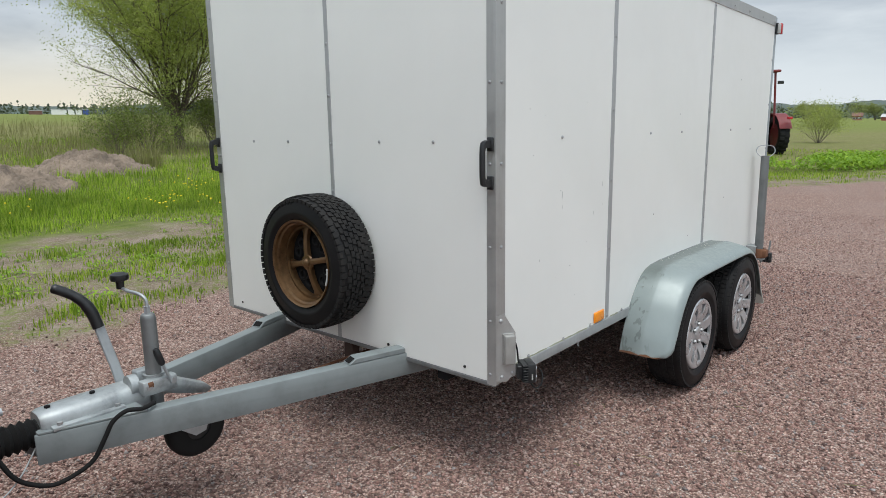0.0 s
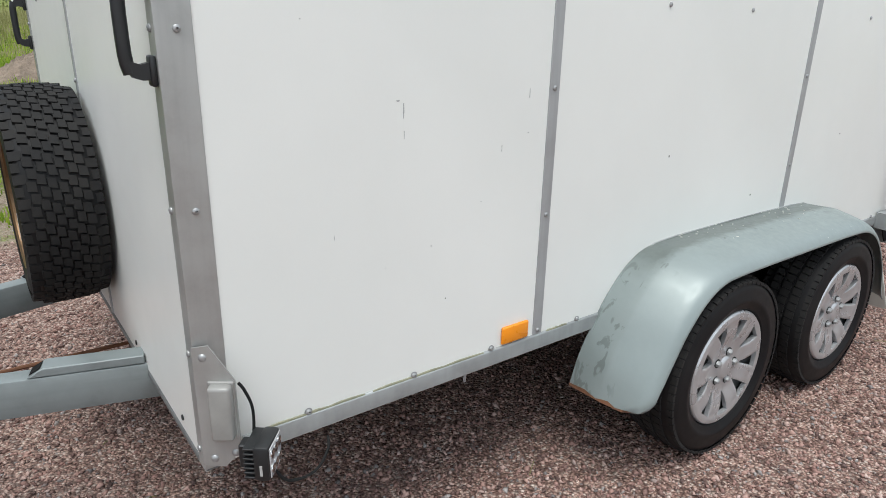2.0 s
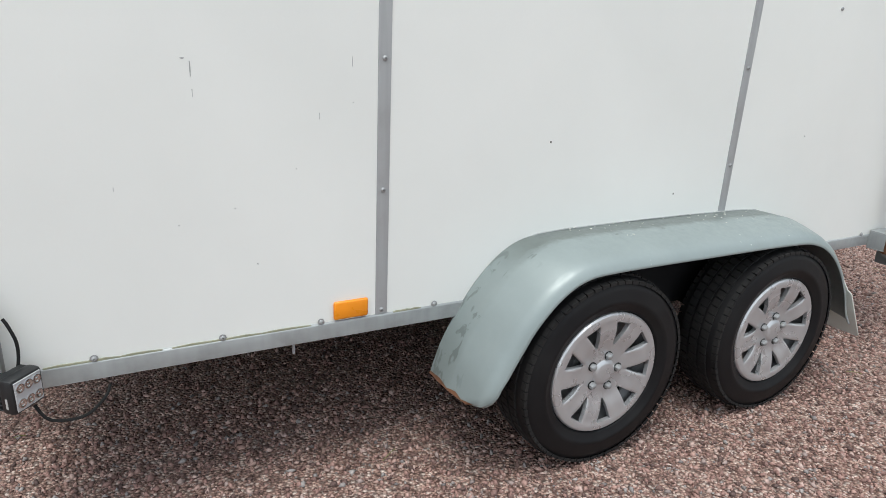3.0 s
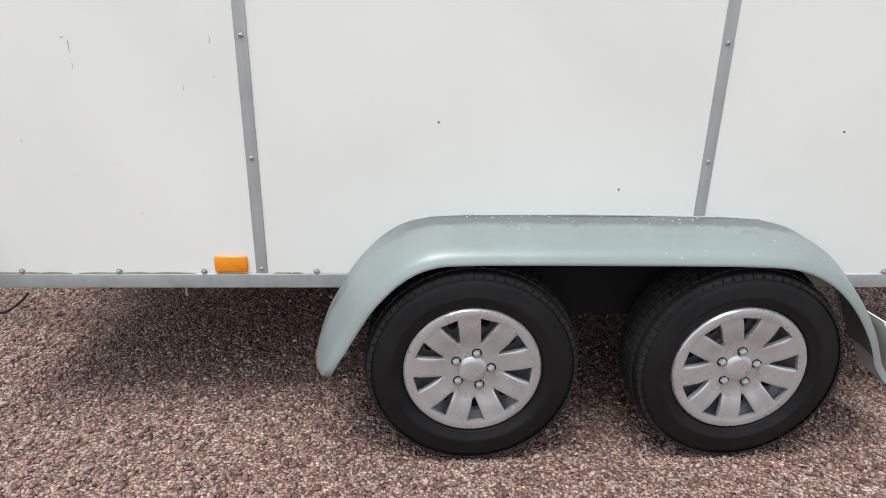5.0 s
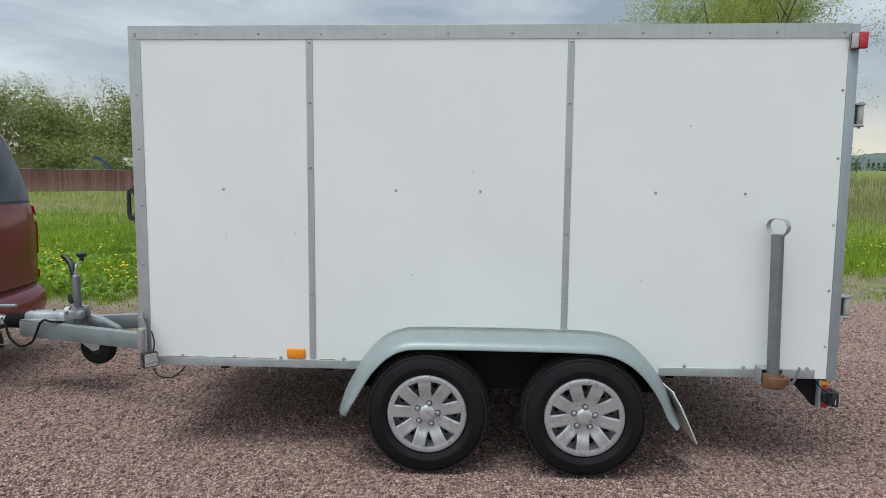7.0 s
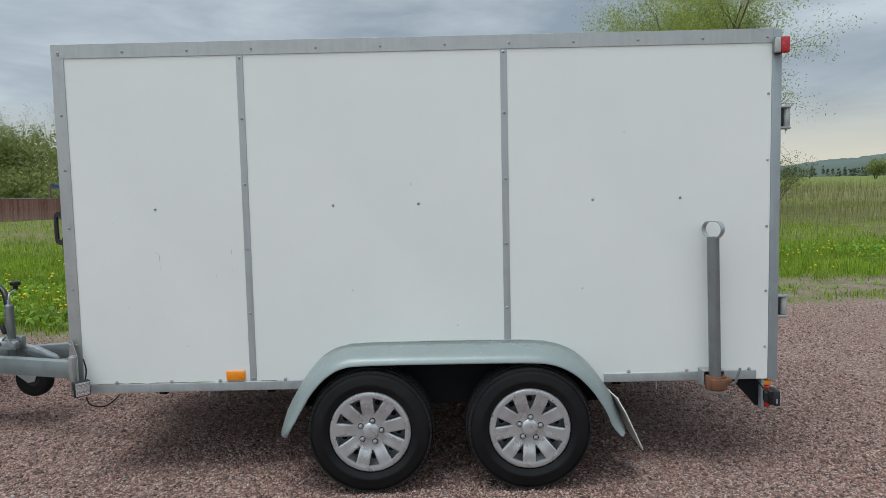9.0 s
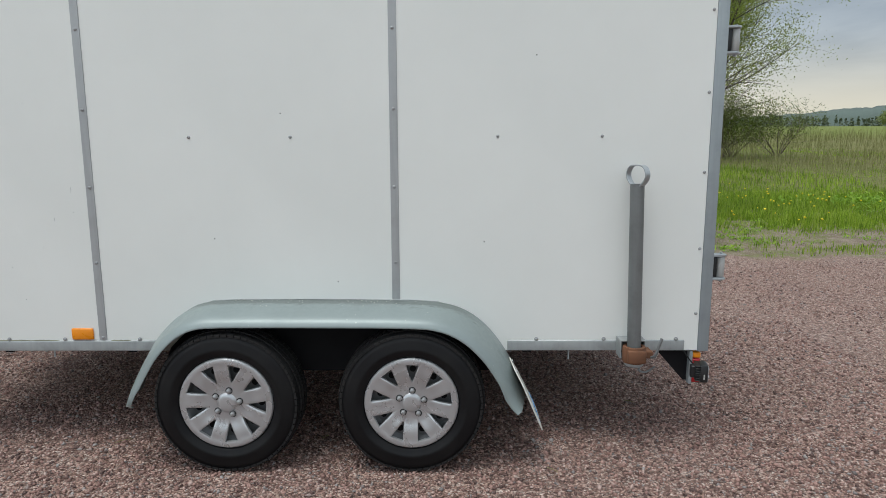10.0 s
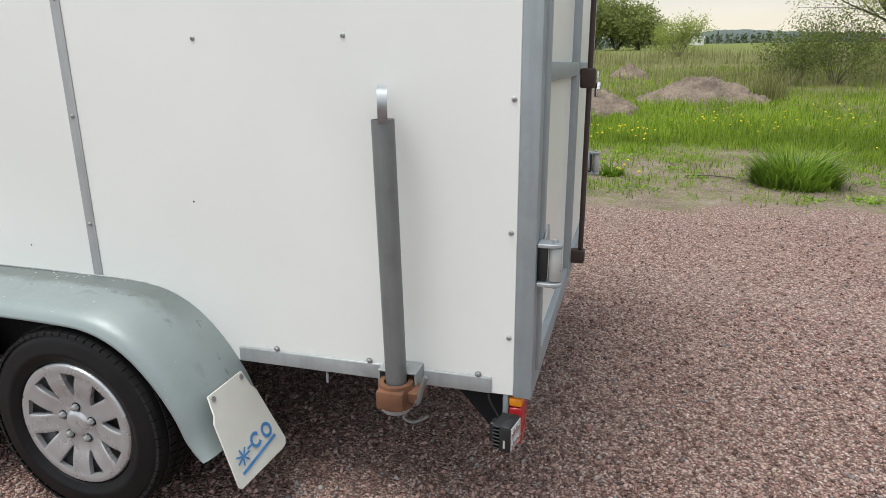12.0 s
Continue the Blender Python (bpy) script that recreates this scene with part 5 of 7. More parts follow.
def make_drawbar():
    XD = -2.165
    for s in (1, -1):
        a, b = (XD + s * 0.036, 0.600), (XD + s * 0.458, 1.99)
        part("drawbar_beam", beam(B(), a, b, 0.056, 0.352, 0.448), M_DRAW, trailer, "grey painted drawbar beam with worn edges")
        p, q = Vector((*a, 0)).lerp(Vector((*b, 0)), 0.715 if s > 0 else 0.75), Vector((*a, 0)).lerp(Vector((*b, 0)), 0.888)
        d2 = (q - p).normalized()
        n2 = Vector((d2.y, -d2.x, 0)) * 0.0275
        p0, p1, q0 = (Vector((v.x, v.y, 0.4495)) for v in (p, p + d2 * 0.035, q))
        up = Vector((0, 0, 0.021))
        br = prism(B(), [p0 - n2, p1 + up - n2, q0 + up - n2, q0 - n2], n2 * 2)
        brk = part("drawbar_bracket", soft(br, 0.002, 1), M_DRAW, trailer, "grey steel bracket on top of the beam")
        # black plate on the slope; the dark of an open end is painted by it
        sl = prism(B(), [p0.lerp(p1 + up, u) + n2 * w - d2 * 0.0008 + Vector((0, 0, 0.001)) for u, w in ((0.15, -0.7), (0.15, 0.7), (0.85, 0.7), (0.85, -0.7))], Vector((0, 0, 0.0012)))
        part("bracket_slot", sl, M_HOLE, brk, "black plate painting the dark open end of the bracket")
    plate = B()
    prism(plate, [(XD - 0.064, 0.602, 0.4495), (XD + 0.064, 0.602, 0.4495), (XD + 0.155, 0.90, 0.4495), (XD - 0.155, 0.90, 0.4495)], (0, 0, 0.006))
    part("drawbar_plate", soft(plate, 0.001, 1), M_DRAW, trailer)
    # overrun housing
    rings = []
    for y, w, h in ((0.618, 0.046, 0.046), (0.632, 0.056, 0.052), (0.70, 0.062, 0.055), (0.80, 0.064, 0.056), (0.90, 0.062, 0.058), (0.975, 0.058, 0.060), (0.99, 0.052, 0.056)):
        row = []
        for k in range(20):
            a = 2 * math.pi * k / 20
            cx, cz = math.cos(a), math.sin(a)
            row.append(Vector((XD + w * math.copysign(abs(cx) ** 0.62, cx), y, 0.452 + h * math.copysign(abs(cz) ** 0.62, cz))))
        rings.append(row)
    house = part("overrun_housing", loft(B(), rings), M_CAST, trailer, "worn cast overrun housing", 45)
    base = B()
    box(base, XD - 0.082, XD + 0.082, 0.64, 0.86, 0.4495, 0.463, 0.004, 2)
    part("housing_flange", base, M_CAST, house)
    for dx, y, z in ((-0.066, 0.665, 0.466), (0.066, 0.665, 0.466), (-0.066, 0.84, 0.466), (0.066, 0.84, 0.466), (0.0, 0.655, 0.505), (0.0, 0.79, 0.508)):
        b = B()
        cyl(b, (XD + dx, y, z - 0.006), (XD + dx, y, z + 0.006), 0.009, seg=6)
        part("bolt", b, M_UNDER if dx == 0 else M_RIVET, house)
    # black block let into the top, its colour standing for the slot's shade
    slot = B()
    obox(slot, pose(XD + 0.012, 0.925, 0.5075), 0.03, 0.05, 0.008, 0.004, 2)
    part("lever_slot", slot, M_HOLE, house)
    # rubber bellows and coupling
    prof = []
    for k in range(13):
        prof.append((0.038 + (0.011 if k % 2 else 0.0), 0.012 + k * 0.0115))
    bel = B()
    lathe(bel, Matrix.Translation((XD, 0.625, 0.437)) @ YBACK, [(0.0, 0.0), (0.043, 0.0)] + prof + [(0.0, 0.16)], 24)
    part("rubber_bellows", bel, M_RUBBER, trailer, "black ribbed rubber bellows", 25)
    cp = unit("ball_coupling", (XD, 0.38, 0.42))
    cp["label"] = "grey cast ball coupling on the tow ball"
    head = B()
    rings = []
    for y, w, h0, h1 in ((0.475, 0.026, 0.415, 0.462), (0.43, 0.030, 0.412, 0.470), (0.39, 0.038, 0.408, 0.476), (0.35, 0.040, 0.408, 0.476), (0.325, 0.030, 0.412, 0.466)):
        rings.append([Vector((XD - w, y, h0)), Vector((XD + w, y, h0)), Vector((XD + w, y, h1 - 0.012)), Vector((XD + w * 0.6, y, h1)), Vector((XD - w * 0.6, y, h1)), Vector((XD - w, y, h1 - 0.012))])
    part("coupling_head", soft(loft(head, rings), 0.003, 1), M_GALV, cp)
    hd = B()
    tube(hd, curve([(XD, 0.40, 0.47), (XD, 0.405, 0.51), (XD, 0.425, 0.528), (XD, 0.47, 0.531), (XD, 0.535, 0.534)], 3), [0.016] * 4 + [0.012] * 9, 8)
    part("coupling_handle", hd, M_GALV, cp, "", 50)
    lock = B()
    cyl(lock, (XD + 0.01, 0.44, 0.385), (XD + 0.01, 0.44, 0.42), 0.014, seg=10)
    part("coupling_lock", lock, M_BLACK, cp)
    # jockey wheel in its clamp
    jx, jy = -2.115, 0.975
    jk = unit("jockey_wheel", (jx, jy, 0.2))
    jk["label"] = "galvanised jockey wheel with crank in its clamp"
    t = B()
    lathe(t, Matrix.Translation((jx, jy, 0)), [(0.0, 0.747), (0.018, 0.747), (0.023, 0.742), (0.0255, 0.730), (0.0255, 0.36), (0.0, 0.36)], 20)
    part("jockey_tube", t, M_POST, jk, "dull galvanised tube", 50)
    part("crank_nut", cyl(B(), (jx, jy, 0.745), (jx, jy, 0.772), 0.011, seg=6), M_GALV, jk)
    part("crank_rod", tube(B(), curve([(jx, jy, 0.765), (jx - 0.004, jy, 0.795), (jx - 0.03, jy - 0.010, 0.812), (jx - 0.075, jy - 0.022, 0.817), (jx - 0.112, jy - 0.030, 0.824)], 4), 0.006, 8), M_GALV, jk, "bent steel crank", 50)
    kn = B()
    lathe(kn, Matrix.Translation((jx - 0.118, jy - 0.031, 0)), [(0.0, 0.822), (0.013, 0.822), (0.014, 0.848), (0.028, 0.852), (0.031, 0.860), (0.029, 0.872), (0.018, 0.878), (0.0, 0.879)], 18)
    part("crank_knob", kn, M_BLACK, jk, "black plastic crank knob", 50)
    wy, wz = 1.105, 0.288
    wh = B()
    lathe(wh, pose(jx + 0.0, wy, wz) @ XWARD, [(0.045, -0.03), (0.085, -0.032), (0.104, -0.026), (0.112, -0.012), (0.112, 0.012), (0.104, 0.026), (0.085, 0.032), (0.045, 0.03)], 36, True)
    part("jockey_tyre", wh, M_RUBBER, jk, "solid black rubber wheel", 50)
    part("jockey_rim", lathe(B(), pose(jx, wy, wz) @ XWARD, [(0.0, -0.025), (0.05, -0.025), (0.05, 0.025), (0.0, 0.025)], 20), M_BLACK, jk)
    fk = B()
    for s in (-1, 1):
        prism(fk, [(jx + s * 0.038, 0.985, 0.345), (jx + s * 0.038, 0.985, 0.375), (jx + s * 0.038, 1.15, 0.340), (jx + s * 0.038, 1.125, 0.275), (jx + s * 0.038, 1.085, 0.268)], (s * 0.004, 0, 0))
    box(fk, jx - 0.04, jx + 0.04, 0.955, 0.995, 0.342, 0.375, 0.003)
    part("jockey_fork", fk, M_GALV, jk)
    cl = B()
    lathe(cl, pose(jx, jy, 0), [(0.0265, 0.475), (0.036, 0.475), (0.036, 0.535), (0.0265, 0.535)], 20, True)
    box(cl, jx + 0.01, jx + 0.052, jy - 0.062, jy + 0.058, 0.474, 0.526, 0.007, 2)
    cyl(cl, (jx - 0.02, jy - 0.083, 0.505), (jx - 0.02, jy - 0.055, 0.505), 0.036, seg=18)
    box(cl, jx - 0.065, jx - 0.02, jy - 0.05, jy + 0.05, 0.468, 0.545, 0.008, 2)
    part("jockey_clamp", cl, M_CAST, jk, "cast clamp with rust stains", 45)
    part("clamp_rust", cyl(B(), (jx + 0.044, jy - 0.045, 0.512), (jx + 0.044, jy - 0.028, 0.512), 0.013, seg=10), M_RUST, jk)
    for dy in (-0.042, 0.042):
        part("bolt", cyl(B(), (jx + 0.03, jy + dy, 0.505), (jx + 0.056, jy + dy, 0.505), 0.011, seg=6), M_RIVET, jk)
    part("clamp_handle", tube(B(), curve([(jx + 0.05, jy + 0.036, 0.500), (jx + 0.058, jy + 0.02, 0.540), (jx + 0.060, jy + 0.002, 0.585)], 3), 0.006, 6), M_GALV, jk)
    part("handle_grip", tube(B(), curve([(jx + 0.060, jy + 0.006, 0.575), (jx + 0.060, jy - 0.002, 0.60), (jx + 0.058, jy - 0.012, 0.635)], 3), [0.008, 0.012, 0.013, 0.013, 0.013, 0.012, 0.009], 8), M_BLACK, jk, "black lever grip", 50)
    # hand brake
    bk = unit("hand_brake", (-2.20, 0.93, 0.48))
    bk["label"] = "hand brake lever with black grip"
    lever = B()
    rings = []
    line = [(-2.215, 0.905, 0.485), (-2.232, 0.895, 0.56), (-2.25, 0.88, 0.64), (-2.263, 0.868, 0.71)]
    for p in line:
        p = Vector(p)
        rings.append([p + Vector((-0.006, -0.016, -0.004)), p + Vector((0.006, -0.016, -0.004)), p + Vector((0.006, 0.016, 0.004)), p + Vector((-0.006, 0.016, 0.004))])
    part("brake_lever", soft(loft(lever, rings), 0.003, 1), M_GALV, bk, "flat steel lever")
    part("brake_grip", tube(B(), curve([(-2.262, 0.869, 0.695), (-2.272, 0.858, 0.745), (-2.283, 0.842, 0.782), (-2.297, 0.82, 0.808), (-2.31, 0.79, 0.83), (-2.322, 0.758, 0.848)], 4), [0.019] * 4 + [0.020] * 4 + [0.018] * 4 + [0.0165] * 5 + [0.0165] * 3 + [0.010], 12), M_BLACK, bk, "black rubber grip", 50)
    sector = prism(B(), [(XD, 1.00, 0.44), (XD, 0.99, 0.488), (XD, 1.08, 0.468), (XD, 1.19, 0.412), (XD, 1.215, 0.385), (XD, 1.19, 0.372), (XD, 1.08, 0.405)], (-0.05, 0, 0))
    part("brake_linkage", soft(sector, 0.008, 2), M_CAST, bk, "curved brake linkage")
    part("brake_rod", cyl(B(), (XD + 0.065, 1.18, 0.345), (XD + 0.065, 3.2, 0.335), 0.006, seg=8), M_RUST, trailer, "rusty brake rod between the beams")
    # cables
    part("power_cable", tube(B(), curve([(-2.03, 0.93, 0.462), (-1.998, 0.874, 0.470), (-2.007, 0.829, 0.476), (-2.019, 0.789, 0.450), (-2.027, 0.763, 0.402), (-2.038, 0.728, 0.34), (-2.052, 0.682, 0.309), (-2.072, 0.617, 0.290), (-2.091, 0.553, 0.317), (-2.101, 0.519, 0.355), (-2.12, 0.49, 0.42), (-2.15, 0.46, 0.45)], 5), 0.0075, 8), M_RUBBER, trailer, "black power cable hanging from the drawbar", 60)
    plug = B()
    lathe(plug, pose(-2.17, 0.40, 0.25), [(0.0, 0.0), (0.026, 0.0), (0.028, 0.012), (0.026, 0.06), (0.018, 0.09), (0.012, 0.11), (0.0, 0.11)], 16)
    part("cable_plug", plug, M_BLACK, trailer, "black trailer plug", 50)
    part("power_cable", tube(B(), curve([(-2.17, 0.40, 0.355), (-2.165, 0.40, 0.39), (-2.15, 0.42, 0.43), (-2.14, 0.46, 0.455)], 5), 0.0065, 8), M_RUBBER, trailer, "", 60)
    part("breakaway_wire", tube(B(), curve([(-2.14, 0.61, 0.41), (-2.11, 0.54, 0.33), (-2.10, 0.47, 0.29), (-2.12, 0.40, 0.33), (-2.15, 0.36, 0.40)], 5), 0.0025, 6), M_GALV, trailer, "thin steel breakaway wire")


def make_scratches(panels):
    """Short worn marks on the first side panel and specks here and there."""
    rnd = random.Random(11)
    for y, z, h, w in ((2.283, 1.078, 0.030, 0.003), (2.270, 1.098, 0.003, 0.010), (2.284, 1.030, 0.016, 0.002), (2.628, 1.10, 0.022, 0.002), (2.55, 0.98, 0.014, 0.002), (2.12, 0.84, 0.010, 0.002)):
        b = B()
        pts = []
        n = 5
        for k in range(n + 1):
            pts.append((XS + 0.0004, y - w / 2 * rnd.uniform(0.2, 1), z - h / 2 + h * k / n))
        for k in range(n, -1, -1):
            pts.append((XS + 0.0004, y + w / 2 * rnd.uniform(0.2, 1), z - h / 2 + h * k / n))
        prism(b, pts, (0.0005, 0, 0))
        part("scratch", b, M_SCRATCH, panels[0], "dark scratch in the paint", None)
    b = B()
    for _ in range(9):
        y, z = rnd.uniform(1.93, 2.66), rnd.uniform(0.55, 1.5)
        s = rnd.uniform(0.0010, 0.0022)
        obox(b, pose(XS + 0.0004, y, z, rnd.uniform(0, 90)), 0.0008, s, s * rnd.uniform(1, 2))
    part("fly_specks", b, M_HOLE, panels[0], "tiny dark specks", None)["kind"] = "stuff"
    b = B()
    for y, z in ((4.30, 0.885), (4.33, 0.50), (3.49, 1.4), (4.5, 1.62), (3.2, 0.9), (3.7, 0.72)):
        obox(b, pose(XS + 0.0004, y, z), 0.0008, 0.004, 0.005)
    part("fly_specks", b, M_HOLE, panels[2], "tiny dark specks", None)["kind"] = "stuff"


side_panels, front_panels = make_walls()
trim_parts = make_trim()
make_bolts(side_panels, front_panels, trim_parts)
grab_handle(XS - 0.018, trim_parts["corner"])
grab_handle(XF + 0.018, trim_parts["far"])
make_fender()
make_wheels()
make_flap()
make_leg()
make_corner_lamps()
make_rear()
make_chassis()
make_spare()
make_drawbar()
make_scratches(side_panels)

# ---- stones, grass and plants ----
def scatter_stones():
    """Crushed stone: coarse pieces as whole lumps, the fine ones between them as chips set into the ground."""
    rng = np.random.default_rng(7)
    cs, fs, off = [], [], 0
    base = np.array([(1, 0, 0), (-0.2, 1, 0), (-1, -0.1, 0), (0.2, -1, 0), (0, 0, 1), (0, 0, -1)], float)
    tri = np.array([(0, 1, 4), (1, 2, 4), (2, 3, 4), (3, 0, 4), (1, 0, 5), (2, 1, 5), (3, 2, 5), (0, 3, 5)])
    spans = ((-1.75, 0.9, 0.3, 6.6, 3500, 3200), (-3.3, -1.75, 0.3, 1.9, 2600, 2400), (-3.3, -1.75, 1.9, 5.2, 1400, 1400), (-3.3, -1.75, 5.2, 6.6, 2600, 2000), (-3.3, 1.25, 0.0, 0.3, 1600, 2500), (0.9, 1.6, 0.3, 6.6, 900, 1500), (-5.2, -3.3, -1.5, 7.5, 600, 400), (-3.3, 1.5, -1.5, 0.0, 700, 500), (-5.6, 1.0, 6.6, 11.0, 480, 300))
    for lumps in (True, False):
        xs, ys = [], []
        for x0, x1, y0, y1, coarse, fine in spans:
            n = int((x1 - x0) * (y1 - y0) * (coarse if lumps else fine))
            xs.append(rng.uniform(x0, x1, n))
            ys.append(rng.uniform(y0, y1, n))
        x, y = np.concatenate(xs), np.concatenate(ys)
        # raked drifts: the coarse stone lies thicker in some places
        keep = (yard(x, y) > rng.uniform(-0.9, 0.25, len(x))) & (rng.uniform(0, 1, len(x)) < 0.55 + 0.9 * fbm(x * 1.7, y * 1.7, 71))
        x, y = x[keep], y[keep]
        n = len(x)
        s = 0.0044 + 0.0066 * rng.uniform(0, 1, n) ** 2.4 if lumps else rng.uniform(0.0026, 0.0046, n)
        k = 6 if lumps else 5
        v = base[None, :k] * (1 + rng.uniform(-0.38, 0.38, (n, k, 1))) + rng.uniform(-0.28, 0.28, (n, k, 3))
        v *= s[:, None, None] * np.stack([rng.uniform(0.85, 1.4, n), rng.uniform(0.7, 1.05, n), rng.uniform(0.6, 0.95, n)], 1)[:, None, :]
        a = rng.uniform(0, 2 * np.pi, n)
        ca, sa = np.cos(a)[:, None], np.sin(a)[:, None]
        vx, vy = v[..., 0] * ca - v[..., 1] * sa, v[..., 0] * sa + v[..., 1] * ca
        vz = v[..., 2] + vx * rng.uniform(-0.55, 0.55, n)[:, None] * (1.0 if lumps else 0.4)
        z = land(x, y) + s * (0.30 if lumps else -0.02)
        cs.append(np.stack([vx + x[:, None], vy + y[:, None], vz + z[:, None]], -1).reshape(-1, 3))
        t = tri if lumps else tri[:4]
        fs.append((np.arange(n)[:, None, None] * k + t[None]).reshape(-1, 3) + off)
        off += n * k
    me = arrays("gravel", np.concatenate(cs), np.concatenate(fs), [M_STONE])
    tagged(new("gravel", me), "loose reddish crushed stone on the yard", "gravel", kind="stuff")


def blades(rng, x, y, h, w, bend=0.45, out=None):
    """Grass blades of three faces, as arrays of places and triangles."""
    n = len(x)
    a = rng.uniform(0, 2 * np.pi, n)
    if out is not None:
        a = out - np.pi / 2 + rng.uniform(-0.6, 0.6, n)
    lean = rng.uniform(0.1, 1.0, n) * bend * h
    b = a + rng.uniform(-0.7, 0.7, n)
    dx, dy = np.cos(a) * w / 2, np.sin(a) * w / 2
    lx, ly = -np.sin(b) * lean, np.cos(b) * lean
    z = land(x, y) - 0.01
    p = np.empty((n, 5, 3))
    p[:, 0] = np.stack([x - dx, y - dy, z], 1)
    p[:, 1] = np.stack([x + dx, y + dy, z], 1)
    p[:, 2] = np.stack([x - dx * 0.8 + lx * 0.35, y - dy * 0.8 + ly * 0.35, z + h * 0.58], 1)
    p[:, 3] = np.stack([x + dx * 0.8 + lx * 0.35, y + dy * 0.8 + ly * 0.35, z + h * 0.58], 1)
    p[:, 4] = np.stack([x + lx, y + ly, z + h], 1)
    t = np.array([(0, 1, 3), (0, 3, 2), (2, 3, 4)])
    return p.reshape(-1, 3), (np.arange(n)[:, None, None] * 5 + t[None]).reshape(-1, 3)


def field(name, mat, label, category, seed, spans, rule):
    """Blades over rectangles; rule(x, y, rng) gives the chance, height and width."""
    rng = np.random.default_rng(seed)
    cs, fs, off = [], [], 0
    for x0, x1, y0, y1, per, size in spans:
        n = int((x1 - x0) * (y1 - y0) * per)
        x, y = rng.uniform(x0, x1, n), rng.uniform(y0, y1, n)
        chance, h, w = rule(x, y, rng)
        k = rng.uniform(0, 1, n) < chance
        x, y, h, w = x[k], y[k], h[k] * (0.7 + 0.3 * size), w[k] * size
        c, f = blades(rng, x, y, h, w)
        cs.append(c)
        fs.append(f + off)
        off += len(c)
    return tagged(new(name, arrays(name, np.concatenate(cs), np.concatenate(fs), [mat])), label, category, kind="stuff")


def grass_rule(x, y, rng):
    out = -yard(x, y)
    patch = fbm(x * 0.55, y * 0.55, 21)
    fine = fbm(x * 1.6, y * 1.6, 33)
    clump = fbm(x * 3.1, y * 3.1, 52, 3)
    sparse = np.clip((patch - 0.36) * 6, 0, 1) * np.clip((out + 0.15) / 0.5, 0, 1) * np.clip((fine - 0.34) * 5, 0, 1) * np.clip((clump - 0.25) * 3, 0.15, 1) * np.interp(y, [3.5, 5, 8, 9.5], [1, 0.3, 0.3, 0.8])
    start = np.interp(y, [-2, 0.5, 2.5, 7, 8.5, 10, 13, 15], [-0.4, 1.0, 3.6, 4.0, 2.4, 0.8, 0.8, 0.8])
    lush = np.clip((out - start + (patch - 0.5) * 3.4) / 1.3, 0, 1)
    chance = np.clip(np.maximum(sparse, lush * np.clip((clump - 0.2) * 4, 0.35, 1)), 0, 1)
    tall = (0.05 + 0.20 * fbm(x * 0.8, y * 0.8, 44) * np.clip(lush, 0.3, 1)) * (0.35 + 1.4 * clump ** 1.5)
    tall = tall * np.where(y > 15, 0.5, 1.0)
    h = np.where(lush > 0.35, tall, 0.02 + 0.085 * fine * clump * 1.6) * rng.uniform(0.55, 1.3, len(x))
    dry = np.clip((np.hypot(x, y) - 15) / 8, 0, 1)
    chance = chance * (1 - dry * np.clip((fbm(x * 0.15, y * 0.15, 9) - 0.2) * 3.0, 0.3, 0.85))
    return chance, h, np.where(lush > 0.35, 0.009, 0.010)


def straw_rule(x, y, rng):
    d = np.hypot(x, y)
    patch = fbm(x * 0.2, y * 0.2, 61)
    chance = np.clip((d - 15) / 8, 0, 1) * np.clip((patch - 0.40) * 5, 0, 1)
    return chance, rng.uniform(0.25, 0.7, len(x)), np.full(len(x), 0.008)


def build_meadow():
    field("grass", M_GRASS, "lush green meadow grass", "grass", 3, ((-9.5, -4.4, -8, 13, 1650, 1.0), (-14, -9.5, -12, 16, 720, 1.3), (-22, -14, -18, 20, 250, 1.7), (-40, -22, -28, 28, 70, 2.6), (-9, 2, 13, 21, 420, 1.4), (-10, 3, 21, 34, 130, 2.4)), grass_rule)
    field("dry_reeds", M_STRAW, "pale dry reeds and old straw in the meadow", "reeds", 4, ((-24, -14, -2, 20, 22, 1.1), (-48, -24, -12, 34, 16, 2.0), (-70, -48, -12, 50, 5, 3.5)), straw_rule)


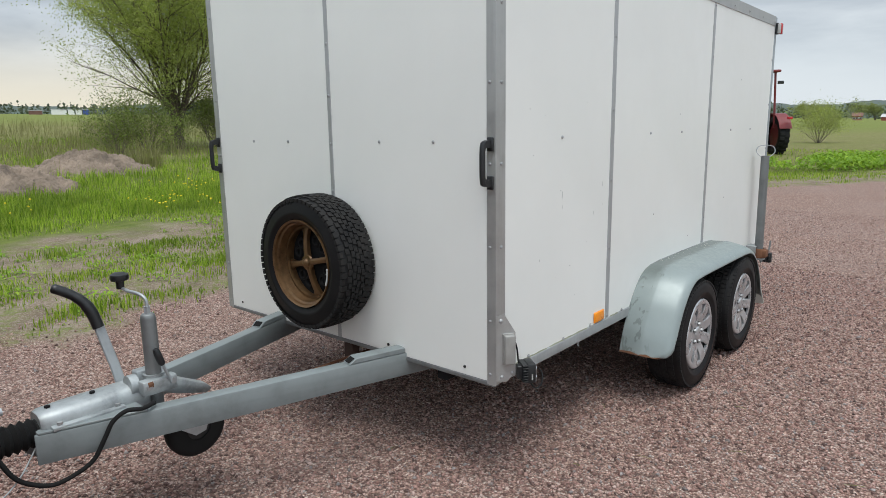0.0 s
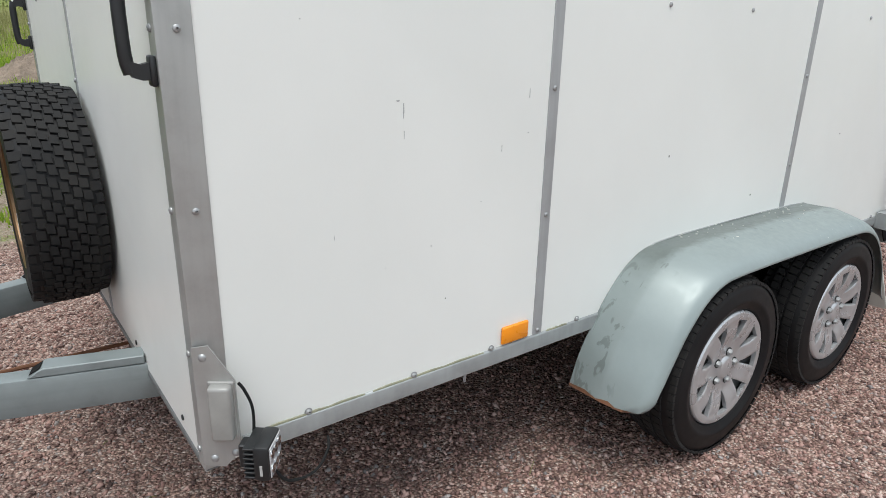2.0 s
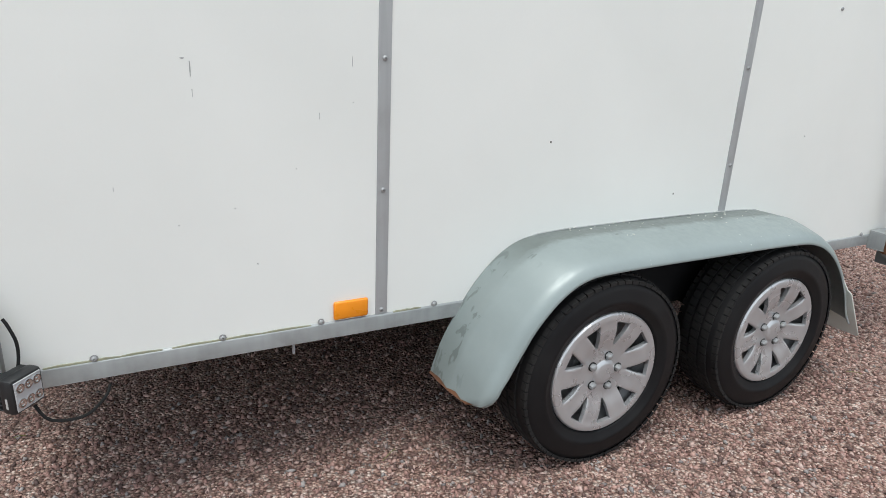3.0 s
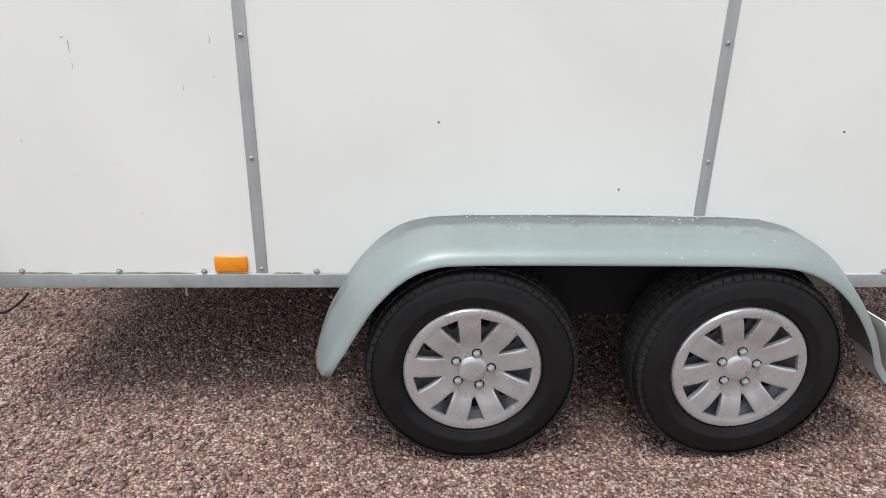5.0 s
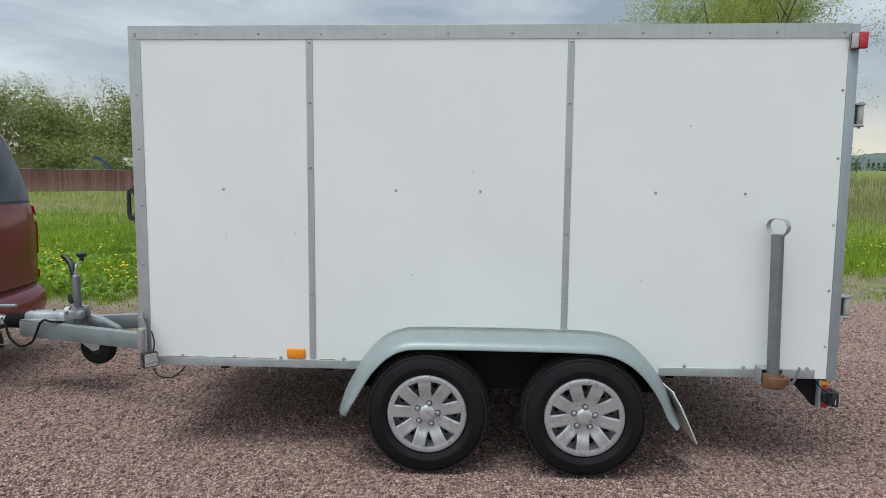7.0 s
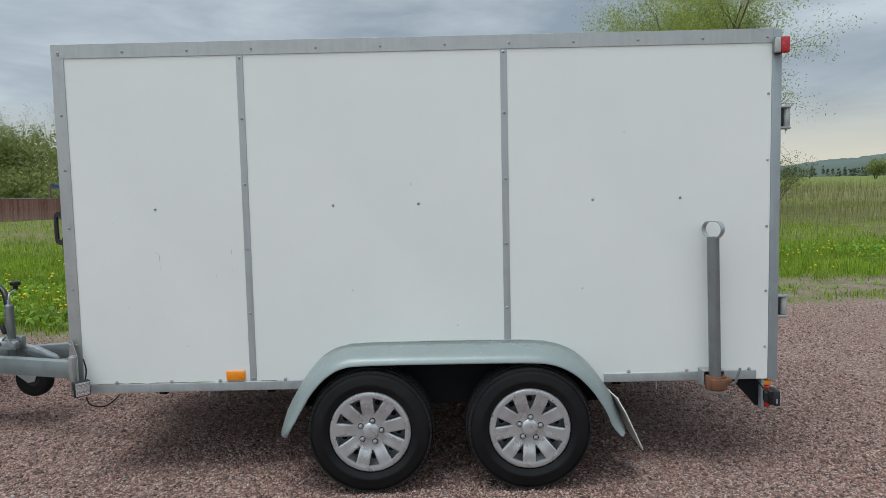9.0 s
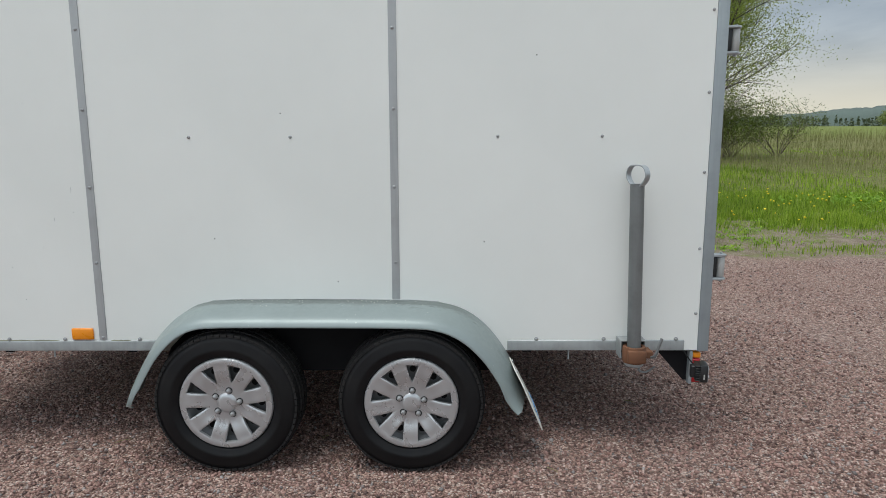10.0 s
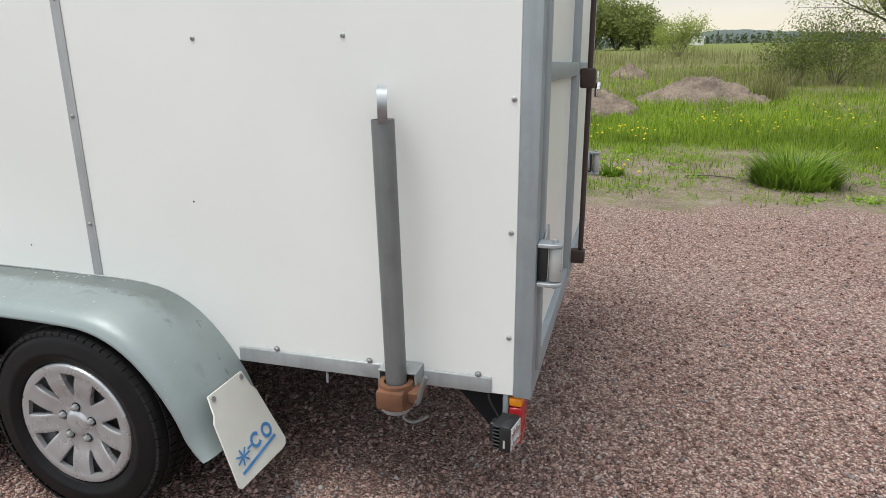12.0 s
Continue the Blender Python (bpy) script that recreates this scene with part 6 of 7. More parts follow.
def leaf_patch(name, seed, spots, mat, label, category, size, per, tall):
    """Broad leaves rising from rosettes round the given spots (x, y, radius)."""
    rng = np.random.default_rng(seed)
    ps, fs, off = [], [], 0
    for sx, sy, sr in spots:
        n = max(6, int(per * sr * sr * 3.14))
        r, a = sr * np.sqrt(rng.uniform(0, 1, n)), rng.uniform(0, 2 * np.pi, n)
        x, y = sx + r * np.cos(a), sy + r * np.sin(a)
        d = rng.uniform(0, 2 * np.pi, n)
        ln, up = size * rng.uniform(0.6, 1.3, n), rng.uniform(0.25, 1.15, n)
        z = land(x, y) + rng.uniform(0.0, tall, n) * (1 - 0.5 * r / max(sr, 0.01))
        cx, cy = np.cos(d), np.sin(d)
        wx, wy = -cy * ln * 0.22, cx * ln * 0.22
        p = np.empty((n, 5, 3))
        p[:, 0] = np.stack([x, y, z], 1)
        mx, my, mz = x + cx * ln * 0.5, y + cy * ln * 0.5, z + ln * 0.55 * up
        p[:, 1] = np.stack([mx + wx, my + wy, mz], 1)
        p[:, 2] = np.stack([mx - wx, my - wy, mz], 1)
        p[:, 3] = np.stack([x + cx * ln, y + cy * ln, z + ln * 0.7 * up - ln * 0.1], 1)
        p[:, 4] = np.stack([mx, my, mz - ln * 0.06], 1)
        t = np.array([(0, 4, 1), (0, 2, 4), (4, 3, 1), (4, 2, 3)])
        ps.append(p.reshape(-1, 3))
        fs.append((np.arange(n)[:, None, None] * 5 + t[None]).reshape(-1, 3) + off)
        off += n * 5
    return tagged(new(name, arrays(name, np.concatenate(ps), np.concatenate(fs), [mat])), label, category, kind="stuff")


def build_weeds():
    rng = random.Random(8)
    spots = [(rng.uniform(-9.5, -5.5), rng.uniform(-7.5, -0.2), rng.uniform(0.15, 0.5)) for _ in range(75)]
    spots += [(rng.uniform(-12.5, -9.2), rng.uniform(11.2, 15.5), rng.uniform(0.4, 0.8)) for _ in range(20)]
    leaf_patch("broad_weeds", 12, spots, M_WEED, "bright green broad-leaved weeds at the meadow's edge", "weeds", 0.105, 170, 0.17)
    spots = [(rng.uniform(-8, 4), rng.uniform(20.6, 27.5), rng.uniform(0.6, 1.1)) for _ in range(72)]
    spots = [s for s in spots if s[0] > -0.205 * s[1] + s[2] or s[1] < 21.8]
    leaf_patch("dock_bed", 13, spots, M_WEED, "bed of bright green dock leaves beyond the yard", "weeds", 0.17, 120, 0.30)
    spots = [(rng.uniform(-9.8, -5.0), rng.uniform(-6, 10.5), rng.uniform(0.05, 0.20)) for _ in range(330)]
    spots = [s for s in spots if -3.6 < yard(s[0], s[1]) < -0.4]
    leaf_patch("low_plantain", 14, spots, M_WEED, "small flat weeds in the trodden earth", "weeds", 0.055, 420, 0.012)
    # a full tuft at the gravel's edge
    g = np.random.default_rng(15)
    for sx, sy, r, n, h in ((-7.15, 7.1, 0.40, 1500, 0.40), (-7.3, 5.25, 0.13, 220, 0.17)):
        rr, a = r * np.sqrt(g.uniform(0, 1, n)), g.uniform(0, 2 * np.pi, n)
        hh = h * g.uniform(0.3, 1.1, n) * (1 - 0.55 * (rr / r) ** 2) * (0.35 + 1.3 * fbm(np.cos(a) * 3 + 5 + rr, np.sin(a) * 3 + 5, 8))
        c, f = blades(g, sx + rr * np.cos(a), sy + rr * np.sin(a), hh, g.uniform(0.010, 0.026, n), 1.5, a)
        at = Vector((sx, sy, float(land(sx, sy))))
        ob = new("grass_tuft", arrays("grass_tuft", c - np.array(at), f, [M_TUFT]))
        ob.location = at
        tagged(ob, "full dark green grass tuft at the gravel's edge" if r > 0.3 else "small green grass tuft in the earth", "grass tuft")
    # dandelions
    rng = np.random.default_rng(16)
    cs = [(-10.2, 5.2, 0.9, 26), (-12.5, 7.5, 1.4, 40), (-13.5, 9.6, 1.2, 22), (-9.0, 9.5, 1.0, 16), (-7.0, 5.35, 0.14, 5), (-10.8, 10.8, 1.3, 26), (-6.6, -1.7, 1.5, 110), (-7.2, -3.6, 1.8, 100), (-11.2, 3.2, 1.2, 16), (-6.3, -0.3, 0.6, 12)]
    x = np.concatenate([c[0] + rng.normal(0, c[2] * 0.6, c[3]) for c in cs])
    y = np.concatenate([c[1] + rng.normal(0, c[2] * 0.6, c[3]) for c in cs])
    keep = yard(x, y) < -0.8
    x, y = x[keep], y[keep]
    n = len(x)
    z = land(x, y) + rng.uniform(0.12, 0.30, n) * np.clip(-yard(x, y) - 0.6, 0.15, 1)
    r = rng.uniform(0.014, 0.024, n)
    k = np.arange(8) * np.pi / 4
    ring = np.stack([x[:, None] + np.cos(k) * r[:, None], y[:, None] + np.sin(k) * r[:, None], np.repeat(z[:, None], 8, 1) + 0.3 * r[:, None] * np.cos(k + rng.uniform(0, 6, n)[:, None])], -1)
    top = np.stack([x, y, z + r * 0.55], -1)[:, None]
    low = np.stack([x, y, z - r * 0.9], -1)[:, None]
    co = np.concatenate([ring, top, low], 1).reshape(-1, 3)
    t = np.array([(i, (i + 1) % 8, 8) for i in range(8)] + [((i + 1) % 8, i, 9) for i in range(8)])
    f = (np.arange(n)[:, None, None] * 10 + t[None]).reshape(-1, 3)
    tagged(new("dandelions", arrays("dandelions", co, f, [M_YELLOW])), "yellow dandelions flowering in the grass", "dandelions", kind="stuff")
    # a clump of old reeds beside the heaps and a stick on the bare earth
    n = 170
    rr, a = 0.5 * np.sqrt(g.uniform(0, 1, n)), g.uniform(0, 2 * np.pi, n)
    sx, sy = -19.2, 8.95
    c, f = blades(g, sx + rr * np.cos(a), sy + rr * np.sin(a), g.uniform(0.4, 1.0, n), np.full(n, 0.02), 0.5, a)
    at = Vector((sx, sy, float(land(sx, sy))))
    ob = new("reed_clump", arrays("reed_clump", c - np.array(at), f, [M_STRAW]))
    ob.location = at
    tagged(ob, "clump of pale dry reeds beside the earth heap", "reeds")
    zs = float(land(-7.3, 6.3)) + 0.012
    solo("fallen_stick", tube(B(), curve([(-7.35, 6.05, zs), (-7.32, 6.2, zs + 0.02), (-7.36, 6.38, zs + 0.01), (-7.33, 6.55, zs)], 4), 0.007, 6), M_TWIG, "weathered grey stick lying on bare earth", "stick")
    # fallen straws on the gravel
    st = B()
    r = random.Random(17)
    for _ in range(70):
        px, py, an, ln = r.uniform(-3.6, 1.0), r.uniform(0.3, 8), r.uniform(0, 6.3), r.uniform(0.02, 0.07)
        d = Vector((math.cos(an), math.sin(an), 0.0)) * ln / 2
        c = Vector((px, py, 0.013))
        tube(st, [c - d, c + Vector((0, 0, 0.003)), c + d], 0.0012, 4)
    me = mesh_of("fallen_straws", st, M_STRAW)
    tagged(new("fallen_straws", me), "pale straws fallen on the gravel", "straw", kind="stuff")


class Plant:
    """Collects tapered branches and small leaves of a tree."""

    def __init__(self, seed):
        self.r = random.Random(seed)
        self.g = np.random.default_rng(seed)
        self.wood, self.tips = [], []

    def branch(self, p, d, length, r0, depth, kids, spread, droop, segs=5, bare=0.3):
        r = self.r
        p, d = Vector(p), Vector(d).normalized()
        pts, rad = [p.copy()], [r0]
        for i in range(segs):
            d = (d + Vector((r.uniform(-1, 1), r.uniform(-1, 1), r.uniform(-1, 1))) * 0.13 + Vector((0, 0, -droop if depth == 0 else droop * -0.2))).normalized()
            p = p + d * length / segs
            pts.append(p.copy())
            rad.append(r0 * (1 - 0.78 * (i + 1) / segs))
        self.wood.append((pts, rad))
        if depth <= 1:
            for q in pts[1:]:
                self.tips.append(q)
        else:
            self.tips += pts[2:] * 2
        if depth > 0:
            for k in range(kids):
                u = bare + (1 - bare) * (k + r.random()) / kids
                i = min(int(u * segs), segs - 1)
                q = pts[i].lerp(pts[i + 1], u * segs - i)
                along = (pts[i + 1] - pts[i]).normalized()
                side = Vector((r.uniform(-1, 1), r.uniform(-1, 1), r.uniform(-0.4, 0.8)))
                side = (side - along * side.dot(along)).normalized()
                nd = along * math.cos(spread) + side * math.sin(spread)
                self.branch(q, nd, length * r.uniform(0.38, 0.62) * (1.15 - 0.5 * u), max(rad[i] * 0.55, 0.004), depth - 1, max(3, kids - 2), spread, droop, max(3, segs - 1), 0.2)

    def wood_mesh(self, name, mat, sides=5):
        bm = B()
        for pts, rad in self.wood:
            tube(bm, pts, rad, sides if rad[0] > 0.02 else 3, False)
        return mesh_of(name, bm, mat, 60)

    def leaf_mesh(self, name, mat, count, size, spread):
        g = self.g
        tips = np.array([tuple(t) for t in self.tips])
        c = tips[g.integers(0, len(tips), count)] + g.normal(0, spread, (count, 3))
        u = g.normal(0, 1, (count, 3))
        u /= np.linalg.norm(u, axis=1)[:, None]
        w = np.cross(u, g.normal(0, 1, (count, 3)))
        w /= np.linalg.norm(w, axis=1)[:, None]
        s = (size * g.uniform(0.6, 1.4, count))[:, None]
        u, w = u * s, w * s * 0.42
        co = np.stack([c - u, c + w * 0.9, c + u, c - w * 0.9], 1).reshape(-1, 3)
        return arrays(name, co, np.arange(count * 4).reshape(-1, 4), [mat])


def tree(name, seed, at, label, height, stems, radius, leaves, size, kids=7, depth=2, spread=0.75, flare=0.35, trunk=0.0, leaf_mat=None, droop=0.02, wood_mat=None, group="", fuzz=0.16, category="tree", bare=0.3):
    p = Plant(seed)
    r = p.r
    if trunk:
        p.wood.append(([Vector((0, 0, -0.2)), Vector((0.02, 0, trunk * 0.5)), Vector((0, 0.03, trunk))], [radius * 3.4, radius * 2.6, radius * 2.2]))
    for k in range(stems):
        a = 2 * math.pi * (k + r.uniform(-0.3, 0.3)) / stems
        f = flare * r.uniform(0.35, 1.25)
        start = (0.18 * math.cos(a) * radius * 4, 0.18 * math.sin(a) * radius * 4, trunk * 0.9 - 0.05)
        ln = (height - trunk) * r.uniform(0.72, 1.02)
        p.branch(start, (math.cos(a) * f, math.sin(a) * f, 1), ln, radius * r.uniform(0.55, 0.95), depth, kids, spread, droop, 6, bare)
    at = Vector((at[0], at[1], float(land(at[0], at[1])) - 0.05))
    t = thing(name, at, label, category, group, local=True)
    w = new("trunk", p.wood_mesh("trunk", wood_mat or M_BARK))
    c = new("crown", p.leaf_mesh("crown", leaf_mat or M_LEAF, leaves, size, fuzz))
    w.parent = c.parent = t
    return t


def build_trees():
    tree("willow_tree", 5, (-28.6, 14.9), "many-stemmed willow in young leaf at the meadow", 10.6, 15, 0.085, 150000, 0.046, 11, 2, 0.75, 0.34, 1.2, M_LEAF, 0.03, M_BARK, fuzz=0.25, bare=0.06)
    # scrub round the willow's foot
    for i, (x, y, h, n) in enumerate(((-26.0, 12.2, 2.3, 5200), (-28.6, 16.6, 2.7, 5600), (-30.3, 17.8, 3.2, 3600), (-31.0, 20.4, 2.6, 2200), (-25.0, 10.6, 1.7, 2600))):
        tree("willow_scrub", 40 + i, (x, y), "low tangled willow scrub with small leaves", h, 11, 0.03, int(n * 1.3), 0.045, 8, 2, 0.75, 0.7, 0.0, M_SCRUB, 0.03, M_TWIG, "scrub round the willow", 0.17, "shrub")
    tree("willow_bush", 50, (-62, 8.9), "round pale green bush far out in the meadow", 3.2, 13, 0.05, 5200, 0.085, 7, 2, 0.7, 0.9, 0.0, M_LEAF, 0.02, M_TWIG, "", 0.26, "shrub")
    tree("willow_bush", 51, (-8.7, 46.5), "airy pale green bush beyond the dock bed", 2.5, 17, 0.022, 9500, 0.036, 7, 2, 0.7, 0.6, 0.0, M_LEAF, 0.02, M_TWIG, "", 0.22, "shrub")
    tree("lone_tree", 53, (-172, 120), "lone dark tree far across the field", 4.6, 6, 0.16, 3600, 0.22, 6, 2, 0.8, 0.35, 0.0, M_LEAF2, 0.02, fuzz=0.5)
    # dark grove far behind the meadow
    for i, (x, y, h) in enumerate(((-118, 5.6, 6.0), (-121, 2.0, 7.2), (-119, -2.0, 7.6), (-123, -6.5, 7.8), (-120, -11, 7.5))):
        tree("grove_tree", 60 + i, (x, y), "dark leafy tree in a distant grove", h, 8, 0.16, 8500, 0.27, 6, 2, 0.8, 0.6, 0.0, M_LEAF2, 0.02, None, "distant grove", 0.9)
    # the wood behind the red fence
    e, way = Vector((1.9, 3.5, 0)), Vector((math.cos(radians(-146)), math.sin(radians(-146)), 0))
    side = Vector((-way.y, way.x, 0))
    spec = ((-22, 66, 10.5, 1), (-16, 70, 9.5, 1), (-11.5, 64, 7.2, 0), (-9.0, 76, 9.8, 0), (-6.0, 68, 7.6, 2), (-4.0, 82, 10.6, 0), (-1.0, 70, 6.6, 2), (0.5, 80, 9.8, 0), (3.0, 72, 7.6, 2), (5.5, 82, 9.6, 0), (7.5, 66, 5.8, 2), (10.0, 76, 10.4, 0), (13.0, 70, 9.8, 0), (16, 78, 9.6, 0), (20, 70, 8.8, 0), (25, 76, 9.2, 0), (31, 72, 8.6, 0))
    for i, (s, d, h, kind) in enumerate(spec):
        q = e + way * d + side * s
        if kind == 1:
            tree("pine_tree", 80 + i, (q.x, q.y), "tall dark conifer behind the fence", h, 3, 0.2, 9000, 0.14, 10, 2, 1.1, 0.12, 2.0, M_PINE, 0.04, None, "wood behind the fence", 0.42)
        elif kind == 2:
            tree("leafy_tree", 80 + i, (q.x, q.y), "dense olive-green tree behind the fence", h, 7, 0.12, 8500, 0.15, 7, 2, 0.8, 0.5, 0.3, M_LEAF2, 0.02, None, "wood behind the fence", 0.5)
        else:
            tree("sparse_tree", 80 + i, (q.x, q.y), "half-bare spring tree behind the fence", h, 4, 0.13, 5200, 0.08, 8, 2, 0.6, 0.32, 1.2, M_LEAF2, 0.02, None, "wood behind the fence", 0.25)
    for i in range(13):
        q = e + way * (60 + 5 * (i % 3)) + side * (-14 + 3.1 * i)
        tree("wood_shrub", 130 + i, (q.x, q.y), "tangled olive-brown undergrowth behind the fence", 3.0 + 1.3 * ((i * 7) % 5) / 4, 8, 0.04, 3200, 0.14, 6, 2, 0.8, 0.7, 0.0, M_LEAF2, 0.02, M_TWIG, "undergrowth behind the fence", 0.4, "shrub")
    q = e + way * 56 + side * 2.2
    tree("pale_shrub", 99, (q.x, q.y), "pale flowering shrub just behind the fence", 2.6, 7, 0.04, 2200, 0.06, 5, 2, 0.6, 0.6, 0.0, M_STRAW, 0.02, M_TWIG, "", 0.16, "shrub")


scatter_stones()
build_meadow()
build_weeds()
build_trees()

# ---- mounds, fence, houses and hills ----
def mound(x, y, rx, ry, h, seed, label, turn=0.0):
    n, m = 170, 70
    co, fs = [], []
    z0 = float(land(x, y))
    for i in range(m + 1):
        u = i / m
        for k in range(n):
            a = 2 * math.pi * k / n
            wob = 1 + 0.22 * (noise.noise((math.cos(a) * 1.3 + seed, math.sin(a) * 1.3, seed * 2.0)))
            px, py = rx * u * wob * math.cos(a), ry * u * wob * math.sin(a)
            px, py = px * math.cos(turn) - py * math.sin(turn), px * math.sin(turn) + py * math.cos(turn)
            hh = h * min(1.0, 1.25 * (1 - u)) ** 0.9 * (1 + 0.25 * noise.noise((px * 1.1, py * 1.1, seed))) + 0.10 * noise.noise((px * 2.7, py * 2.7, seed + 5)) + 0.09 * noise.noise((px * 6, py * 6, seed + 9)) + 0.06 * noise.noise((px * 15, py * 15, seed + 3)) + 0.05 * noise.noise((px * 34, py * 34, seed + 6))
            co.append((px, py, hh if i < m else -0.25))
    for i in range(m):
        for k in range(n):
            j = (k + 1) % n
            fs.append((i * n + k, i * n + j, (i + 1) * n + j, (i + 1) * n + k))
    me = arrays("spoil_mound", co, fs, [M_SPOIL])
    me.shade_smooth()
    ob = new("spoil_mound", me)
    ob.location = (x, y, z0)
    return tagged(ob, label, "mound", "spoil mounds")


def building(name, at, yaw, w, d, h, roof, wall, roof_mat, label, category, windows=0, group=""):
    """A simple house: walls, gabled or flat roof and windows."""
    at = Vector((at[0], at[1], float(land(at[0], at[1])) - 0.2))
    t = thing(name, at, label, category, group, turn=Matrix.Translation(at) @ pose(0, 0, 0, 0, 0, yaw), local=True)
    part("wall", box(B(), -w / 2, w / 2, -d / 2, d / 2, 0, h), wall, t)
    if roof > 0:
        r = prism(B(), [(-w / 2 - 0.3, -d / 2 - 0.4, h), (-w / 2 - 0.3, d / 2 + 0.4, h), (-w / 2 - 0.3, 0, h + roof)], (w + 0.6, 0, 0))
    else:
        r = box(B(), -w / 2 - 0.2, w / 2 + 0.2, -d / 2 - 0.2, d / 2 + 0.2, h, h + 0.35)
    part("roof", r, roof_mat, t)
    for k in range(windows):
        x = -w / 2 + w * (k + 0.5) / windows
        wd = part("window", box(B(), x - 0.55, x + 0.55, -d / 2 - 0.06, -d / 2 + 0.02, h * 0.35, h * 0.78), M_WALLWHITE, t)
        part("pane", box(B(), x - 0.42, x + 0.42, -d / 2 - 0.075, -d / 2 - 0.055, h * 0.39, h * 0.74), M_WINDOWGLASS, wd)
    return t


def ridge(name, az0, az1, dist, profile, seed, label, step=0.12):
    """A wooded ridge along the horizon; profile: (azimuth, elevation of its top in degrees)."""
    azs = np.arange(az0, az1, step)
    el = np.interp(azs, [p[0] for p in profile], [p[1] for p in profile])
    el = el + 0.22 * (fbm(azs * 0.8, azs * 0 + seed, seed, 3) - 0.5) + 0.16 * (fbm(azs * 5.0, azs * 0 + 3.3, seed + 3, 3) - 0.5)
    a = np.radians(azs)
    co, fs = [], []
    for k, (aa, e) in enumerate(zip(a, el)):
        top = 1.34 + dist * math.tan(math.radians(e))
        for f, z in ((0.82, -30.0), (0.86, top * 0.55), (0.94, top * 0.86), (1.0, top), (1.12, top * 0.8), (1.2, -30.0)):
            co.append((dist * f * math.cos(aa), dist * f * math.sin(aa), z))
    n = 6
    for k in range(len(azs) - 1):
        for i in range(n - 1):
            fs.append((k * n + i, k * n + n + i, k * n + n + i + 1, k * n + i + 1))
    me = arrays(name, co, fs, [M_HILL])
    me.shade_smooth()
    return tagged(new(name, me), label, "hill", kind="structure")


def far_wood(name, az0, az1, dist, tall, seed, label):
    """The edge of a distant wood: many small clumps of foliage in crowns of uneven height."""
    g = np.random.default_rng(seed)
    n = int(math.radians(az1 - az0) * dist / 1.0)
    az = np.radians(g.uniform(az0, az1, n))
    d = dist * g.uniform(0.95, 1.08, n)
    x, y = d * np.cos(az), d * np.sin(az)
    h = tall * (0.45 + 0.75 * fbm(np.degrees(az) * 0.7, az * 0 + 2.0, seed)) * g.uniform(0.75, 1.2, n)
    per = 14
    w = np.repeat(h * g.uniform(0.22, 0.4, n), per)
    u = g.uniform(0, 1, n * per)
    cx = np.repeat(x, per) + g.normal(0, 0.55, n * per) * w * (1.15 - u)
    cy = np.repeat(y, per) + g.normal(0, 0.55, n * per) * w * (1.15 - u)
    cz = np.repeat(land(x, y), per) + np.repeat(h, per) * u
    c = np.stack([cx, cy, cz], 1)
    a = g.normal(0, 1, (n * per, 3))
    a /= np.linalg.norm(a, axis=1)[:, None]
    b = np.cross(a, g.normal(0, 1, (n * per, 3)))
    b /= np.linalg.norm(b, axis=1)[:, None]
    size = g.uniform(0.6, 1.4, n * per)[:, None]
    a, b = a * size, b * size * 0.8
    co = np.stack([c - a, c + b, c + a, c - b], 1).reshape(-1, 3)
    return tagged(new(name, arrays(name, co, np.arange(len(co)).reshape(-1, 4), [M_FARWOOD])), label, "far wood", kind="stuff")


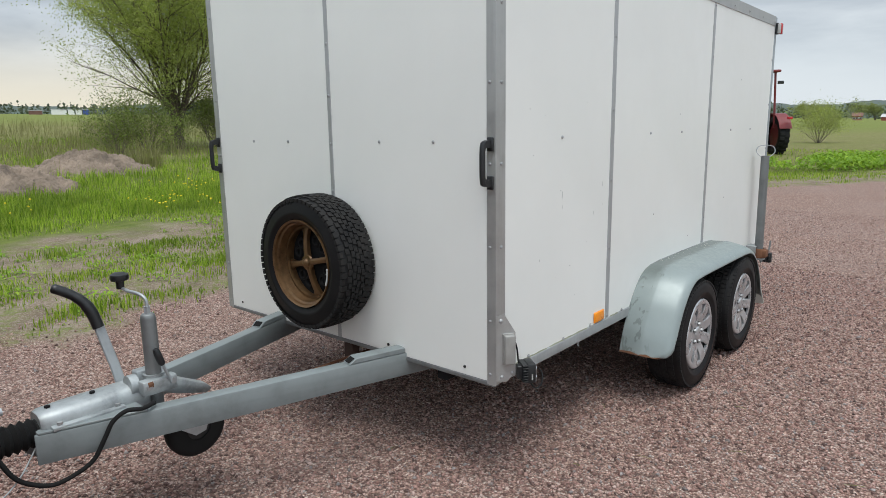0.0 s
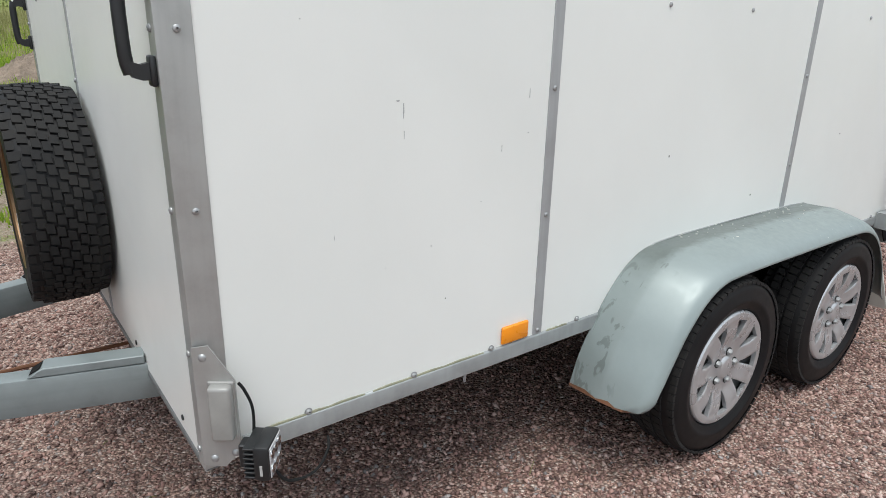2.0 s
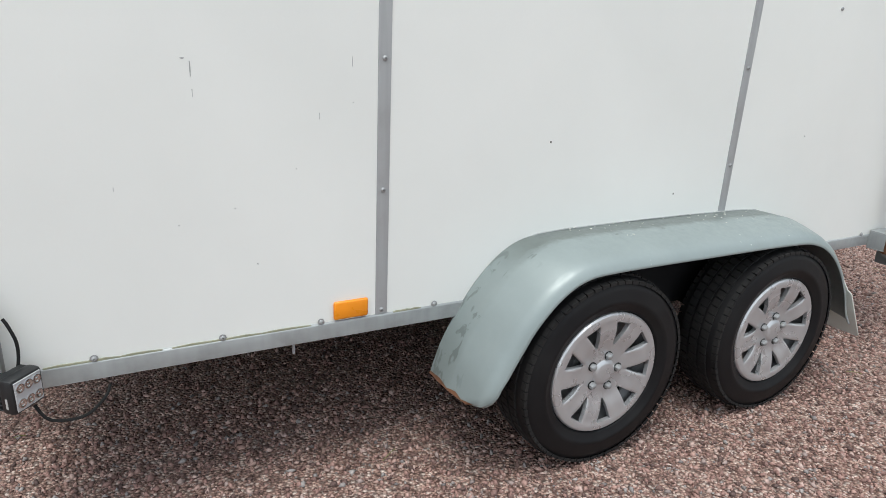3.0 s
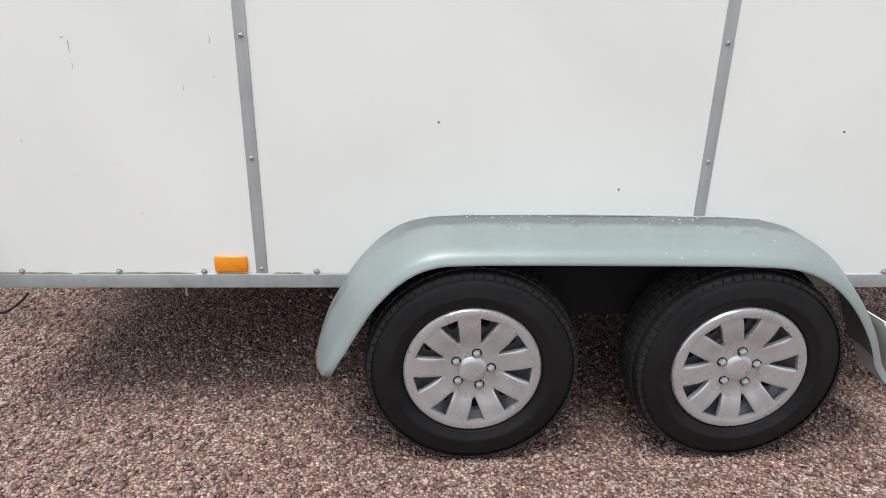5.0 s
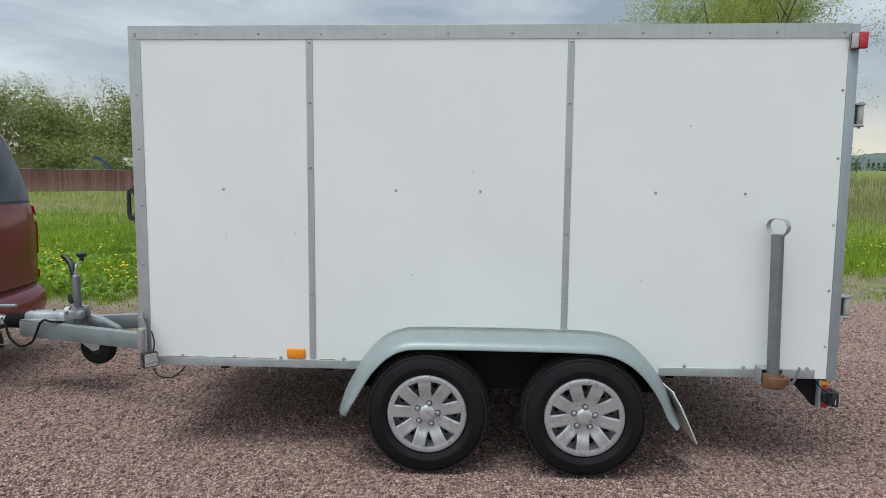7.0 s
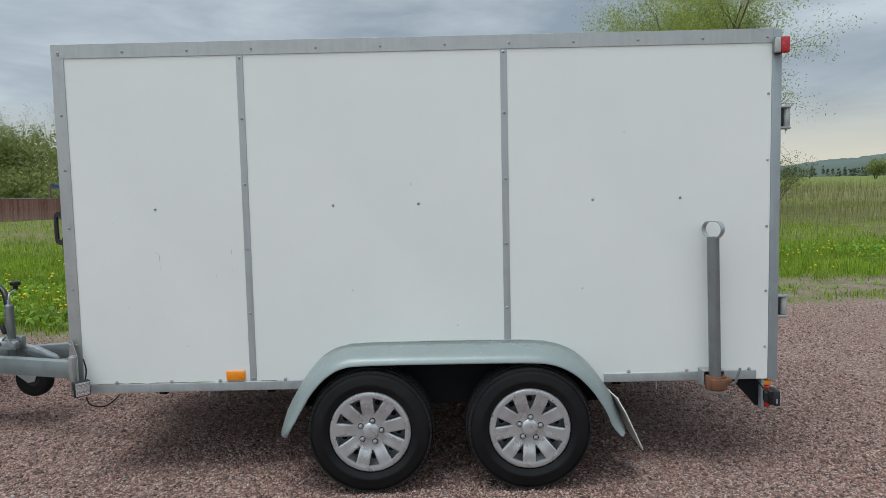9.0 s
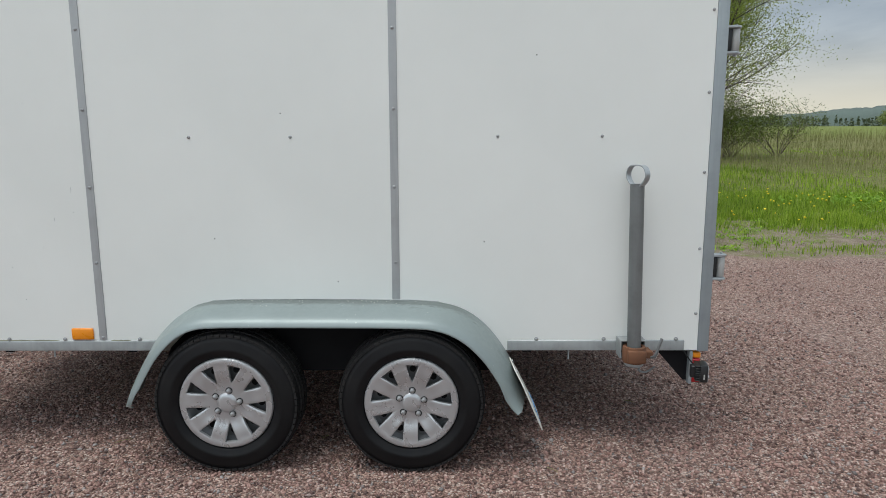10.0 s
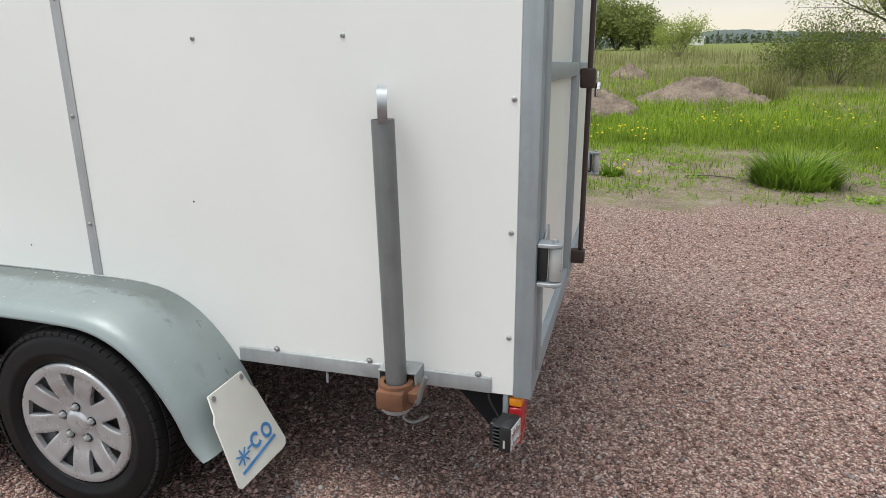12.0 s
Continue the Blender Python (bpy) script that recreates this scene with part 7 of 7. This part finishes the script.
def build_fence():
    e, way = Vector((1.9, 3.5, 0)), Vector((math.cos(radians(-146)), math.sin(radians(-146)), 0))
    side = Vector((-way.y, way.x, 0))
    mid = e + way * 52
    base = float(land(mid.x, mid.y))
    f = thing("board_fence", (mid.x, mid.y, base), "long red-brown board fence at the meadow's far edge", "fence")
    yaw = math.degrees(math.atan2(side.y, side.x))
    count, pitch = 250, 0.15
    b = B()
    obox(b, pose(0, 0, 0), 0.138, 0.022, 1.55, 0.004)
    first = None
    r = random.Random(3)
    turn = Euler((0, 0, radians(yaw)))
    for k in range(count):
        p = mid + side * ((k - count / 2) * pitch)
        z = base + 0.78 + r.uniform(-0.015, 0.015)
        if first is None:
            first = part("board", b, M_FENCE, f)
            first.rotation_euler = turn
            first.location = Vector((p.x, p.y, z)) - AT[f.name]
        else:
            twin(first, (p.x, p.y, z), f, turn)
    for z in (0.45, 1.2):
        rail = B()
        obox(rail, pose(mid.x - way.x * -0.05, mid.y - way.y * -0.05, base + z, 0, 0, yaw), count * pitch, 0.05, 0.09)
        part("rail", rail, M_FENCE, f)
    cap = B()
    obox(cap, pose(mid.x, mid.y, base + 1.575, 0, 0, yaw), count * pitch, 0.11, 0.03, 0.004)
    part("top_board", cap, M_SCRATCH, f, "weathered grey top board")
    # things behind the fence
    def spot(s, d):
        q = e + way * d + side * s
        return q.x, q.y
    x, y = spot(-3.0, 57)
    z = float(land(x, y))
    sl = thing("garden_slide", (x, y, z), "blue plastic garden slide behind the fence", "slide")
    rings = []
    for u in range(9):
        v = u / 8
        p = Vector((x, y, z)) + side * (1.5 * v - 1.5) + Vector((0, 0, 0.9 + 1.5 * (1 - (1 - v) ** 1.8)))
        rings.append([p - way * 0.3, p + way * 0.3, p + way * 0.3 + Vector((0, 0, 0.22)), p + way * 0.26 + Vector((0, 0, 0.22)), p + way * 0.26 + Vector((0, 0, 0.04)), p - way * 0.26 + Vector((0, 0, 0.04)), p - way * 0.26 + Vector((0, 0, 0.22)), p - way * 0.3 + Vector((0, 0, 0.22))])
    part("chute", loft(B(), rings), M_SLIDE, sl)
    for s in (0.1, -0.3):
        q = Vector((x, y, z)) + side * 0.15 + way * s
        part("post", box(B(), q.x - 0.05, q.x + 0.05, q.y - 0.05, q.y + 0.05, z, z + 2.5), M_TWIG, sl)
    building("garden_shed", spot(-7.6, 60), yaw, 4.2, 3, 2.0, 0.7, M_WALLWHITE, M_ROOF, "low white shed with a pale roof behind the fence", "shed")
    building("garden_shed", spot(10.6, 60), yaw, 4.0, 3, 2.3, 0.8, M_WALLRED, M_ROOFTILE, "small red shed with a brown roof behind the fence", "shed")


def build_far():
    mound(-15.6, 3.8, 1.7, 1.8, 0.62, 1.7, "heap of grey-brown gravel in the meadow")
    mound(-18.9, 7.1, 1.6, 1.6, 0.60, 4.2, "low heap of stony earth in the meadow", 1.3)
    mound(-30.5, 5.2, 1.2, 0.9, 0.55, 7.7, "small far heap of stony earth in the meadow")
    ridge("hill_west", 128, 215, 1500, ((128, 2.4), (140, 2.75), (146, 2.7), (152, 2.25), (158, 1.85), (166, 2.0), (172, 2.5), (178, 2.2), (190, 2.0), (215, 2.0)), 3, "long wooded hills on the horizon")
    ridge("hill_north", 60, 130, 1100, ((60, 1.2), (90, 1.4), (96, 1.45), (100, 1.2), (110, 1.5), (130, 2.3)), 8, "low wooded ridge on the horizon")
    ridge("hill_south", 215, 420, 1100, ((215, 2.0), (250, 1.4), (420, 1.3)), 11, "low wooded ridge on the horizon", 0.5)
    for i, a in enumerate((161.0, 160.5, 160.0, 159.5, 159.0)):
        d = 480
        building("far_warehouse", (d * math.cos(radians(a)), d * math.sin(radians(a))), a - 90, 3.4 if i else 5, 6, 3.2 - 0.3 * (i % 2), 0, M_WALLWHITE if i < 4 else M_SLIDE, M_ROOF, "small white warehouse across the fields" if i < 4 else "small blue warehouse across the fields", "building", 0, "far warehouses")
    building("far_warehouse", (470 * math.cos(radians(162.3)), 470 * math.sin(radians(162.3))), 72, 7, 6, 2.4, 0, M_ROOFTILE, M_ROOF, "low brown warehouse across the fields", "building", 0, "far warehouses")
    building("far_warehouse", (300 * math.cos(radians(174.6)), 300 * math.sin(radians(174.6))), 84, 7, 5, 3.0, 0.8, M_WALLWHITE, M_ROOF, "white house across the fields", "house", 2)
    building("farm_house", (-48, 330), 8, 3.6, 3.6, 1.9, 1.5, M_WALLRED, M_ROOFTILE, "red timber farm house with white windows across the field", "house", 3)
    building("farm_barn", (-36, 330), -5, 6, 4, 1.8, 1.3, M_WALLRED, M_ROOF, "long red barn across the field", "barn", 0)
    far_wood("far_wood", 84, 130, 560, 11, 5, "dark wood edge along the northern horizon")
    far_wood("far_wood", 130, 196, 620, 9, 6, "hazy wood edge across the western fields")
    r = random.Random(4)
    for k in range(7):
        x, y = -70 + k * 9 + r.uniform(-2, 2), 350 + r.uniform(-10, 10)
        tree("farm_tree", 120 + k, (x, y), "leafy tree by the distant farm", r.uniform(6, 9), 5, 0.16, 1500, 0.34, 5, 2, 0.7, 0.55, 1.0, M_LEAF2, 0.02, None, "trees by the farm", 0.7)


# ---- van and tractor ----
def build_van():
    at = Vector((-2.36, 0.22, 0))
    van = thing("delivery_van", at, "maroon delivery van coupled to the trailer", "van", turn=Matrix.Translation(at) @ pose(0, 0, 0, 0, 0, -173), local=True)
    side = [(0.05, 0.34), (0.0, 0.60), (0.0, 0.98), (0.02, 1.12), (0.10, 1.42), (0.19, 1.68), (0.30, 1.79), (0.55, 1.83), (1.6, 1.845), (2.4, 1.81), (2.75, 1.70), (3.1, 1.42), (3.42, 1.14), (3.9, 1.02), (4.2, 0.90), (4.36, 0.70), (4.38, 0.45), (4.32, 0.30), (3.2, 0.26), (1.0, 0.26), (0.3, 0.28)]

    def ring(x, dy, dz, k):
        row = []
        for y, z in side:
            cy = y + dy * (1 if y < 1 else -1 if y > 3.3 else 0)
            cz = 0.26 + (z - 0.26) * k if z > 1.0 else z
            row.append(Vector((x, cy, cz - (dz if z > 1.5 else 0))))
        return row

    spec = ((0.0, 0.0, 0.0, 1.0), (0.3, 0.008, 0.002, 1.0), (0.55, 0.03, 0.008, 1.0), (0.70, 0.06, 0.02, 1.0), (0.79, 0.11, 0.05, 0.995), (0.85, 0.18, 0.10, 0.985), (0.885, 0.27, 0.2, 0.96), (0.895, 0.36, 0.34, 0.92))
    rings = [ring(-x, *s) for x, *s in spec[::-1]] + [ring(x, *s) for x, *s in spec[1:]]
    part("body", loft(B(), rings), M_VAN, van, "glossy maroon body", 50)

    def face(x, z, lift):
        """A place on the rear of the body."""
        prof_y = np.interp(z, [p[1] for p in side[:8]], [p[0] for p in side[:8]])
        dy = np.interp(abs(x), [s[0] for s in spec], [s[1] for s in spec])
        return Vector((x, float(prof_y + dy) - lift, z))

    def patch(outline, lift, back=0.02):
        """A panel that follows the rear: rows of (z, x0, x1)."""
        bm = B()
        rows = []
        for z, x0, x1 in outline:
            rows.append([face(x0 + (x1 - x0) * k / 10, z, lift) for k in range(11)])
        loft(bm, rows, False, False)
        r = bmesh.ops.extrude_face_region(bm, geom=bm.faces[:])
        bmesh.ops.translate(bm, verts=[v for v in r["geom"] if isinstance(v, bmesh.types.BMVert)], vec=(0, back, 0))
        return bm

    gl = [(1.19, -0.66, 0.66), (1.21, -0.695, 0.695), (1.28, -0.70, 0.70), (1.40, -0.685, 0.685), (1.55, -0.65, 0.65), (1.66, -0.61, 0.61), (1.69, -0.56, 0.56)]
    part("window_seal", patch([(z, a - 0.018, b + 0.018) for z, a, b in [(1.172, -0.66, 0.66)] + gl + [(1.706, -0.55, 0.55)]], 0.003), M_BLACK, van, "black window seal", 50)
    part("rear_window", patch(gl, 0.008), M_VANGLASS, van, "dark rear window", 50)
    for s in (-1, 1):
        lamp = part("tail_light", patch([(z, s * 0.772, s * 0.845) for z in (0.77, 0.79, 0.90, 1.01, 1.03)], 0.014, 0.05), M_RED, van, "tall red tail light", 50)
        part("indicator_lens", patch([(z, s * 0.776, s * 0.838) for z in (0.90, 0.95, 1.00)], 0.018, 0.01), M_LENS, lamp, "pale indicator lens")
        part("upper_lamp", patch([(z, s * 0.745, s * 0.815) for z in (1.075, 1.09, 1.13, 1.145)], 0.020, 0.04), M_RED, van, "small dark red upper lamp", 50)
        part("reflector", patch([(z, s * 0.79, s * 0.85) for z in (0.575, 0.59, 0.625, 0.64)], 0.016, 0.04), M_RED, van, "dark red reflector", 50)
    part("door_gap", patch([(z, -0.72, 0.72) for z in (0.552, 0.562)], 0.004, 0.01), M_HOLE, van)
    bump = B()
    rings = []
    for k in range(25):
        x = -0.885 + 1.77 * k / 24
        y = -0.075 + float(np.interp(abs(x), [0, 0.4, 0.65, 0.78, 0.85, 0.885], [0, 0.02, 0.06, 0.12, 0.22, 0.34]))
        rings.append([Vector((x, y + 0.10, 0.32)), Vector((x, y + 0.02, 0.33)), Vector((x, y - 0.005, 0.40)), Vector((x, y, 0.45)), Vector((x, y + 0.012, 0.50)), Vector((x, y + 0.05, 0.53)), Vector((x, y + 0.14, 0.54)), Vector((x, y + 0.2, 0.46))])
    part("rear_bumper", loft(bump, rings), M_VAN, van, "maroon rear bumper", 50)
    badge = B()
    c = face(0.0, 0.965, 0.004)
    lathe(badge, Matrix.Translation(c) @ YBACK, [(0.0, 0.006), (0.045, 0.006), (0.047, 0.009), (0.058, 0.010), (0.062, 0.004), (0.062, -0.004)], 32)
    bd = part("round_badge", badge, M_CHROME, van, "round chrome badge", 50)
    part("badge_face", lathe(B(), Matrix.Translation(c) @ YBACK, [(0.0, 0.0085), (0.044, 0.0085), (0.044, 0.005)], 28), M_BLACK, bd)
    for s in (-1, 1):
        for y in (0.85, 3.55):
            w = thing("wheel", (s * 0.80, y, 0.31), "", "")
            w.parent, w.location = van, Vector((s * 0.80, y, 0.31))
            m = pose(s * 0.80, y, 0.31) @ (XWARD if s > 0 else Matrix.Rotation(radians(-90), 4, "Y"))
            add_tyre("tyre", tyre_mesh(m, 0.315, 0.2, [(-0.36, 0.18, 0), (-0.12, 0.18, 0.5), (0.12, 0.18, 0), (0.36, 0.18, 0.5)], 56, 0.006), w)
            part("rim", lathe(B(), m, [(0.0, 0.085), (0.05, 0.085), (0.09, 0.07), (0.17, 0.075), (0.2, 0.08), (0.205, 0.0), (0.0, 0.0)], 32), M_CAP, w, "", 40)
    for s in (-1, 1):
        win = prism(B(), [(s * 0.893, 2.0, 1.14), (s * 0.893, 3.05, 1.14), (s * 0.82, 2.6, 1.60), (s * 0.82, 2.02, 1.62)], (s * 0.006, 0, 0))
        part("side_window", win, M_VANGLASS, van)
    ws = prism(B(), [(-0.68, 3.30, 1.25), (0.68, 3.30, 1.25), (0.60, 2.80, 1.68), (-0.60, 2.80, 1.68)], (0, 0.012, 0.012))
    part("windscreen", ws, M_VANGLASS, van)
    bar = tube(B(), curve([(-0.15, 0.4, 0.33), (-0.19, 0.05, 0.31), (-0.21, -0.09, 0.32), (-0.211, -0.115, 0.40)], 4), 0.018, 10)
    part("tow_bar", bar, M_BLACK, van)
    ball = B()
    bmesh.ops.create_uvsphere(ball, u_segments=16, v_segments=10, radius=0.025, matrix=pose(-0.211, -0.115, 0.43))
    part("tow_ball", ball, M_CHROME, van)


def build_tractor():
    at = Vector((-7.6, 28.9, float(land(-7.6, 28.9)) - 0.03))
    t = thing("farm_tractor", at, "old red farm tractor parked beyond the yard", "tractor", turn=Matrix.Translation(at) @ pose(0, 0, 0, 0, 0, 36), local=True)
    part("hood", soft(box(B(), -0.32, 0.32, 0.75, 2.35, 0.85, 1.45), 0.06, 3), M_TRACTOR, t, "faded red hood", 40)
    part("gearbox", soft(box(B(), -0.28, 0.28, -0.25, 1.0, 0.55, 1.05), 0.04, 2), M_UNDER, t)
    part("grille", box(B(), -0.27, 0.27, 2.345, 2.365, 0.92, 1.38), M_HOLE, t)
    for s in (-1, 1):
        w = thing("rear_wheel", (s * 0.75, 0, 0.78), "", "")
        w.parent, w.location = t, Vector((s * 0.75, 0, 0.78))
        m = pose(s * 0.75, 0, 0.78) @ (XWARD if s > 0 else Matrix.Rotation(radians(-90), 4, "Y"))
        add_tyre("tyre", tyre_mesh(m, 0.80, 0.40, [(-0.26, 0.42, 0.0), (0.26, 0.42, 0.5)], 22, 0.05, 0.5), w, "lugged rear tyre")
        part("rim", lathe(B(), m, [(0.0, 0.06), (0.12, 0.06), (0.2, -0.02), (0.42, 0.0), (0.5, 0.12), (0.5, -0.1), (0.0, -0.1)], 32), M_TRACTOR, w, "", 40)
        f = thing("front_wheel", (s * 0.62, 2.05, 0.38), "", "")
        f.parent, f.location = t, Vector((s * 0.62, 2.05, 0.38))
        mf = pose(s * 0.62, 2.05, 0.38) @ (XWARD if s > 0 else Matrix.Rotation(radians(-90), 4, "Y"))
        add_tyre("tyre", tyre_mesh(mf, 0.38, 0.2, [(-0.3, 0.25, 0), (0, 0.25, 0.5), (0.3, 0.25, 0)], 30, 0.015, 0.3), f)
        part("rim", lathe(B(), mf, [(0.0, 0.05), (0.1, 0.05), (0.2, 0.02), (0.24, 0.08), (0.24, 0.0), (0.0, 0.0)], 24), M_TRACTOR, f, "", 40)
        rows = []
        for k in range(9):
            a = radians(20 + 140 * k / 8)
            rows.append([Vector((s * x, 0.9 * math.cos(a), 0.78 + 0.9 * math.sin(a) + h)) for x, h in ((0.48, 0), (0.95, 0), (0.97, -0.05), (0.95, -0.03), (0.48, -0.03))])
        part("mudguard", loft(B(), rows), M_TRACTOR, t, "red rear mudguard", 40)
        part("rear_lamp", box(B(), s * 0.82 - 0.08, s * 0.82 + 0.08, -0.98, -0.80, 1.42, 1.52, 0.02, 2), M_RED, t)
        part("roll_bar", tube(B(), [(s * 0.5, -0.25, 1.1), (s * 0.48, -0.2, 2.0), (s * 0.44, -0.15, 3.3)], 0.045, 8), M_TRACTOR, t, "", 50)
        part("work_light", box(B(), s * 0.62 - 0.1, s * 0.62 + 0.1, -0.36, -0.2, 2.82, 2.94, 0.02, 2), M_BLACK, t)
    part("roof", soft(box(B(), -0.6, 0.6, -0.36, 1.1, 3.28, 3.38), 0.05, 2), M_TRACTOR, t)
    for s in (-1, 1):
        part("cab_post", tube(B(), [(s * 0.4, 0.75, 1.3), (s * 0.42, 0.95, 3.3)], 0.03, 8), M_TRACTOR, t, "", 50)
    part("seat", soft(box(B(), -0.24, 0.24, -0.1, 0.32, 1.15, 1.28), 0.04, 2), M_BLACK, t)
    part("seat_back", soft(box(B(), -0.24, 0.24, -0.18, -0.1, 1.25, 1.6), 0.03, 2), M_BLACK, t)
    part("exhaust", cyl(B(), (0.2, 1.6, 1.4), (0.2, 1.6, 2.5), 0.035, seg=12), M_BROWN, t)
    part("steering_wheel", lathe(B(), pose(0, 0.65, 1.5, 60, 0, 0), [(0.18, -0.012), (0.195, 0.0), (0.18, 0.012), (0.165, 0.0)], 24, True), M_BLACK, t, "", 50)


build_far()
build_van()
build_tractor()
build_fence()
